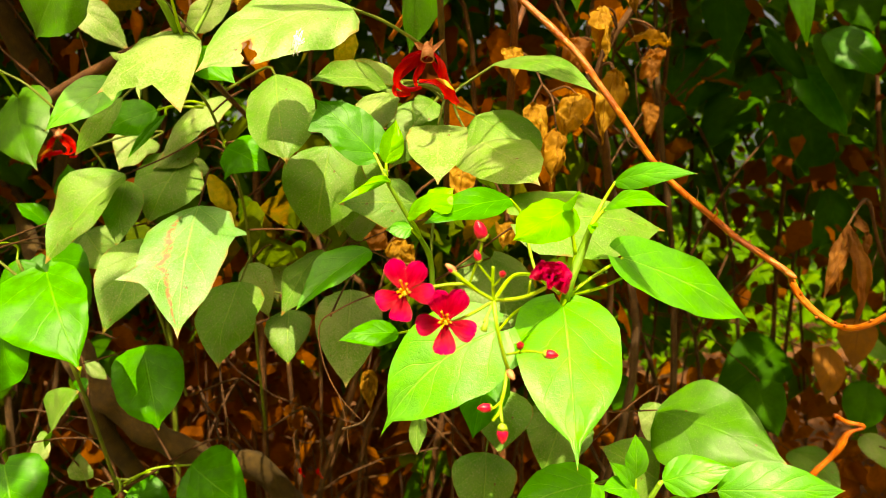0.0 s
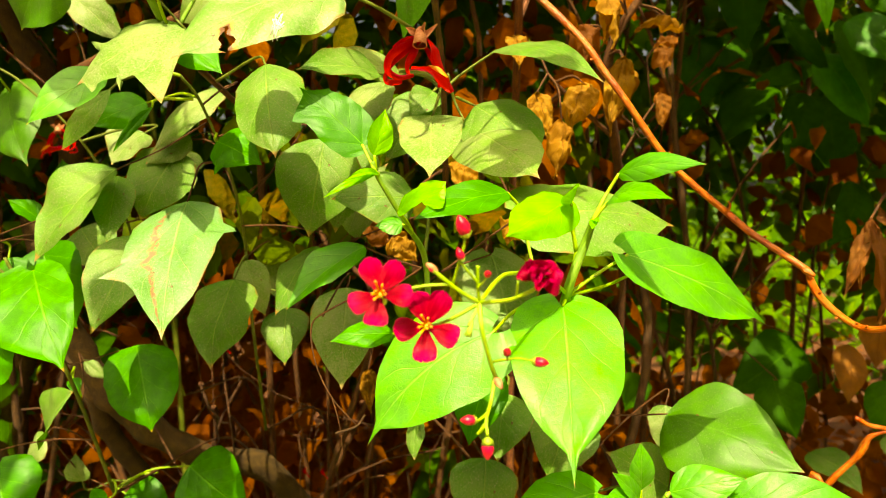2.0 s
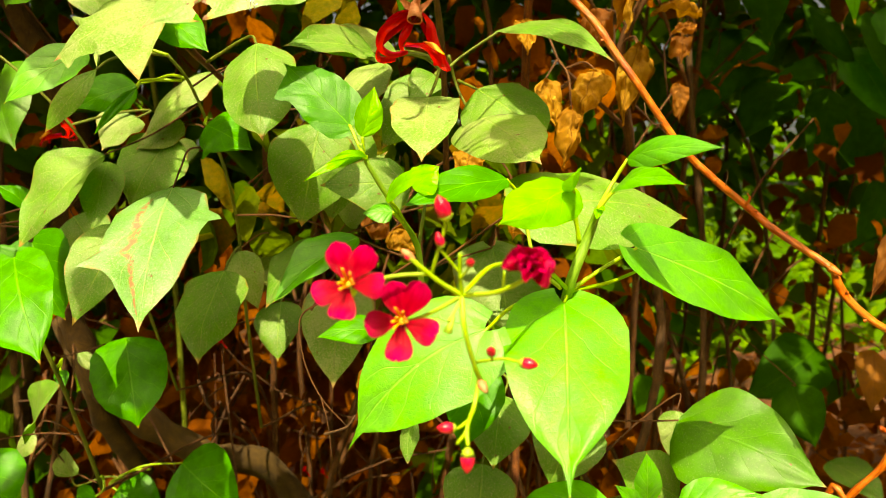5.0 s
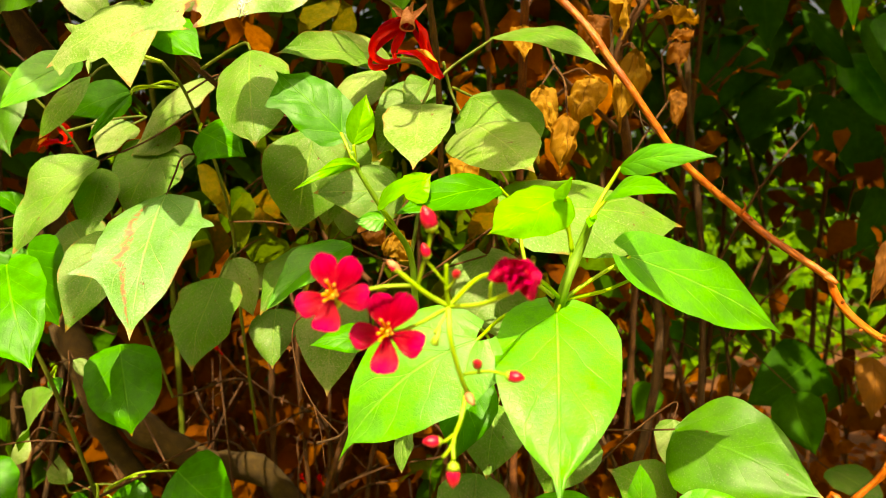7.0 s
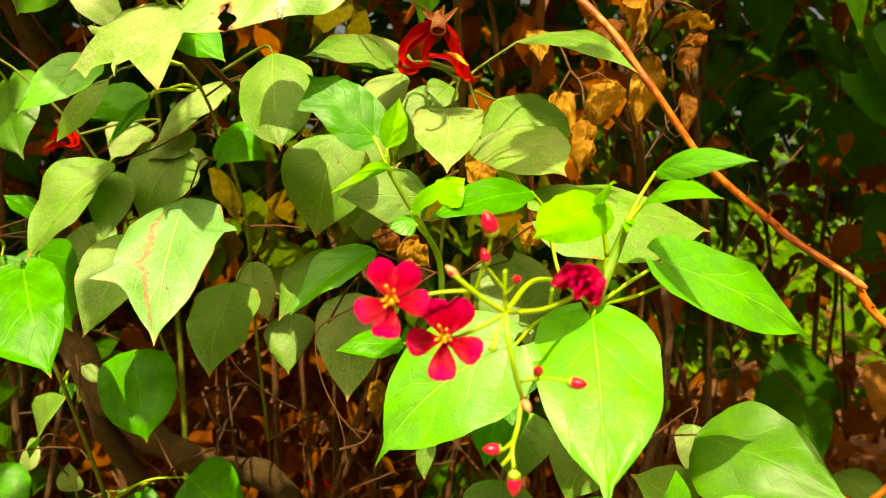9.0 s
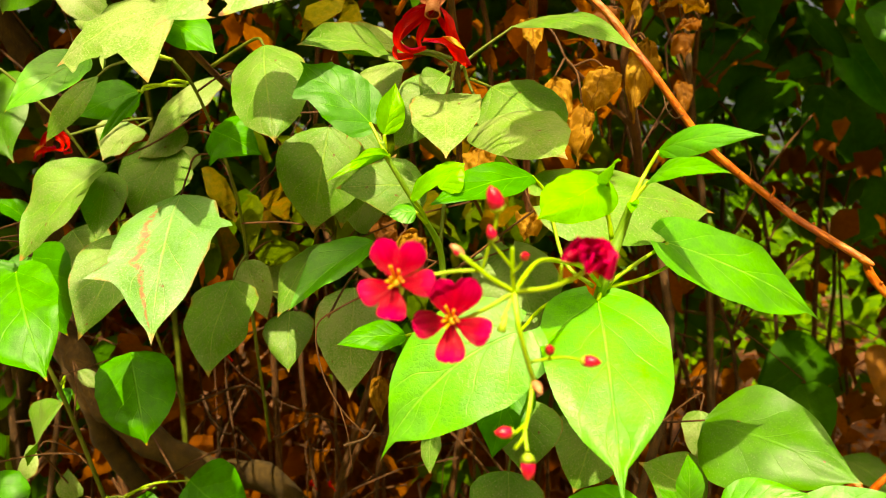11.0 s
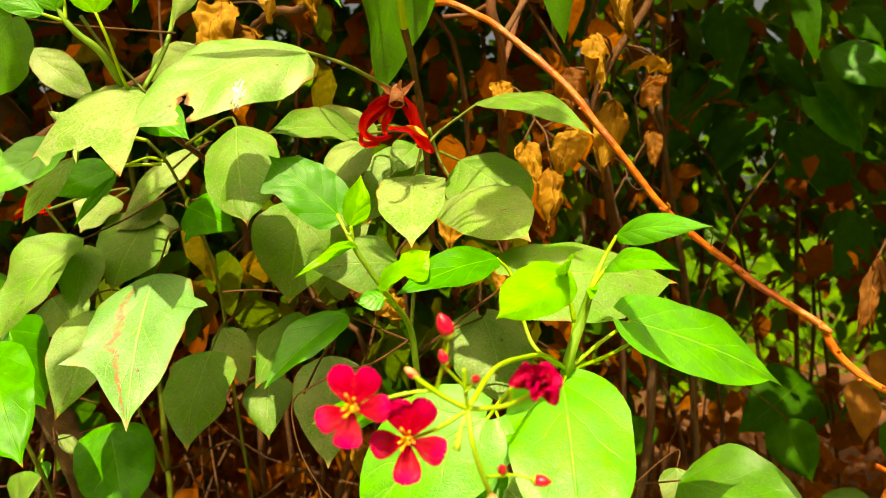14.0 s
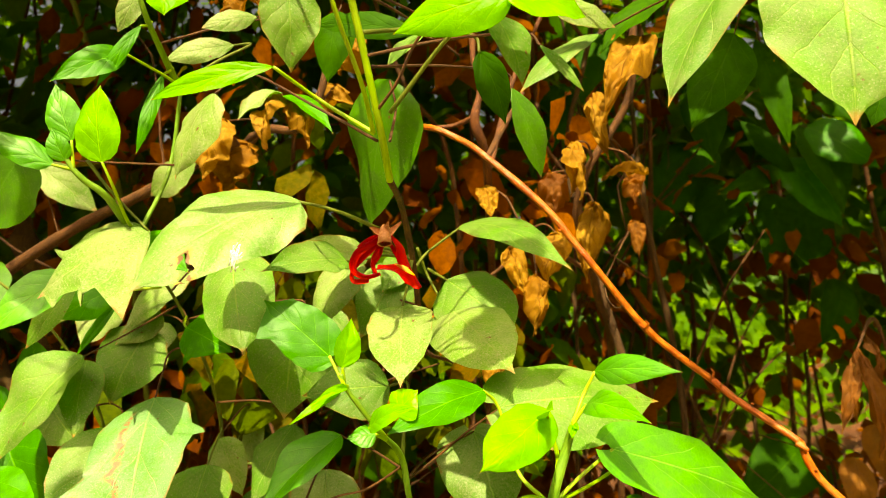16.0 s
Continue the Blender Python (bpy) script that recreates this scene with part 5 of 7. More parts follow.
for b, d, w, turn in (((0.0620, 0.1500, 1.7150), (0.006, -0.020, -0.062), 0.042, 0), ((0.0180, 0.1500, 1.7100), (-0.050, -0.016, -0.012), 0.020, 10), ((0.1000, 0.1300, 1.7500), (-0.050, -0.020, -0.030), 0.036, -10), ((-0.2750, 0.2200, 1.7450), (0.010, -0.020, -0.060), 0.044, 8)):
    b = Vector(b)
    leaf(overhead, b, b + Vector(d), w, "broad", "mature", turn, stalk=[b + Vector((0.0, 0.008, 0.02)), (b.x * 0.9, 0.1700 - 0.55 * min(0.0, b.x), 1.7600 - 0.1 * min(0.0, b.x))])
# unseen leaves above the camera that dim the lower left
rng = random.Random(77)
for i in range(16):
    a = Vector((-0.45, 0.15, 1.66)).lerp(Vector((-0.36, -0.12, 1.62)), i / 15)
    b = a + Vector((rng.uniform(-0.20, 0.08), rng.uniform(-0.05, 0.05), rng.uniform(-0.02, 0.08)))
    leaf(overhead, b, b + Vector((rng.uniform(-0.05, 0.05), -0.04, rng.uniform(-0.07, -0.03))), 0.06, "broad", "mature", rng.uniform(-20, 20), stalk=[(a + b) / 2 + Vector((0, 0, 0.02)), a])

# shaded shrub
right = thing("shaded_shrub", (0.7800, 1.5500, -0.0200), "dark green shrub in shade with drooping leaves", "shrub")
BOUGHS = [
    [(0.7800, 1.5500, -0.0200), (0.7600, 1.5400, 0.5000), (0.7400, 1.5000, 1.0000), (0.7300, 1.4500, 1.3500), (0.7000, 1.4200, 1.7500)],
    [(0.5600, 1.6500, -0.0200), (0.5500, 1.6300, 0.6000), (0.5800, 1.6000, 1.1000), (0.5500, 1.5500, 1.5000), (0.4600, 1.4500, 1.8000)],
    [(0.9500, 1.3500, -0.0200), (0.9300, 1.3500, 0.5000), (0.8800, 1.3300, 1.0000), (0.8200, 1.3000, 1.4000), (0.7800, 1.2500, 1.7500)],
    [(0.3600, 1.3500, -0.0200), (0.3700, 1.3300, 0.6000), (0.3900, 1.2800, 1.1500), (0.4000, 1.2200, 1.5000), (0.3700, 1.1500, 1.7500)],
]
for limb in BOUGHS:
    tube("stem", right, limb, 0.007, 0.003, M_BROWN, 0.25, n=6, sides=9)


def droop(owner, base, tip, width, shape, mat, turn=0):
    """A hanging leaf whose stalk joins the nearest limb above it."""
    b = Vector(base)
    spots = [p for limb in BOUGHS for p in spline(limb, 8)]
    a = min(spots, key=lambda p: (p - b - Vector((0, 0, 0.05))).length)
    leaf(owner, base, tip, width, shape, mat, turn, fold=0.22, bulge=0.08, bend=0.05 * (-1) ** COUNT[0], stalk=[b + (b - Vector(tip)) * 0.1, (a + b) / 2 + Vector((0, 0, 0.03)), a], stalk_r=0.0014)


droop(right, (0.6850, 1.3200, 1.4370), (0.7510, 1.2700, 1.2940), 0.0909, "ovate", "green", 12)
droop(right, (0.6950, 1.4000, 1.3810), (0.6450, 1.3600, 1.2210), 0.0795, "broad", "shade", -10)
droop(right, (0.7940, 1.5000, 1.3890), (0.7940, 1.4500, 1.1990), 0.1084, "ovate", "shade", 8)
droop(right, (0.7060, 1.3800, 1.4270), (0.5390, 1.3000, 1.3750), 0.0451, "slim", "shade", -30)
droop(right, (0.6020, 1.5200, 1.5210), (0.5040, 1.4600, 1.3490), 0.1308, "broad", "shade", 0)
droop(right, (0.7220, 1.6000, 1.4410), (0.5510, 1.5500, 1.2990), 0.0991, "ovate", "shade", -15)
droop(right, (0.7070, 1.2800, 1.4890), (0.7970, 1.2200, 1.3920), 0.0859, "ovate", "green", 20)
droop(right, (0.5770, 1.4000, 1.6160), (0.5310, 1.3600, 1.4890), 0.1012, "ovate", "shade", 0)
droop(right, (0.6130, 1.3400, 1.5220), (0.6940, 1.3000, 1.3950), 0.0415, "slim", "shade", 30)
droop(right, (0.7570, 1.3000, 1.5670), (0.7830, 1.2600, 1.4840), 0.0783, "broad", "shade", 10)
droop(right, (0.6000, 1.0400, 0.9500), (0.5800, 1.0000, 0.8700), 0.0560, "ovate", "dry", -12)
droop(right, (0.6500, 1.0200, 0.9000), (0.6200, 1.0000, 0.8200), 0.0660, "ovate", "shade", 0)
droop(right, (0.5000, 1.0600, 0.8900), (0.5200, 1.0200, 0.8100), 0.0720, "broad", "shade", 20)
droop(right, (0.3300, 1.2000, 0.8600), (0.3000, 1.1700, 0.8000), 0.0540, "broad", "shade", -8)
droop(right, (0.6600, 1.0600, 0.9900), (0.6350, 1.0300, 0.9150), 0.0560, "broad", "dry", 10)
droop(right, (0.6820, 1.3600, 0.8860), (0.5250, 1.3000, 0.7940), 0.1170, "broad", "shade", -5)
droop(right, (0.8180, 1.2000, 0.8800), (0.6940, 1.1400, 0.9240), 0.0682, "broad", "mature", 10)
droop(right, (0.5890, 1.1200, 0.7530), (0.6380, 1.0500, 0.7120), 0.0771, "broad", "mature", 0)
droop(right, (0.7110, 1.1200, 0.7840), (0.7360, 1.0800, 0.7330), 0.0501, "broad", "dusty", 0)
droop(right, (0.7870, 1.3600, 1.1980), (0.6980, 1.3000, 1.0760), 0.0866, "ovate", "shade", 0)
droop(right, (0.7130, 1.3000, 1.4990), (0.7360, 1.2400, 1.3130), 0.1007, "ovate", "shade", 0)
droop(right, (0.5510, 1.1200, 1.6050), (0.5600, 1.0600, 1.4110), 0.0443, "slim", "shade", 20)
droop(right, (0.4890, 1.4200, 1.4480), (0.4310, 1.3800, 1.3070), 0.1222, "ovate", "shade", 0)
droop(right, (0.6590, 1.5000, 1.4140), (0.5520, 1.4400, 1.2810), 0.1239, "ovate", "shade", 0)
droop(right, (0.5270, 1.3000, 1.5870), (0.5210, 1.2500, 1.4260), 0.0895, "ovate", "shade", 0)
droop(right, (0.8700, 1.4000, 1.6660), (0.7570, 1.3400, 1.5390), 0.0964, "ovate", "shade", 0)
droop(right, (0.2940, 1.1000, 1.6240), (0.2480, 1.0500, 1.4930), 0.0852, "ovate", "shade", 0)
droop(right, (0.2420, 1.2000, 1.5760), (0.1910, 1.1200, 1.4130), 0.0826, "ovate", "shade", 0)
droop(right, (0.5550, 1.6000, 1.0260), (0.5920, 1.5500, 0.9650), 0.0826, "broad", "green", 0)
droop(right, (0.4410, 1.7000, 0.8850), (0.4830, 1.6600, 0.7780), 0.1317, "broad", "green", 0)


# ---- blossoms, buds ----
def petal_mesh(length, width, cup, seed, mat, crumple=0.05):
    verts, uvs, faces = [], [], []
    rows, cols = 10, 4
    for i in range(rows + 1):
        s = i / rows
        hw = (0.22 + 0.78 * math.sin(min(1.0, s * 1.45) * math.pi * 0.5) ** 1.5) * (1 if s < 0.72 else math.sqrt(max(0.0, 1 - ((s - 0.72) / 0.285) ** 2)))
        for k in range(-cols, cols + 1):
            u = k / cols
            x = u * hw * width / 2
            z = cup * length * (s * s * 0.9 - 0.45 * s) + (0.20 - 0.42 * s) * width * (abs(u) ** 2) * hw - 0.05 * width * math.cos(u * 7) * hw
            z += crumple * width * noise.noise(Vector((s * 3, u * 2, seed * 4.1))) + 0.4 * crumple * width * noise.noise(Vector((s * 8, u * 5, seed * 4.1)))
            verts.append((x, s * length * (1 - 0.05 * (abs(u) < 0.15) * (s > 0.9)), z))
            uvs.append((0.5 + u / 2, s))
    n = 2 * cols + 1
    for i in range(rows):
        for k in range(n - 1):
            a = i * n + k
            faces.append((a, a + 1, a + n + 1, a + n))
    return soft_mesh("petal", verts, faces, uvs, mat)


def lathe_mesh(name, rings, mat, sides=12):
    """A turned body along +y from (y, radius) rings."""
    verts, uvs, faces = [], [], []
    for i, (y, r) in enumerate(rings):
        for k in range(sides):
            a = math.tau * k / sides
            w = 1 + 0.06 * math.sin(5 * a)
            verts.append((r * w * math.cos(a), y, r * w * math.sin(a)))
            uvs.append((k / sides, i / (len(rings) - 1)))
    for i in range(len(rings) - 1):
        for k in range(sides):
            a, b = i * sides + k, i * sides + (k + 1) % sides
            faces.append((a, b, b + sides, a + sides))
    return soft_mesh(name, verts, faces, uvs, mat)


def aim(at, y, z=(0, -1, 0.3), spin=0.0):
    """A pose at a place, with +y along y."""
    y = Vector(y).normalized()
    z = Vector(z)
    z = (z - y * z.dot(y)).normalized()
    m = Matrix((y.cross(z), y, z)).transposed().to_4x4()
    m.translation = at
    return m @ pose(0, 0, 0, 0, spin, 0)


def blossom(owner, at, facing, angles, size, label):
    """An open five-petalled flower that faces a way, its petals at the given turns."""
    z = Vector(facing).normalized()
    x = Vector((1, 0, 0))
    x = (x - z * x.dot(z)).normalized()
    m = Matrix((x, z.cross(x), z)).transposed().to_4x4()
    m.translation = at
    head = part("flower", lathe_mesh("flower", [(0.0, 0.0006), (0.0, 0.0016), (0.006, 0.0022), (0.009, 0.0012), (0.0095, 0.0003)], M_SEPAL), owner, m @ pose(0, 0, -0.0085, 90, 0, 0), label)
    for i, (a, reach) in enumerate(angles):
        me = petal_mesh(size * reach, size * 0.86, 0.34 + 0.10 * (i % 2), i + size * 1000, M_PETAL)
        part("petal", me, head, m @ pose(0, 0, 0.0006 * (i % 2), 0, 0, a - 90) @ pose(0, 0.0012, 0, 8, 0, 0))
    for i in range(8):
        a = math.tau * i / 8 + 0.4
        e = m @ Vector(((0.0016 + 0.0011 * (i % 3)) * math.cos(a), (0.0016 + 0.0011 * (i % 3)) * math.sin(a), 0.0040 + 0.0013 * (i % 3)))
        o = m @ Vector((0.0004 * math.cos(a), 0.0004 * math.sin(a), -0.001))
        tube("stamen", head, [o, (o + e) / 2 + Vector((0, 0, 0.0004)), e], 0.0002, 0.00055, M_STAMEN, n=3, sides=5)
    return head


def bud(owner, at, way, size, closed=0.22):
    m = aim(at, way)
    body = part("bud", lathe_mesh("bud", [(0.0, size * 0.2), (size * 0.3, size * 0.40), (size * 0.7, size * 0.47), (size * 1.1, size * 0.36), (size * 1.4, size * 0.15), (size * 1.5, size * 0.02)], M_BUD, 14), owner, m)
    part("sepal_cup", lathe_mesh("sepal_cup", [(-size * 0.12, size * 0.12), (size * 0.05, size * 0.34), (size * closed, size * 0.475), (size * closed * 0.95, size * 0.44)], M_SEPAL, 12), body, m)
    return body


toward = (0.05, -0.93, 0.35)
blossom(front, (-0.0014, 0.2880, 1.1261), (0.02, -0.90, 0.42), ((112, 1.30), (62, 1.22), (0, 1.06), (-97, 1.12), (200, 1.05)), 0.0109, "open crimson five-petalled blossom with yellow stamens")
blossom(front, (0.0155, 0.2970, 1.1127), (-0.05, -0.93, 0.33), ((108, 1.15), (60, 1.25), (-22, 1.14), (-92, 1.20), (187, 1.05)), 0.0114, "open crimson five-petalled blossom with yellow stamens")
bud(front, (0.0310, 0.2900, 1.1485), (-0.35, -0.2, 0.9), 0.0058)
bud(front, (0.0293, 0.2920, 1.1392), (-0.3, -0.2, 0.9), 0.0036)
bud(front, (0.0387, 0.2920, 1.1337), (0.1, -0.8, 0.2), 0.0032)
bud(front, (0.0466, 0.2900, 1.1040), (-0.1, -0.75, 0.4), 0.0034)
bud(front, (0.0558, 0.2870, 1.1019), (1, -0.3, -0.05), 0.0042, 0.3)
bud(front, (0.0348, 0.2880, 1.0788), (-1, -0.3, 0.05), 0.0042)
bud(front, (0.0392, 0.2860, 1.0723), (0.0, -0.25, -1), 0.0052, 0.45)
bud(front, (0.0192, 0.2950, 1.1344), (-0.8, -0.2, 0.5), 0.0026, 0.5)
part("dried_bud", lathe_mesh("dried_bud", [(-0.0015, 0.0006), (0.0005, 0.0015), (0.0025, 0.0012), (0.004, 0.0005)], M_CALYX), front, aim((0.0185, 0.2950, 1.1354), (-0.8, -0.2, 0.6)), "dried brown bud scar")
part("dried_bud", lathe_mesh("dried_bud", [(0.0, 0.0006), (0.003, 0.001), (0.006, 0.0016), (0.0064, 0.0006)], M_SEPAL), front, aim((0.0333, 0.2970, 1.1150), (-0.3, -0.3, -0.9)), "withered flower base")
part("dried_bud", lathe_mesh("dried_bud", [(-0.0015, 0.0008), (0.0, 0.0017), (0.002, 0.0014), (0.004, 0.0005)], M_CALYX), front, aim((0.0434, 0.3030, 1.0898), (0.5, -0.7, -0.6)), "dried brown bud scar")

# the crumpled, half-closed blossom
head = part("flower", lathe_mesh("flower", [(0.0, 0.0008), (0.003, 0.002), (0.007, 0.0018), (0.0072, 0.0003)], M_SEPAL), front, aim((0.0585, 0.2880, 1.1305), (0, -0.9, 0.4)), "half-closed crumpled crimson blossom")
for i, (a, tilt, px, big) in enumerate(((-30, 22, 0.0, 1.15), (15, 35, 0.001, 1.0), (80, 18, 0.0, 1.1), (150, 45, 0.001, 0.8), (-75, 25, 0.0015, 1.15), (-120, 40, 0.002, 0.9), (45, 62, 0.002, 0.9), (-100, 66, 0.002, 0.8))):
    me = petal_mesh(0.0078 * big, 0.0088 * big, 0.75, 20 + i, M_PETAL, 0.32)
    part("petal", me, head, aim((0.0572, 0.2840, 1.1326), (0.1, -0.9, 0.45)) @ pose(0, 0, 0, -90, 0, 0) @ pose(0, 0, px, 0, 0, a) @ pose(0, 0, 0, tilt, 0, 0))


def ribbon(owner, pts, w0, w1, mat, twist=60.0, label="", name="petal"):
    """A limp petal that hangs along a curve."""
    line = spline(pts, 6)
    o = line[0].copy()
    verts, uvs, faces = [], [], []
    n = len(line) - 1
    for i, c in enumerate(line):
        s = i / n
        ahead = (line[min(i + 1, n)] - line[max(i - 1, 0)]).normalized()
        side = ahead.cross(Vector((0.1, -1, 0.2))).normalized()
        side = Matrix.Rotation(radians(twist) * math.sin(s * 4 + w0 * 3000), 3, ahead) @ side
        up = side.cross(ahead)
        w = (w0 + (w1 - w0) * s) * (0.35 + 0.65 * math.sin(math.pi * min(1, s * 0.85 + 0.12)) ** 0.6)
        for k in range(-3, 4):
            u = k / 3
            verts.append(c - o + side * (u * w / 2) + up * (0.28 * w * u * u + 0.08 * w * noise.noise(c * 300 + Vector((u * 2, 0, 0)))))
            uvs.append((0.5 + u / 2, 0.2 + 0.8 * s))
    for i in range(n):
        for k in range(6):
            a = i * 7 + k
            faces.append((a, a + 1, a + 8, a + 7))
    return part(name, soft_mesh(name, verts, faces, uvs, mat), owner, Matrix.Translation(o), label)


def wilted(owner, p):
    """A limp spent blossom; p(x, y, d) gives places in its own small frame (units of a millimetre)."""
    m = aim(p(0, 0, 0), (0, -0.3, -1))
    cup = part("wilted_flower", lathe_mesh("wilted_flower", [(-0.003, 0.0012), (0.0, 0.0032), (0.006, 0.0042), (0.010, 0.0048), (0.0096, 0.004)], M_CALYX), owner, m, "wilted drooping crimson blossom with a pinkish calyx")
    for i in range(5):
        a = math.tau * i / 5
        d = Vector((math.cos(a), 0.5 * math.sin(a), 0.0))
        o = Vector(p(0, -3, 0)) + d * 0.003
        ribbon(cup, [o, o + d * 0.004 + Vector((0, 0, 0.003)), o + d * 0.008 + Vector((0, -0.001, 0.007 - 0.003 * (i % 2)))], 0.005, 0.002, M_CALYX, 20, name="sepal")
    for pts, w0, w1 in (
        (((-2, -4, 0), (-11, -9, -1), (-19, -16, -2), (-21, -25, -2), (-14, -30, -2), (-4, -29, -3)), 0.006, 0.005),
        (((3, -5, -1), (8, -12, -2), (11, -21, -2), (17, -31, -2), (22, -40, -1)), 0.006, 0.008),
        (((-6, -26, -4), (2, -27, -5), (10, -29, -5), (17, -34, -4), (21, -39, -4)), 0.008, 0.010),
        (((0, -5, 1), (-9, -12, 2), (-20, -24, 1), (-22, -32, 1), (-12, -33, 0)), 0.004, 0.006),
        (((-3, -4, -2), (-13, -7, -3), (-18, -11, -3)), 0.003, 0.002),
        (((2, -6, 2), (-4, -14, 2), (-10, -22, 1), (-8, -30, 0)), 0.005, 0.006),
        (((4, -10, 1), (10, -20, 1), (13, -30, 0), (12, -37, -1)), 0.005, 0.005),
    ):
        ribbon(cup, [p(*q) for q in pts], w0 * 0.95, w1 * 0.95, M_WILT, 55)
    for k in range(5):
        tube("stamen", cup, [p(6 + k, -24 - 0.6 * k, -7), p(11 + k * 0.8, -25 - k * 1.1, -8.5), p(15 + k, -27 - k * 1.2, -8)], 0.0004, 0.0005, M_STAMEN, n=3, sides=5)


C1 = Vector((0.0002, 0.4660, 1.2690))
wilted(top, lambda x, y, d: C1 + Vector((x, d, y)) * 0.00095)
C2 = Vector((-0.5250, 0.9200, 1.2640))
wilted(left, lambda x, y, d: C2 + Vector((-x, d, y)) * 0.0011)

# spent petals caught low in the twigs
for c in (Vector((-0.2178, 1.0000, 0.7604)), Vector((-0.1863, 0.9800, 0.7678)), Vector((-0.2599, 0.8000, 0.9952))):
    ribbon(lowleft, [c, c + Vector((0.006, -0.004, -0.004)), c + Vector((0.011, -0.003, -0.012))], 0.008, 0.006, M_WILT, 70, name="spent_petal")
    tube("flower_stalk", lowleft, [c, c + Vector((-0.02, 0.05, 0.03)), c + Vector((-0.03, 0.12, 0.02))], 0.0008, 0.001, M_BROWN, 0.1, n=4, sides=6)

# white web on the chewed leaf
web = thing("cobweb", (-0.0684, 0.3880, 1.2525), "small tuft of white cobweb on a leaf", "cobweb")
for i in range(16):
    a = Vector((-0.0684, 0.3880, 1.2525))
    o = Vector((noise.noise((i * 0.7, 1.3, 0)) * 0.008, 0.001 * noise.noise((i * 0.7, 7.2, 2)), noise.noise((i * 0.7, 2.4, 5)) * 0.013))
    tube("thread", web, [a + o, a + o * 0.4 + Vector((0.004 * noise.noise((i, 4.5, 1)), -0.002, 0.006 * noise.noise((i, 9.5, 1)))), a + Vector((0.009 * noise.noise((i * 0.9, 0.5, 3)), -0.001, 0.012 * noise.noise((i * 0.9, 6.5, 4))))], 0.0003, 0.0002, M_WEB, n=4, sides=5)

# ---- the long bare twig ----
twig = thing("bare_twig", (-0.0459, 0.7000, 1.3358), "long bare orange-brown twig slanting across the shrub", "twig")
tube("twig_stem", twig, [(-0.0516, 0.7400, 1.3423), (-0.0133, 0.6800, 1.3773), (0.0233, 0.6000, 1.3661), (0.0532, 0.5830, 1.3491), (0.0722, 0.5690, 1.3311), (0.1125, 0.5530, 1.2874), (0.1317, 0.5460, 1.2587), (0.1455, 0.5410, 1.2382), (0.1748, 0.5370, 1.1956), (0.1962, 0.5340, 1.1737),
     (0.2192, 0.5300, 1.1538), (0.2313, 0.5220, 1.1411), (0.2475, 0.5100, 1.1275), (0.2608, 0.4960, 1.1155)], 0.0027, 0.0024, M_TWIG, 0.17, n=7, sides=10)
tube("twig_stem", twig, [(0.2612, 0.4960, 1.1155), (0.2595, 0.4880, 1.1079), (0.2593, 0.4750, 1.0996), (0.2634, 0.4620, 1.0915), (0.2688, 0.4500, 1.0861), (0.2737, 0.4400, 1.0861), (0.2797, 0.4300, 1.0912), (0.2915, 0.4200, 1.1024), (0.3172, 0.4100, 1.1125)], 0.0022, 0.0019, M_TWIG, 0.18, n=7, sides=10)
rng = random.Random(31)
for line in ([(0.1125, 0.5530, 1.2874), (0.1748, 0.5370, 1.1956), (0.2313, 0.5220, 1.1411), (0.2608, 0.4960, 1.1155)], [(0.2595, 0.4880, 1.1079), (0.2634, 0.4620, 1.0915), (0.2737, 0.4400, 1.0861), (0.2915, 0.4200, 1.1024)]):
    for c in spline(line, 5)[1:-1]:
        c = c + Vector((rng.uniform(-0.003, 0.003), rng.uniform(-0.003, 0.003), rng.uniform(-0.003, 0.003)))
        out = Vector((rng.uniform(-0.4, 1), -0.8, rng.uniform(0, 1))).normalized()
        tube("bud_scar", twig, [c, c + out * 0.0008, c + out * 0.0015], 0.0011, 0.0005, M_TWIG, 0.1, n=2, sides=7)
tube("spur", twig, [(0.2553, 0.4900, 1.1169), (0.2579, 0.4870, 1.1148), (0.2597, 0.4850, 1.1130)], 0.0026, 0.0011, M_TWIG, 0.1, n=3)
tube("spur", twig, [(0.0730, 0.5690, 1.3302), (0.0832, 0.5850, 1.3490), (0.0974, 0.6000, 1.3731), (0.1103, 0.6200, 1.3952)], 0.0026, 0.0018, M_BROWN, 0.2)
tube("spur", twig, [(0.1764, 0.5350, 1.1919), (0.1785, 0.5320, 1.1952), (0.1760, 0.5300, 1.1981)], 0.0012, 0.0004, M_TWIG, n=3)
tube("spur", twig, [(0.2179, 0.5290, 1.1538), (0.2196, 0.5260, 1.1590), (0.2170, 0.5240, 1.1624)], 0.0012, 0.0003, M_TWIG, n=3)
tube("fibre", twig, [(0.1508, 0.5380, 1.2235), (0.1517, 0.5340, 1.2143), (0.1568, 0.5330, 1.2082), (0.1624, 0.5330, 1.2100)], 0.0005, 0.0003, M_BARK, n=4, sides=5)
tube("fibre", twig, [(0.2049, 0.5310, 1.1667), (0.2053, 0.5280, 1.1753), (0.2027, 0.5260, 1.1787)], 0.0004, 0.0002, M_BARK, n=3, sides=5)
tube("fibre", twig, [(0.2309, 0.5210, 1.1412), (0.2345, 0.5180, 1.1456), (0.2367, 0.5170, 1.1439)], 0.0004, 0.0002, M_BARK, n=3, sides=5)

M_REDBARK = woody("reddish_bark", (0.10, 0.02, 0.005), (0.27, 0.085, 0.02), 0.7, 5, 50, 1.0)
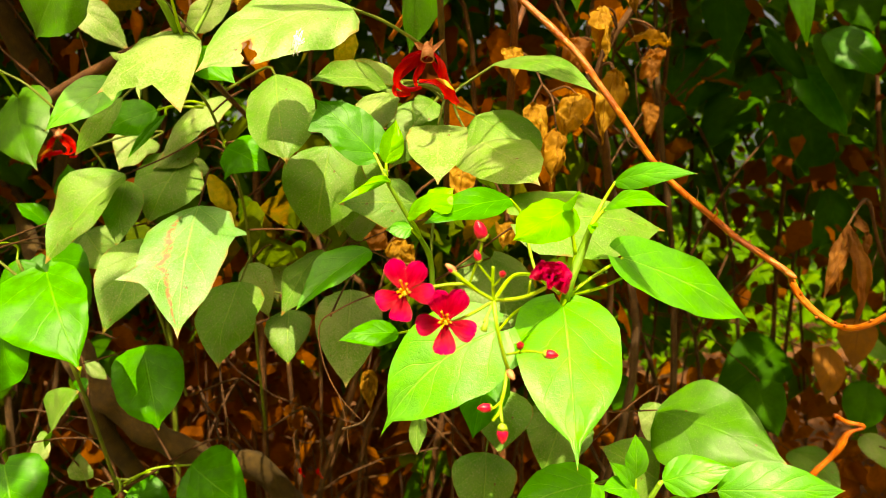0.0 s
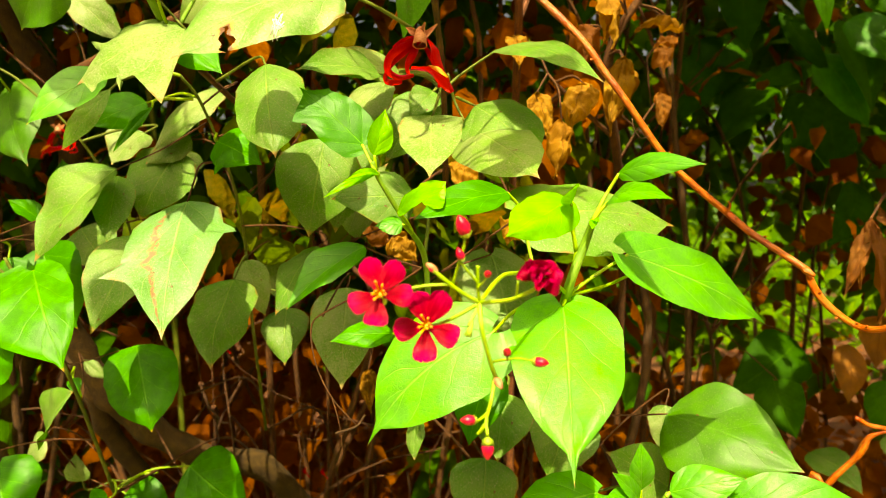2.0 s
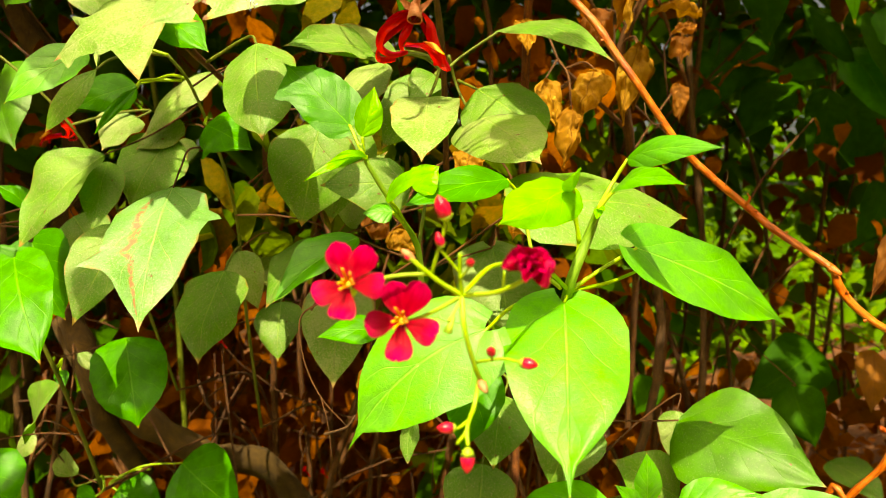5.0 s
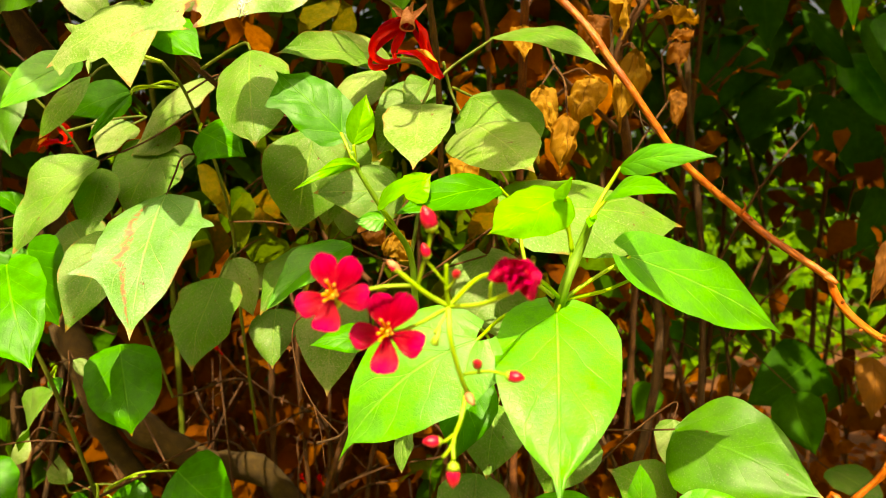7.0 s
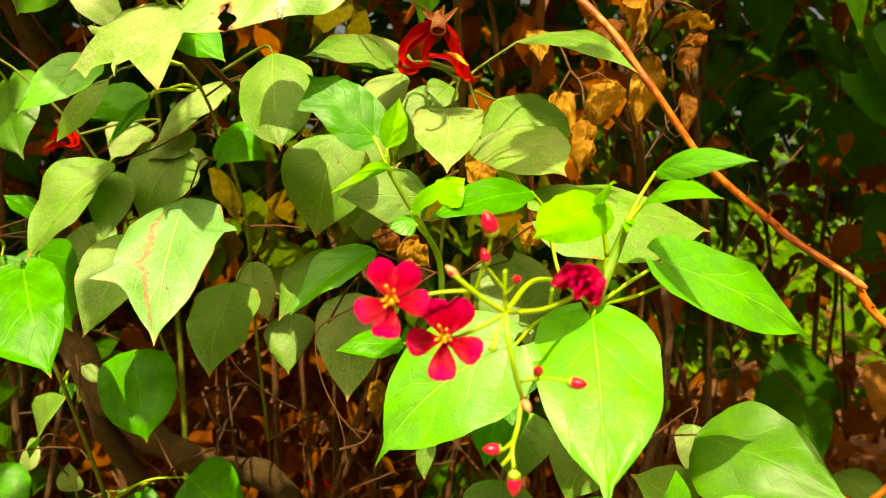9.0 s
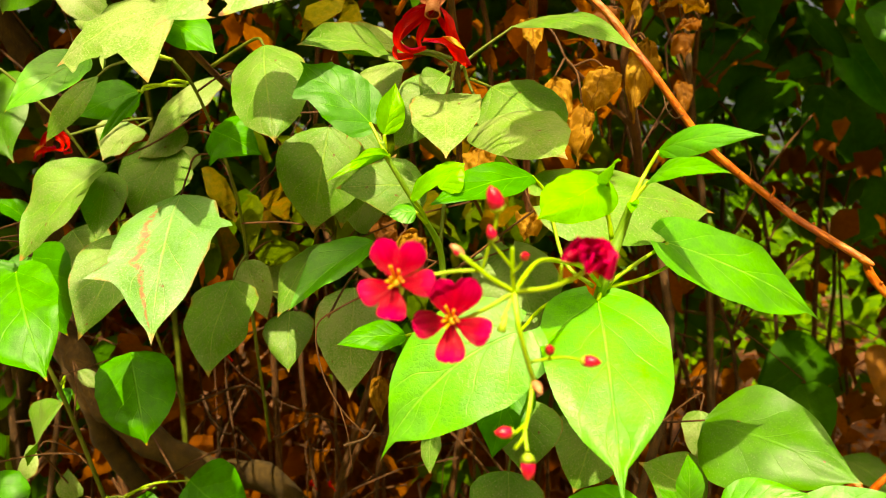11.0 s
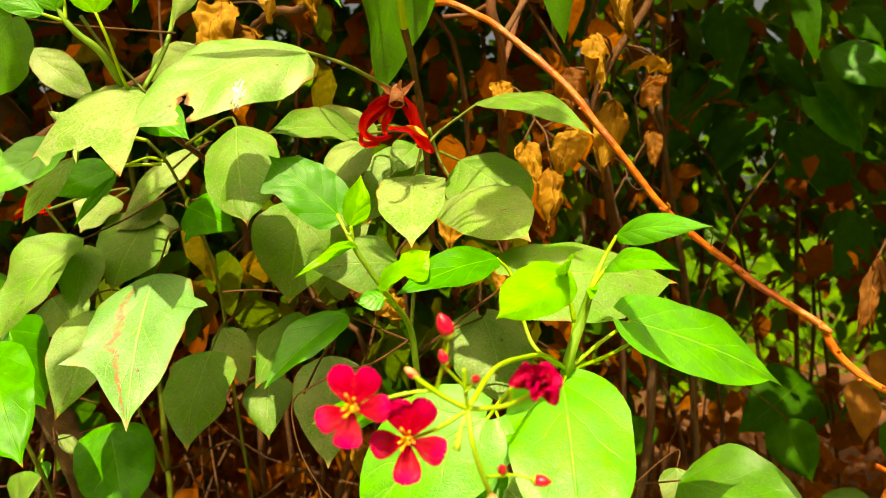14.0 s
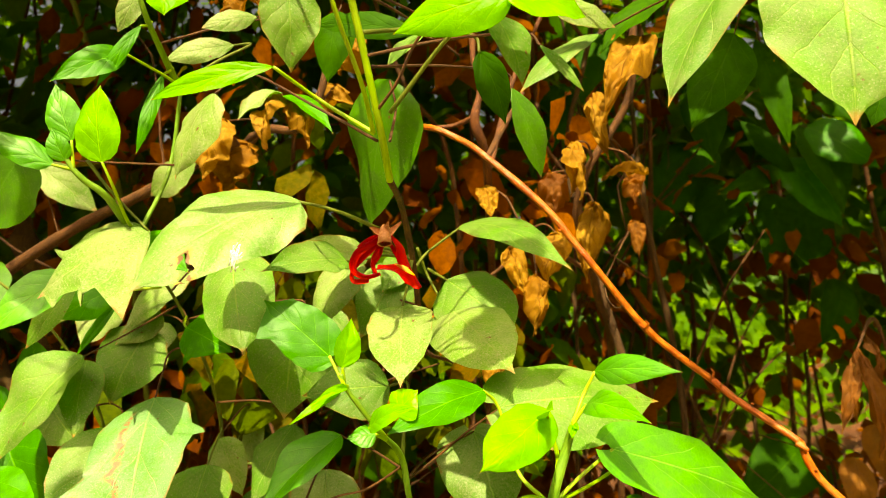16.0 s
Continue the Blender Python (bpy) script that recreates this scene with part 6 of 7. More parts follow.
# reddish forked branch behind the tall shoot
fork = thing("forked_branch", (0.0900, 0.9500, 1.1424), "reddish-brown forked branch behind the leaves", "branch")
tube("branch", fork, [tuple(Vector((0.0900, 0.9500, 1.1424)) * 1 - Vector((0, 0, 0.95))), (0.0900, 0.9500, 1.1424), (0.0832, 0.8000, 1.2846), (0.0799, 0.7200, 1.3598), (0.0700, 0.7000, 1.3934), (0.0791, 0.7000, 1.4300), (0.0727, 0.7000, 1.4534), (0.0729, 0.7000, 1.4823)], 0.005, 0.0026, M_REDBARK, 0.35)
tube("branch", fork, [(0.0732, 0.7000, 1.3989), (0.0503, 0.7200, 1.3958), (0.0241, 0.7200, 1.3940)], 0.0025, 0.002, M_REDBARK, 0.3)
tube("branch", fork, [(0.0831, 0.7300, 1.3497), (0.1186, 0.8000, 1.4587), (0.1678, 0.8500, 1.5634), (0.1892, 0.8700, 1.6293)], 0.003, 0.002, M_REDBARK, 0.3)

# ---- dry hanging leaves ----
def dry(owner, b, t, width, curl, turn=0, mat="dry"):
    ob = leaf(owner, b, t, width * 0.92, "broad", mat, turn, fold=0.15, bulge=0.14, curl=curl * 0.6, ruffle=5.0, name="dry_leaf")
    return ob


crisp = thing("withered_branch", (0.2401, 0.9500, 1.0409), "thin branch with curled withered brown leaves", "branch")
tube("branch", crisp, [tuple(Vector((0.2995, 1.2000, 1.0085)) - Vector((0, -0.1, 1.1))), (0.2876, 1.1500, 1.0150), (0.2095, 0.8500, 1.2103), (0.1814, 0.7800, 1.3209), (0.2381, 0.7600, 1.4192), (0.2442, 0.7400, 1.4859), (0.2558, 0.7400, 1.5589)], 0.006, 0.003, M_BROWN, 0.3)
tube("branch", crisp, [(0.2009, 0.8300, 1.2365), (0.1280, 0.7400, 1.2764), (0.1099, 0.7200, 1.2907)], 0.003, 0.0015, M_BROWN, 0.2)
TWIGS = [
    [(0.2876, 1.1500, 1.0150), (0.2095, 0.8500, 1.2103), (0.1814, 0.7800, 1.3209), (0.2381, 0.7600, 1.4192), (0.2442, 0.7400, 1.4859), (0.2558, 0.7400, 1.5589)],
    [(0.2009, 0.8300, 1.2365), (0.1280, 0.7400, 1.2764), (0.1099, 0.7200, 1.2907)],
    [(0.1280, 0.7400, 1.2764), (0.0500, 0.7500, 1.2200), (-0.0300, 0.7600, 1.1700), (-0.0700, 0.7400, 1.0500)],
]
tube("branch", crisp, TWIGS[2], 0.002, 0.0012, M_BROWN, 0.2)


def wither(b, t, width, curl, turn, mat):
    """A dry leaf that hangs from the nearest twig."""
    dry(crisp, b, t, width, curl, turn, mat)
    b = Vector(b)
    a = min((p for line in TWIGS for p in spline(line, 8)), key=lambda p: (p - b).length)
    tube("twiglet", crisp, [a, (a + b) / 2 + Vector((0.004, 0.004, 0.008)), b], 0.0013, 0.0008, M_BROWN, 0.2, n=4, sides=6)


wither((0.1430, 0.7000, 1.2770), (0.1280, 0.6800, 1.2290), 0.0434, 1.0, 10, "golden")
wither((0.1160, 0.6600, 1.2360), (0.1080, 0.6400, 1.1840), 0.0307, 1.2, -20, "golden")
wither((0.1860, 0.7200, 1.3050), (0.1690, 0.7000, 1.2270), 0.0359, 1.2, 15, "golden")
wither((0.1720, 0.7200, 1.3710), (0.1600, 0.7000, 1.3130), 0.0260, 1.6, -20, "golden")
wither((0.2460, 0.7400, 1.3360), (0.1910, 0.7000, 1.3260), 0.0242, 1.3, 20, "golden")
wither((0.0940, 0.6800, 1.2640), (0.1040, 0.6600, 1.2190), 0.0281, 1.0, 0, "golden")
wither((0.2180, 0.6200, 1.4360), (0.1690, 0.5800, 1.3570), 0.0416, 0.9, 0, "golden")
wither((0.1810, 0.6600, 1.4020), (0.1830, 0.6300, 1.3340), 0.0273, 1.5, 30, "golden")
wither((0.1600, 0.7000, 1.3610), (0.1660, 0.6800, 1.3070), 0.0241, 1.6, -30, "golden")
wither((0.1480, 0.7400, 1.3440), (0.1470, 0.7200, 1.2950), 0.0395, 1.1, 10, "dry")
wither((0.1940, 0.7600, 1.3110), (0.1830, 0.7200, 1.2440), 0.0392, 1.2, 0, "golden")
wither((0.0310, 0.7200, 1.2110), (0.0230, 0.7000, 1.1650), 0.0359, 0.8, 0, "golden")
wither((0.0810, 0.7400, 1.1450), (0.0700, 0.7200, 1.1180), 0.0318, 0.8, 0, "golden")
wither((-0.0500, 0.7200, 1.1240), (-0.0230, 0.7200, 1.1000), 0.0347, 0.8, 0, "golden")
wither((-0.0770, 0.7400, 1.1410), (-0.0520, 0.7400, 1.1130), 0.0357, 0.9, 0, "dry")
wither((-0.0710, 0.7000, 0.9910), (-0.0650, 0.6800, 0.9520), 0.0217, 1.0, 0, "golden")
wither((0.2790, 0.9200, 1.3620), (0.2760, 0.9000, 1.3240), 0.0317, 1.2, 0, "dry")
wither((0.2800, 0.9200, 1.3040), (0.2760, 0.9000, 1.2540), 0.0285, 1.2, 0, "dry")
wither((0.2620, 0.8000, 1.3440), (0.2350, 0.8000, 1.3330), 0.0207, 1.2, 0, "dry")
wither((0.0790, 0.7400, 1.3340), (0.0810, 0.7200, 1.2960), 0.0267, 0.9, 0, "golden")

crisp2 = thing("withered_branch", (0.6636, 1.0500, 0.9239), "drooping twig with crumpled orange-brown leaves", "branch")
tube("branch", crisp2, [tuple(Vector((0.6636, 1.0500, 0.9239)) - Vector((-0.1, 0, 0.95))), (0.7213, 1.0200, 0.9316), (0.5082, 0.7800, 1.1110), (0.4646, 0.7400, 1.1717), (0.4328, 0.7200, 1.1446)], 0.003, 0.0013, M_BROWN, 0.3)
dry(crisp2, (0.4328, 0.7200, 1.1446), (0.4342, 0.7000, 1.0430), 0.024, 1.8, 0)
dry(crisp2, (0.4304, 0.7200, 1.1326), (0.3997, 0.7000, 1.0691), 0.022, 1.6, 10)
dry(crisp2, (0.4342, 0.7200, 1.1416), (0.4208, 0.7100, 1.0758), 0.018, 1.8, 40)
dry(crisp2, (0.4500, 0.7400, 1.1600), (0.4560, 0.7300, 1.1050), 0.018, 1.8, -30)

crisp3 = thing("withered_branch", (-0.3583, 1.2500, 1.3470), "dry branch with papery golden-brown leaves", "branch")
tube("branch", crisp3, [tuple(Vector((-0.3583, 1.2500, 1.3470)) - Vector((0, -0.1, 1.2))), (-0.3245, 1.1500, 1.3372), (-0.2119, 0.8500, 1.4050), (-0.1393, 0.7000, 1.3978), (-0.1011, 0.6600, 1.3867), (-0.0747, 0.6400, 1.4008), (-0.0558, 0.6400, 1.4678)], 0.006, 0.003, M_BROWN, 0.3)
dry(crisp3, (-0.1788, 0.7000, 1.4103), (-0.1963, 0.6800, 1.3490), 0.045, 1.0, 0, "golden")
dry(crisp3, (-0.1603, 0.7200, 1.3904), (-0.1888, 0.7200, 1.3423), 0.06, 0.6, 0, "golden")
dry(crisp3, (-0.1049, 0.6200, 1.4100), (-0.1113, 0.6000, 1.3572), 0.030, 1.5, 20, "golden")
dry(crisp3, (-0.0901, 0.6200, 1.4039), (-0.0776, 0.6100, 1.3571), 0.030, 1.4, -20, "golden")
dry(crisp3, (-0.0564, 0.6600, 1.4268), (-0.0739, 0.6600, 1.3983), 0.040, 1.0, 0, "golden")
dry(crisp3, (-0.1391, 0.7000, 1.5327), (-0.1730, 0.6800, 1.5119), 0.045, 1.0, 0, "golden")
dry(crisp3, (-0.0377, 0.7000, 1.4902), (-0.0626, 0.7000, 1.4513), 0.05, 0.8, 0, "golden")
leaf(crisp3, (-0.1000, 0.6200, 1.4071), (-0.0532, 0.6000, 1.3650), 0.028, "ovate", "green", 0, fold=0.2)
leaf(crisp3, (-0.0999, 0.6200, 1.4096), (-0.1343, 0.6000, 1.3816), 0.026, "ovate", "dusty", 0, fold=0.4, ruffle=2)
for a, e in (((-0.1393, 0.7000, 1.3978), (-0.1788, 0.7000, 1.4103)), ((-0.1393, 0.7000, 1.3978), (-0.1603, 0.7200, 1.3904)), ((-0.1011, 0.6600, 1.3867), (-0.1024, 0.6200, 1.4088)), ((-0.0747, 0.6400, 1.4008), (-0.0564, 0.6600, 1.4268)), ((-0.0558, 0.6400, 1.4678), (-0.1391, 0.7000, 1.5327)), ((-0.0558, 0.6400, 1.4678), (-0.0377, 0.7000, 1.4902)), ((-0.1011, 0.6600, 1.3867), (-0.0901, 0.6200, 1.4039))):
    a, e = Vector(a), Vector(e)
    tube("twiglet", crisp3, [a, (a + e) / 2 + Vector((0.004, 0.006, 0.008)), e], 0.0013, 0.0008, M_BROWN, 0.2, n=4, sides=6)

# bent orange stick near the ground
stick = thing("bent_stick", (0.4140, 0.8000, 0.8008), "bent orange-brown dead stick among the leaves", "stick")
tube("stick", stick, [tuple(Vector((0.3842, 0.8500, 0.7017)) - Vector((0, 0, 0.62))), (0.4148, 0.8000, 0.7797), (0.4355, 0.7800, 0.8446), (0.4609, 0.7700, 0.8826), (0.4699, 0.7650, 0.9057), (0.4842, 0.7600, 0.9161), (0.4663, 0.7600, 0.9205), (0.4507, 0.7600, 0.9288)], 0.0036, 0.0025, M_TWIG, 0.4, n=7, sides=9)

# thick old trunk low down
trunk = thing("old_trunk", (-0.3486, 1.0500, 0.6916), "thick leaning grey-brown trunk low in the shrub", "trunk")
tube("trunk", trunk, [tuple(Vector((-0.2633, 1.1500, 0.6476)) * 1 - Vector((-0.25, -0.1, 0.72))), (-0.2560, 1.1200, 0.6412), (-0.3726, 1.0200, 0.7639), (-0.4501, 0.9800, 0.8308), (-0.4921, 0.9500, 0.8948), (-0.5313, 0.9500, 0.9691), (-0.6417, 1.0500, 1.0571), (-0.7845, 1.2000, 1.1957), (-0.9718, 1.3500, 1.4047)], 0.022, 0.012, M_TRUNK, 0.25, n=8, sides=14)
tube("trunk_limb", trunk, [(-0.4864, 1.0500, 0.7179), (-0.5127, 1.0000, 0.8100), (-0.5282, 0.9700, 0.8973), (-0.6620, 1.1000, 0.9760), (-0.8321, 1.3000, 1.1433)], 0.015, 0.010, M_TRUNK, 0.25, n=6, sides=12)

tube("trunk_limb", trunk, [(-0.9000, 1.3000, 0.0500), (-0.8600, 1.2500, 0.7000), (-0.6530, 1.1500, 1.1950), (-0.6420, 1.0800, 1.3420), (-0.6690, 1.0500, 1.4280), (-0.7390, 1.0500, 1.5820)], 0.026, 0.016, M_TRUNK, 0.3, n=7, sides=12)

M_DEAD = woody("dead_wood", (0.04, 0.013, 0.004), (0.13, 0.045, 0.012), 0.85, 8, 70, 0.5)
# slender stems behind the leaves
rng = random.Random(11)
for i in range(50):
    x = rng.uniform(-1.3, 1.5) if i < 46 else rng.uniform(0.2, 0.95)
    y = rng.uniform(0.95, 1.75) if i < 46 else rng.uniform(1.02, 1.4)
    pts = []
    lean = rng.uniform(-0.7, 0.7)
    for k in range(7):
        z = -0.02 + k * rng.uniform(0.28, 0.36)
        pts.append((x + lean * k * 0.16 + rng.uniform(-0.055, 0.055), y + rng.uniform(-0.05, 0.05), z))
    st = thing("shrub_stem", pts[0], "slender reddish-brown shrub stem in shade", "stem", "stems behind the leaves")
    tube("stem", st, pts, rng.uniform(0.004, 0.008), 0.003, M_DEAD if i >= 46 else M_BROWN if i % 3 else M_BARK, 0.25, n=4, sides=7)
    for k in range(3):
        j = rng.randint(1, 5)
        a = Vector(pts[j])
        d = Vector((rng.uniform(-0.3, 0.3), rng.uniform(-0.12, 0.12), rng.uniform(0.05, 0.35)))
        tube("side_shoot", st, [a, a + d * 0.5 + Vector((0, 0, 0.03)), a + d], 0.003, 0.0014, M_BROWN, 0.2, n=4, sides=6)


# tangle of thin dead twigs low in the shrub
rng = random.Random(21)
verts, faces, uvs = [], [], []
for _ in range(200):
    x, y, z = rng.uniform(-1.0, 0.45), rng.uniform(0.82, 1.5), rng.uniform(0.15, 1.0) if rng.random() < 0.7 else rng.uniform(0.9, 1.6)
    way = Vector((rng.gauss(0, 0.6), rng.gauss(0, 0.3), rng.gauss(0.3, 0.7))).normalized()
    bow = Vector((rng.gauss(0, 1), rng.gauss(0, 0.5), rng.gauss(0, 1))) * 0.03
    size, thick = rng.uniform(0.10, 0.35), rng.uniform(0.0007, 0.0024)
    b, o = len(verts), Vector((x, y, z))
    side = way.cross(Vector((0.3, 1, 0.2))).normalized()
    other = way.cross(side)
    for k in range(6):
        c = o + way * (size * k / 5) + bow * (4 * (k / 5) * (1 - k / 5)) + Vector((rng.gauss(0, 0.003), 0, rng.gauss(0, 0.003)))
        for j in range(4):
            verts.append(c + (side * math.cos(j * math.pi / 2) + other * math.sin(j * math.pi / 2)) * thick * (1 - 0.12 * k))
            uvs.append((j * 0.02, k * size * 2.4))
    for k in range(5):
        for j in range(4):
            faces.append((b + k * 4 + j, b + k * 4 + (j + 1) % 4, b + k * 4 + 4 + (j + 1) % 4, b + k * 4 + 4 + j))
tagged(new("dead_twigs", soft_mesh("dead_twigs", verts, faces, uvs, M_DEAD)), "tangle of thin brown dead twigs inside the shrub", "twigs", kind="stuff")


# ---- the mass of the hedge behind ----
def loose_leaves(name, places, label, category, mat, size=(0.06, 0.11), hang=0.6, seed=1, crumple=0.0):
    """Many small pointed, folded leaves in one mesh."""
    r = random.Random(seed)
    verts, faces, uvs = [], [], []
    for p in places:
        length = r.uniform(*size)
        w = length * r.uniform(0.4, 0.62)
        out = Vector((r.uniform(-1, 1), r.uniform(-1, 0.6), -hang * r.uniform(0.3, 1.6))).normalized()
        nrm = Vector((r.uniform(-0.6, 0.6), r.uniform(-1, 0.2), r.uniform(0.2, 1.0)))
        nrm = (nrm - out * nrm.dot(out)).normalized()
        sd = out.cross(nrm)
        b = len(verts)
        dip = r.uniform(-0.15, 0.22)
        for s, h in ((0, 0.05), (0.12, 0.62), (0.38, 1.0), (0.68, 0.66), (0.88, 0.2), (1.0, 0.02)):
            mid = Vector(p) + out * (s * length) + nrm * (0.22 * length * s * (1 - s))
            for u in (-1, 0, 1):
                verts.append(mid + sd * (u * h * w / 2) + nrm * (abs(u) * h * w * dip) + Vector((r.gauss(0, 1), r.gauss(0, 1), r.gauss(0, 1))) * (crumple * length))
                uvs.append((0.5 + u / 2, s))
        for i in range(5):
            for k in range(2):
                a = b + i * 3 + k
                faces.append((a, a + 1, a + 4, a + 3))
    ob = new(name, soft_mesh(name, verts, faces, uvs, mat))
    return tagged(ob, label, category, kind="stuff")


M_HEDGE = litter_like("hedge_leaves", ((0.0, (0.022, 0.10, 0.001)), (1.0, (0.07, 0.24, 0.003)), (0.55, (0.04, 0.16, 0.002)), (0.8, (0.14, 0.15, 0.006))), 0.3, (0.22, 0.52, 0.008))
M_CRISP = litter_like("withered_leaves", ((0.0, (0.12, 0.024, 0.001)), (1.0, (0.40, 0.12, 0.005)), (0.5, (0.23, 0.058, 0.002))), 0.3, (0.6, 0.18, 0.01))
M_LAWN = litter_like("grass_blades", ((0.0, (0.025, 0.09, 0.002)), (1.0, (0.07, 0.18, 0.004)), (0.6, (0.04, 0.12, 0.003))), 0.2, (0.15, 0.40, 0.01))

rng = random.Random(5)
green_at, brown_at = [], []
while len(green_at) < 12500:
    x, y, z = rng.uniform(-1.9, 2.2), rng.uniform(1.12, 1.95), rng.uniform(0.25, 2.3)
    lump = noise.noise((x * 1.7, y * 2.0, z * 1.9)) + 0.5 * noise.noise((x * 5, y * 5, z * 5 + 9))
    low = max(0.0, (1.2 - z) * (1.6 if x < 0.25 else 1.1)) + 0.48 * (x > 0.22 and z < 1.48) + 0.32 * (x > 0.25 and 0.72 < z < 1.02) + 0.22 * (x < -0.2 and z > 1.35)
    if x > 0.22:
        y = 1.52 + (y - 1.12) * 0.45
        low += 0.55 * noise.noise((x * 8, 3.3, z * 8)) + 0.12 + 0.2 * (x > 0.45 and z > 1.4)
    if lump > -0.45 + low + rng.uniform(-0.1, 0.1):
        green_at.append((x, y, z))
while len(brown_at) < 4800:
    x, y, z = rng.uniform(-1.8, 2.0), rng.uniform(0.92, 1.8), rng.uniform(0.0, 1.8) ** 1.15
    if x > 0.22:
        y = 1.15 + (y - 0.92) * 0.7
    elif z < 1.0:
        y = 1.18 + (y - 0.92) * 0.8
    open_side = 0.22 * (x > 0.35 and z < 0.85) + 0.06 * (x > 0.1) + 0.22 * (x > 0.25 and 0.84 < z < 1.02)
    if noise.noise((x * 2.5 + 7, y * 2.5, z * 2.0)) + 0.4 * noise.noise((x * 9, 5.5, z * 9)) > -0.2 + 0.25 * (z > 1.3) + open_side:
        brown_at.append((x, y, z))
while len(brown_at) < 7500:
    x, y, z = rng.uniform(-1.7, 0.40), rng.uniform(1.35, 1.9), rng.uniform(0.0, 1.22)
    if noise.noise((x * 3 + 1, y * 3, z * 3.0)) > -0.4:
        brown_at.append((x, y, z))
for _ in range(110):
    x, z = rng.uniform(0.28, 1.1), rng.uniform(1.0, 1.75)
    if noise.noise((x * 5, z * 4, 4)) > -0.1:
        brown_at.append((x, rng.uniform(1.1, 1.4), z))
for _ in range(420):
    x, y, z = rng.uniform(-0.5, 0.25), rng.uniform(0.86, 1.2), rng.uniform(1.22, 1.7)
    if noise.noise((x * 5, y * 4, z * 5 + 1)) > 0.0:
        brown_at.append((x, y, z))
inner = []
while len(inner) < 110:
    x, y, z = rng.uniform(-0.46, 0.12), rng.uniform(0.74, 1.08), rng.uniform(1.02, 1.5)
    if noise.noise((x * 4, y * 4, z * 4 + 2)) > -0.12 and z > 1.12 - 0.25 * (x + 0.3) and (x < -0.08 or z < 1.25):
        inner.append((x, y, z))
# foliage below the view, added to keep sun off the ground
skirt = []
while len(skirt) < 2600:
    x, y, z = rng.uniform(-1.6, 1.8), rng.uniform(0.35, 1.0), rng.uniform(0.08, 0.9)
    if z < 1.02 - 0.47 * y and noise.noise((x * 2, y * 2, z * 2 + 5)) > -0.3:
        skirt.append((x, y, z))
loose_leaves("hedge_foliage", green_at, "dense dark green shaded foliage at the back of the hedge", "foliage", M_HEDGE, seed=2)
loose_leaves("withered_foliage", brown_at, "withered brown leaves caught among the shrub stems", "foliage", M_CRISP, (0.03, 0.08), 0.9, seed=3, crumple=0.05)
M_INNER = litter_like("inner_leaves", ((0.0, (0.05, 0.14, 0.003)), (1.0, (0.22, 0.07, 0.006)), (0.45, (0.12, 0.12, 0.008)), (0.7, (0.20, 0.10, 0.010))), 0.25, (0.14, 0.16, 0.004))
loose_leaves("inner_foliage", inner, "olive and dusty leaves deeper inside the shrub", "foliage", M_INNER, (0.045, 0.085), 0.8, seed=13, crumple=0.035)
loose_leaves("unseen_skirt", skirt, "low leafy skirt added below the view to shade the ground", "foliage", M_HEDGE, seed=12)
back = [(rng.uniform(-2.6, 0.25), rng.uniform(1.95, 2.5), rng.uniform(0.0, 1.25)) for _ in range(3200)]
back += [(rng.uniform(0.3, 2.4), rng.uniform(1.7, 2.3), rng.uniform(0.0, 0.70)) for _ in range(350)]
screen = []
while len(screen) < 2600:
    x, y, z = rng.uniform(0.25, 2.6), rng.uniform(1.75, 2.35), rng.uniform(0.75, 2.4)
    if noise.noise((x * 6, 1.7, z * 6)) < 0.05:
        screen.append((x, y, z))
loose_leaves("hedge_foliage", screen, "dark leafy screen at the far side of the hedge", "foliage", M_HEDGE, (0.07, 0.12), 0.8, seed=23)
loose_leaves("back_thicket", back, "dim brown thicket at the far side of the hedge", "foliage", M_CRISP, (0.07, 0.12), 0.8, seed=15, crumple=0.04)
# the roof of the hedge, over and behind what is seen: added to block sun
roof = []
while len(roof) < 9500:
    x, y, z = rng.uniform(-2.0, 2.3), rng.uniform(0.48, 1.95), rng.uniform(1.5, 2.4)
    if z > 1.32 + 0.50 * (y - 0.05) and y > 0.60 - 0.12 * (x > 0.3) + 0.10 * (-0.05 < x < 0.3) and noise.noise((x * 2.2, y * 2.2, z * 2.2 + 3)) > -0.3 and (x < 0.45 or noise.noise((x * 5, y * 5, z * 5)) > 0.0) and z < 2.15 + 0.35 * noise.noise((x * 1.3, y * 1.5, 8)):
        roof.append((x, y, z))
# extra unseen cluster that dapples the right side
while len(roof) < 9700:
    roof.append((rng.uniform(0.28, 1.0), rng.uniform(0.34, 0.60), rng.uniform(1.56, 1.75)))
# the hedge goes on at both sides, with a rounded top
while len(roof) < 16500:
    x, y, z = rng.choice((-1, 1)) * rng.uniform(1.8, 4.6), rng.uniform(0.4, 2.1), rng.uniform(0.05, 2.4)
    round_top = ((y - 1.25) / 0.85) ** 4 + (max(0.0, z - 0.9) / 1.5) ** 4
    if 0.45 < round_top + 0.5 * noise.noise((x * 1.5, y * 2, z * 2)) < 1.0:
        roof.append((x, y, z))
loose_leaves("shading_crown", roof, "unseen leafy hedge crown added to keep sun off the background", "foliage", M_HEDGE, seed=4)


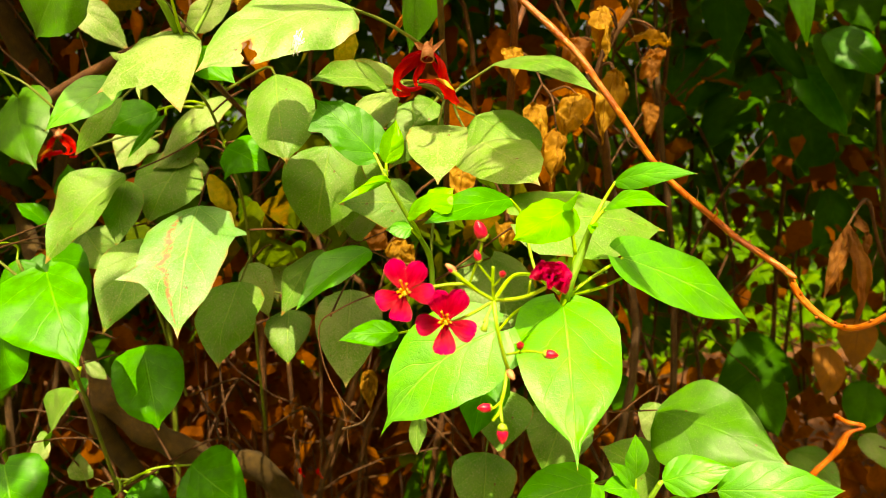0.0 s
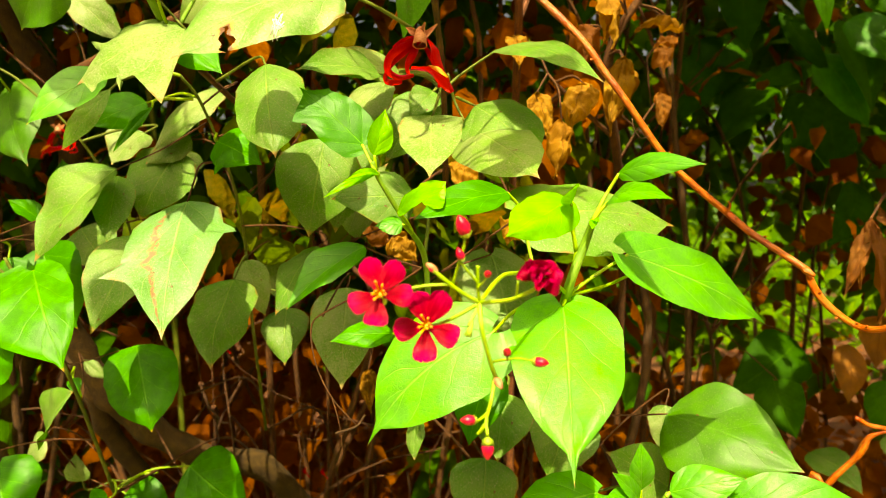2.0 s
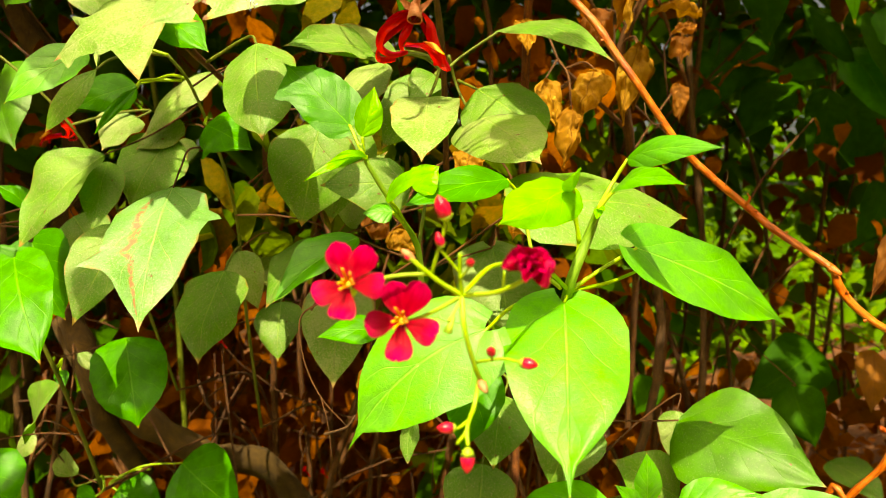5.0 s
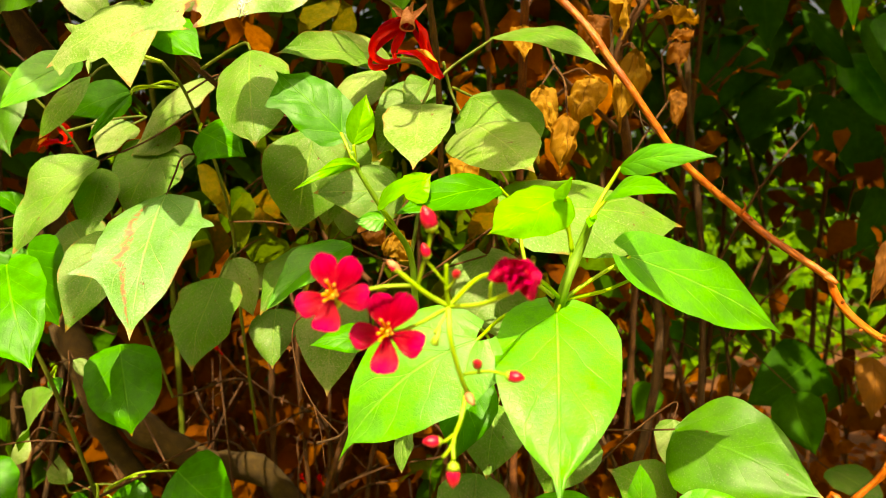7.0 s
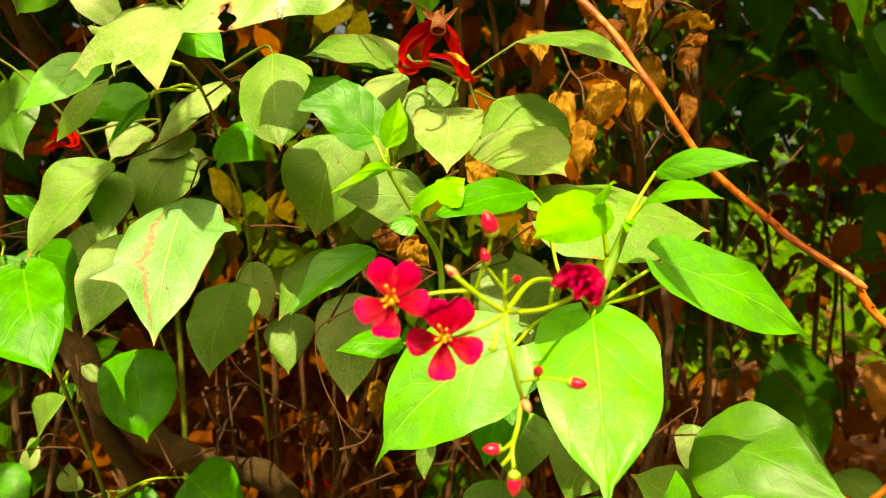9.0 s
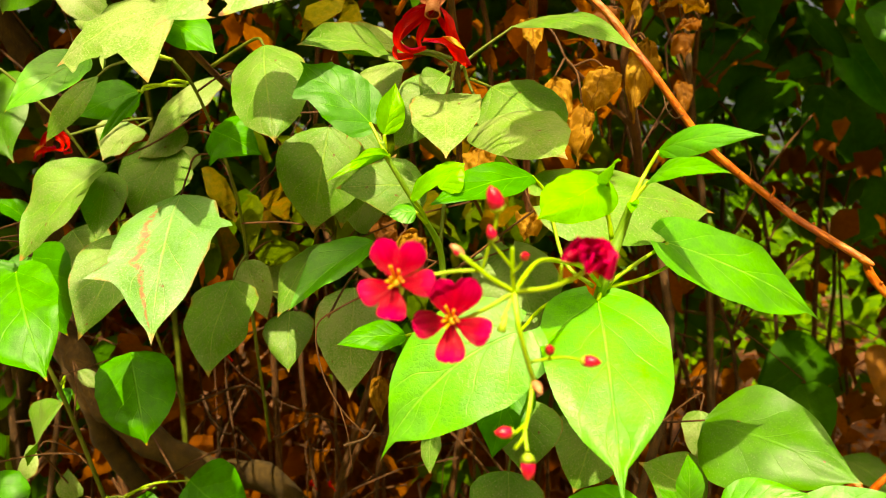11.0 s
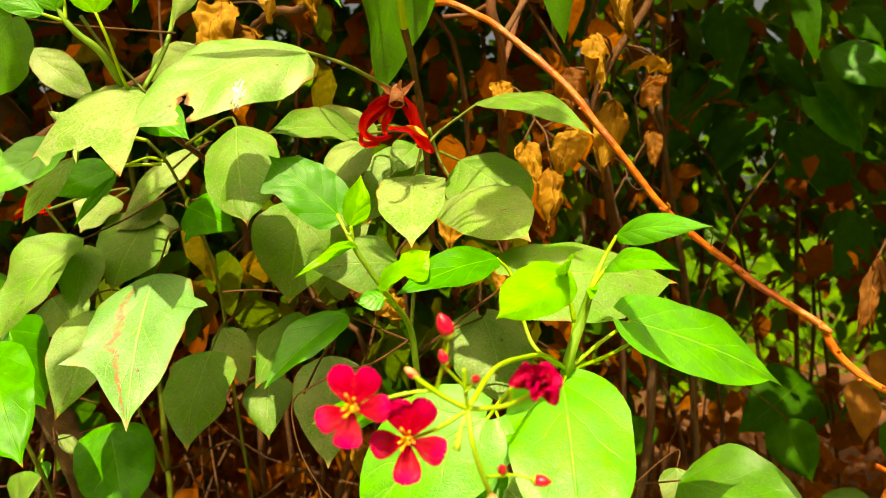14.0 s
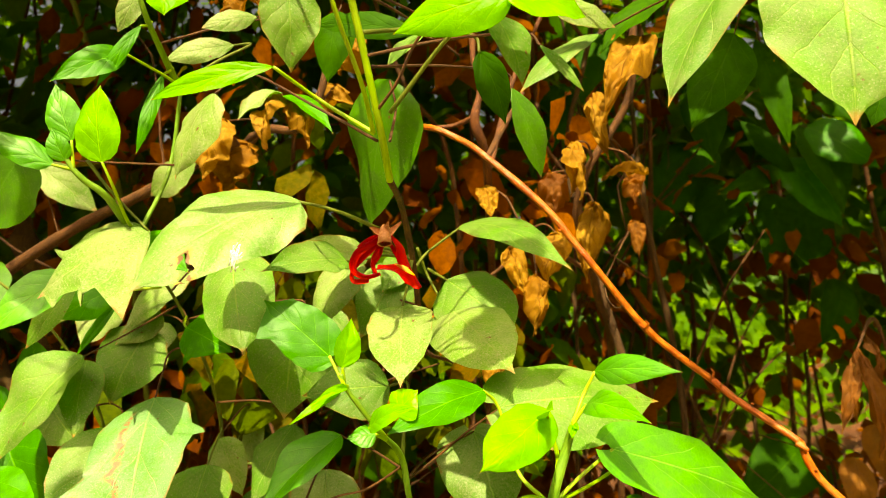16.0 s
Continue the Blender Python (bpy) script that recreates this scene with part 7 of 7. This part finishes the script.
# ---- unseen wall behind the camera, added to block low sky light ----
def wall_mesh():
    bm = bmesh.new()
    for x0, x1, y0, y1, z0, z1 in ((-9, 9, -3.0, -2.78, -0.05, 2.9), (-9, 9, -3.04, -2.74, 2.9, 3.0)):
        bmesh.ops.create_cube(bm, size=1.0, matrix=Matrix.Translation(((x0 + x1) / 2, (y0 + y1) / 2, (z0 + z1) / 2)) @ Matrix.Diagonal((x1 - x0, y1 - y0, z1 - z0, 1)))
    me = bpy.data.meshes.new("sky_blocking_wall")
    bm.to_mesh(me)
    bm.free()
    me.materials.append(plain("weathered_plaster", (0.22, 0.19, 0.15), (0.30, 0.26, 0.20), 9.0, 0.9))
    return me


tagged(new("blocking_wall_south", wall_mesh()), "plain unseen wall added behind the camera to block sky light", "wall", kind="structure")


# ---- ground ----
def ground_stuff():
    mat, nt, bsdf = nodes_of("ground")
    pos = nt.nodes.new("ShaderNodeNewGeometry").outputs["Position"]
    sp = nt.nodes.new("ShaderNodeSeparateXYZ")
    nt.links.new(pos, sp.inputs[0])
    soil = mix(nt, smooth(nt, grain(nt, 6, 6, 0.65, pos), 0.35, 0.65), (0.07, 0.019, 0.004), (0.15, 0.046, 0.010))
    soil = mix(nt, smooth(nt, grain(nt, 60, 4, 0.6, pos), 0.5, 0.7), soil, (0.10, 0.040, 0.012))
    turf = mix(nt, smooth(nt, grain(nt, 2.5, 5, 0.6, pos), 0.35, 0.65), (0.02, 0.08, 0.002), (0.055, 0.16, 0.004))
    turf = mix(nt, smooth(nt, grain(nt, 40, 3, 0.6, pos), 0.4, 0.7), turf, (0.05, 0.12, 0.012))
    # unseen pale strip under the camera, added to bounce warm light into the shrub
    path = mix(nt, smooth(nt, grain(nt, 14, 5, 0.6, pos), 0.35, 0.65), (0.52, 0.37, 0.20), (0.66, 0.49, 0.28))
    soil = mix(nt, smooth(nt, math_node(nt, "ADD", sp.outputs[1], math_node(nt, "MULTIPLY", grain(nt, 3, 4, 0.6, pos), 0.3)), 0.45, 0.65), path, soil)
    edge = smooth(nt, math_node(nt, "ADD", sp.outputs[1], math_node(nt, "MULTIPLY", grain(nt, 1.4, 4, 0.6, pos), 1.2)), 9.0, 9.8)
    nt.links.new(mix(nt, edge, soil, turf), bsdf.inputs["Base Color"])
    bsdf.inputs["Roughness"].default_value = 0.95
    bump = nd(nt, "ShaderNodeBump", Strength=0.8, Distance=0.02)
    nt.links.new(grain(nt, 30, 6, 0.7, pos), bump.inputs["Height"])
    nt.links.new(bump.outputs[0], bsdf.inputs["Normal"])
    return mat


def ground_mesh():
    verts, faces, uvs = [], [], []
    steps = [-600, -120, -30, -10, -4, -2, -1, 0] + [0.25 * k for k in range(1, 25)] + [8, 12, 20, 40, 120, 600]
    xs = [-600, -120, -30, -10, -6] + [-4 + 0.25 * k for k in range(33)] + [6, 10, 30, 120, 600]
    for y in steps:
        for x in xs:
            near = max(0.0, 1 - max(abs(x), abs(y - 2)) / 6)
            verts.append((x, y, 0.03 * near * noise.noise((x * 1.1, y * 1.1, 0))))
            uvs.append((x, y))
    n = len(xs)
    for i in range(len(steps) - 1):
        for k in range(n - 1):
            a = i * n + k
            faces.append((a, a + 1, a + n + 1, a + n))
    return soft_mesh("ground", verts, faces, uvs, ground_stuff())


tagged(new("ground", ground_mesh()), "unseen pale strip added for bounce light, reddish soil with litter, then lawn", "ground", kind="structure")

rng = random.Random(8)
fallen = []
for i in range(8000):
    x, y = (rng.uniform(-1.8, 2.6), rng.uniform(0.5, 3.2)) if i < 5500 else (rng.uniform(-3, 6), rng.uniform(3.0, 8.0))
    fallen.append((x, y, 0.02 + rng.uniform(0.0, 0.03)))
loose_leaves("leaf_litter", fallen, "dry brown fallen leaves scattered on the soil", "leaf litter", M_CRISP, (0.04, 0.08), 0.05, seed=6, crumple=0.05)

verts, faces, uvs = [], [], []
for _ in range(16000):
    x, y = rng.uniform(-11, 15), 9.0 + abs(rng.gauss(0, 1)) * 2.6
    h, a = rng.uniform(0.05, 0.14), rng.uniform(0, math.tau)
    d = Vector((math.cos(a), math.sin(a), 0))
    lean = Vector((rng.uniform(-0.6, 0.6), rng.uniform(-0.6, 0.6), 1)) * h
    b = len(verts)
    o = Vector((x, y, 0.0))
    verts += [o - d * 0.008, o + d * 0.008, o + lean * 0.6 + d * 0.006, o + lean * 0.6 - d * 0.006, o + lean]
    uvs += [(0, 0), (1, 0), (1, 0.6), (0, 0.6), (0.5, 1)]
    faces += [(b, b + 1, b + 2, b + 3), (b + 3, b + 2, b + 4)]
tagged(new("lawn", soft_mesh("lawn", verts, faces, uvs, M_LAWN)), "sunlit green lawn beyond the hedge", "grass", kind="stuff")

# sunlit bushes across the lawn
far = []
for _ in range(15000):
    x, z = rng.uniform(-15, 19), rng.uniform(0, 1)
    top_z = 4.4 + 0.9 * noise.noise((x * 0.45, 3, 0)) + 0.35 * noise.noise((x * 1.6, 1, 0))
    y = 13.5 + 0.5 * noise.noise((x * 0.8, z * 3, 2)) + rng.uniform(0, 0.8)
    far.append((x, y, z * top_z))
M_FAR = litter_like("far_leaves", ((0.0, (0.05, 0.16, 0.01)), (1.0, (0.20, 0.38, 0.02)), (0.6, (0.11, 0.27, 0.015))), 0.3, (0.3, 0.55, 0.02))
loose_leaves("far_bushes", far, "sunlit green bushes across the lawn", "foliage", M_FAR, (0.24, 0.42), 0.3, seed=9)
low = []
while len(low) < 4600:
    x, y, z = rng.uniform(-3, 5.5), rng.uniform(4.2, 7.6), rng.uniform(0.02, 1.1)
    if z < 0.75 + 0.8 * noise.noise((x * 1.1, y * 0.8, 5)) and noise.noise((x * 0.9, y * 0.9, 2)) > -0.1:
        low.append((x, y, z))
loose_leaves("low_bushes", low, "low green bushes on the bare soil beyond the hedge", "foliage", M_FAR, (0.10, 0.2), 0.4, seed=19)
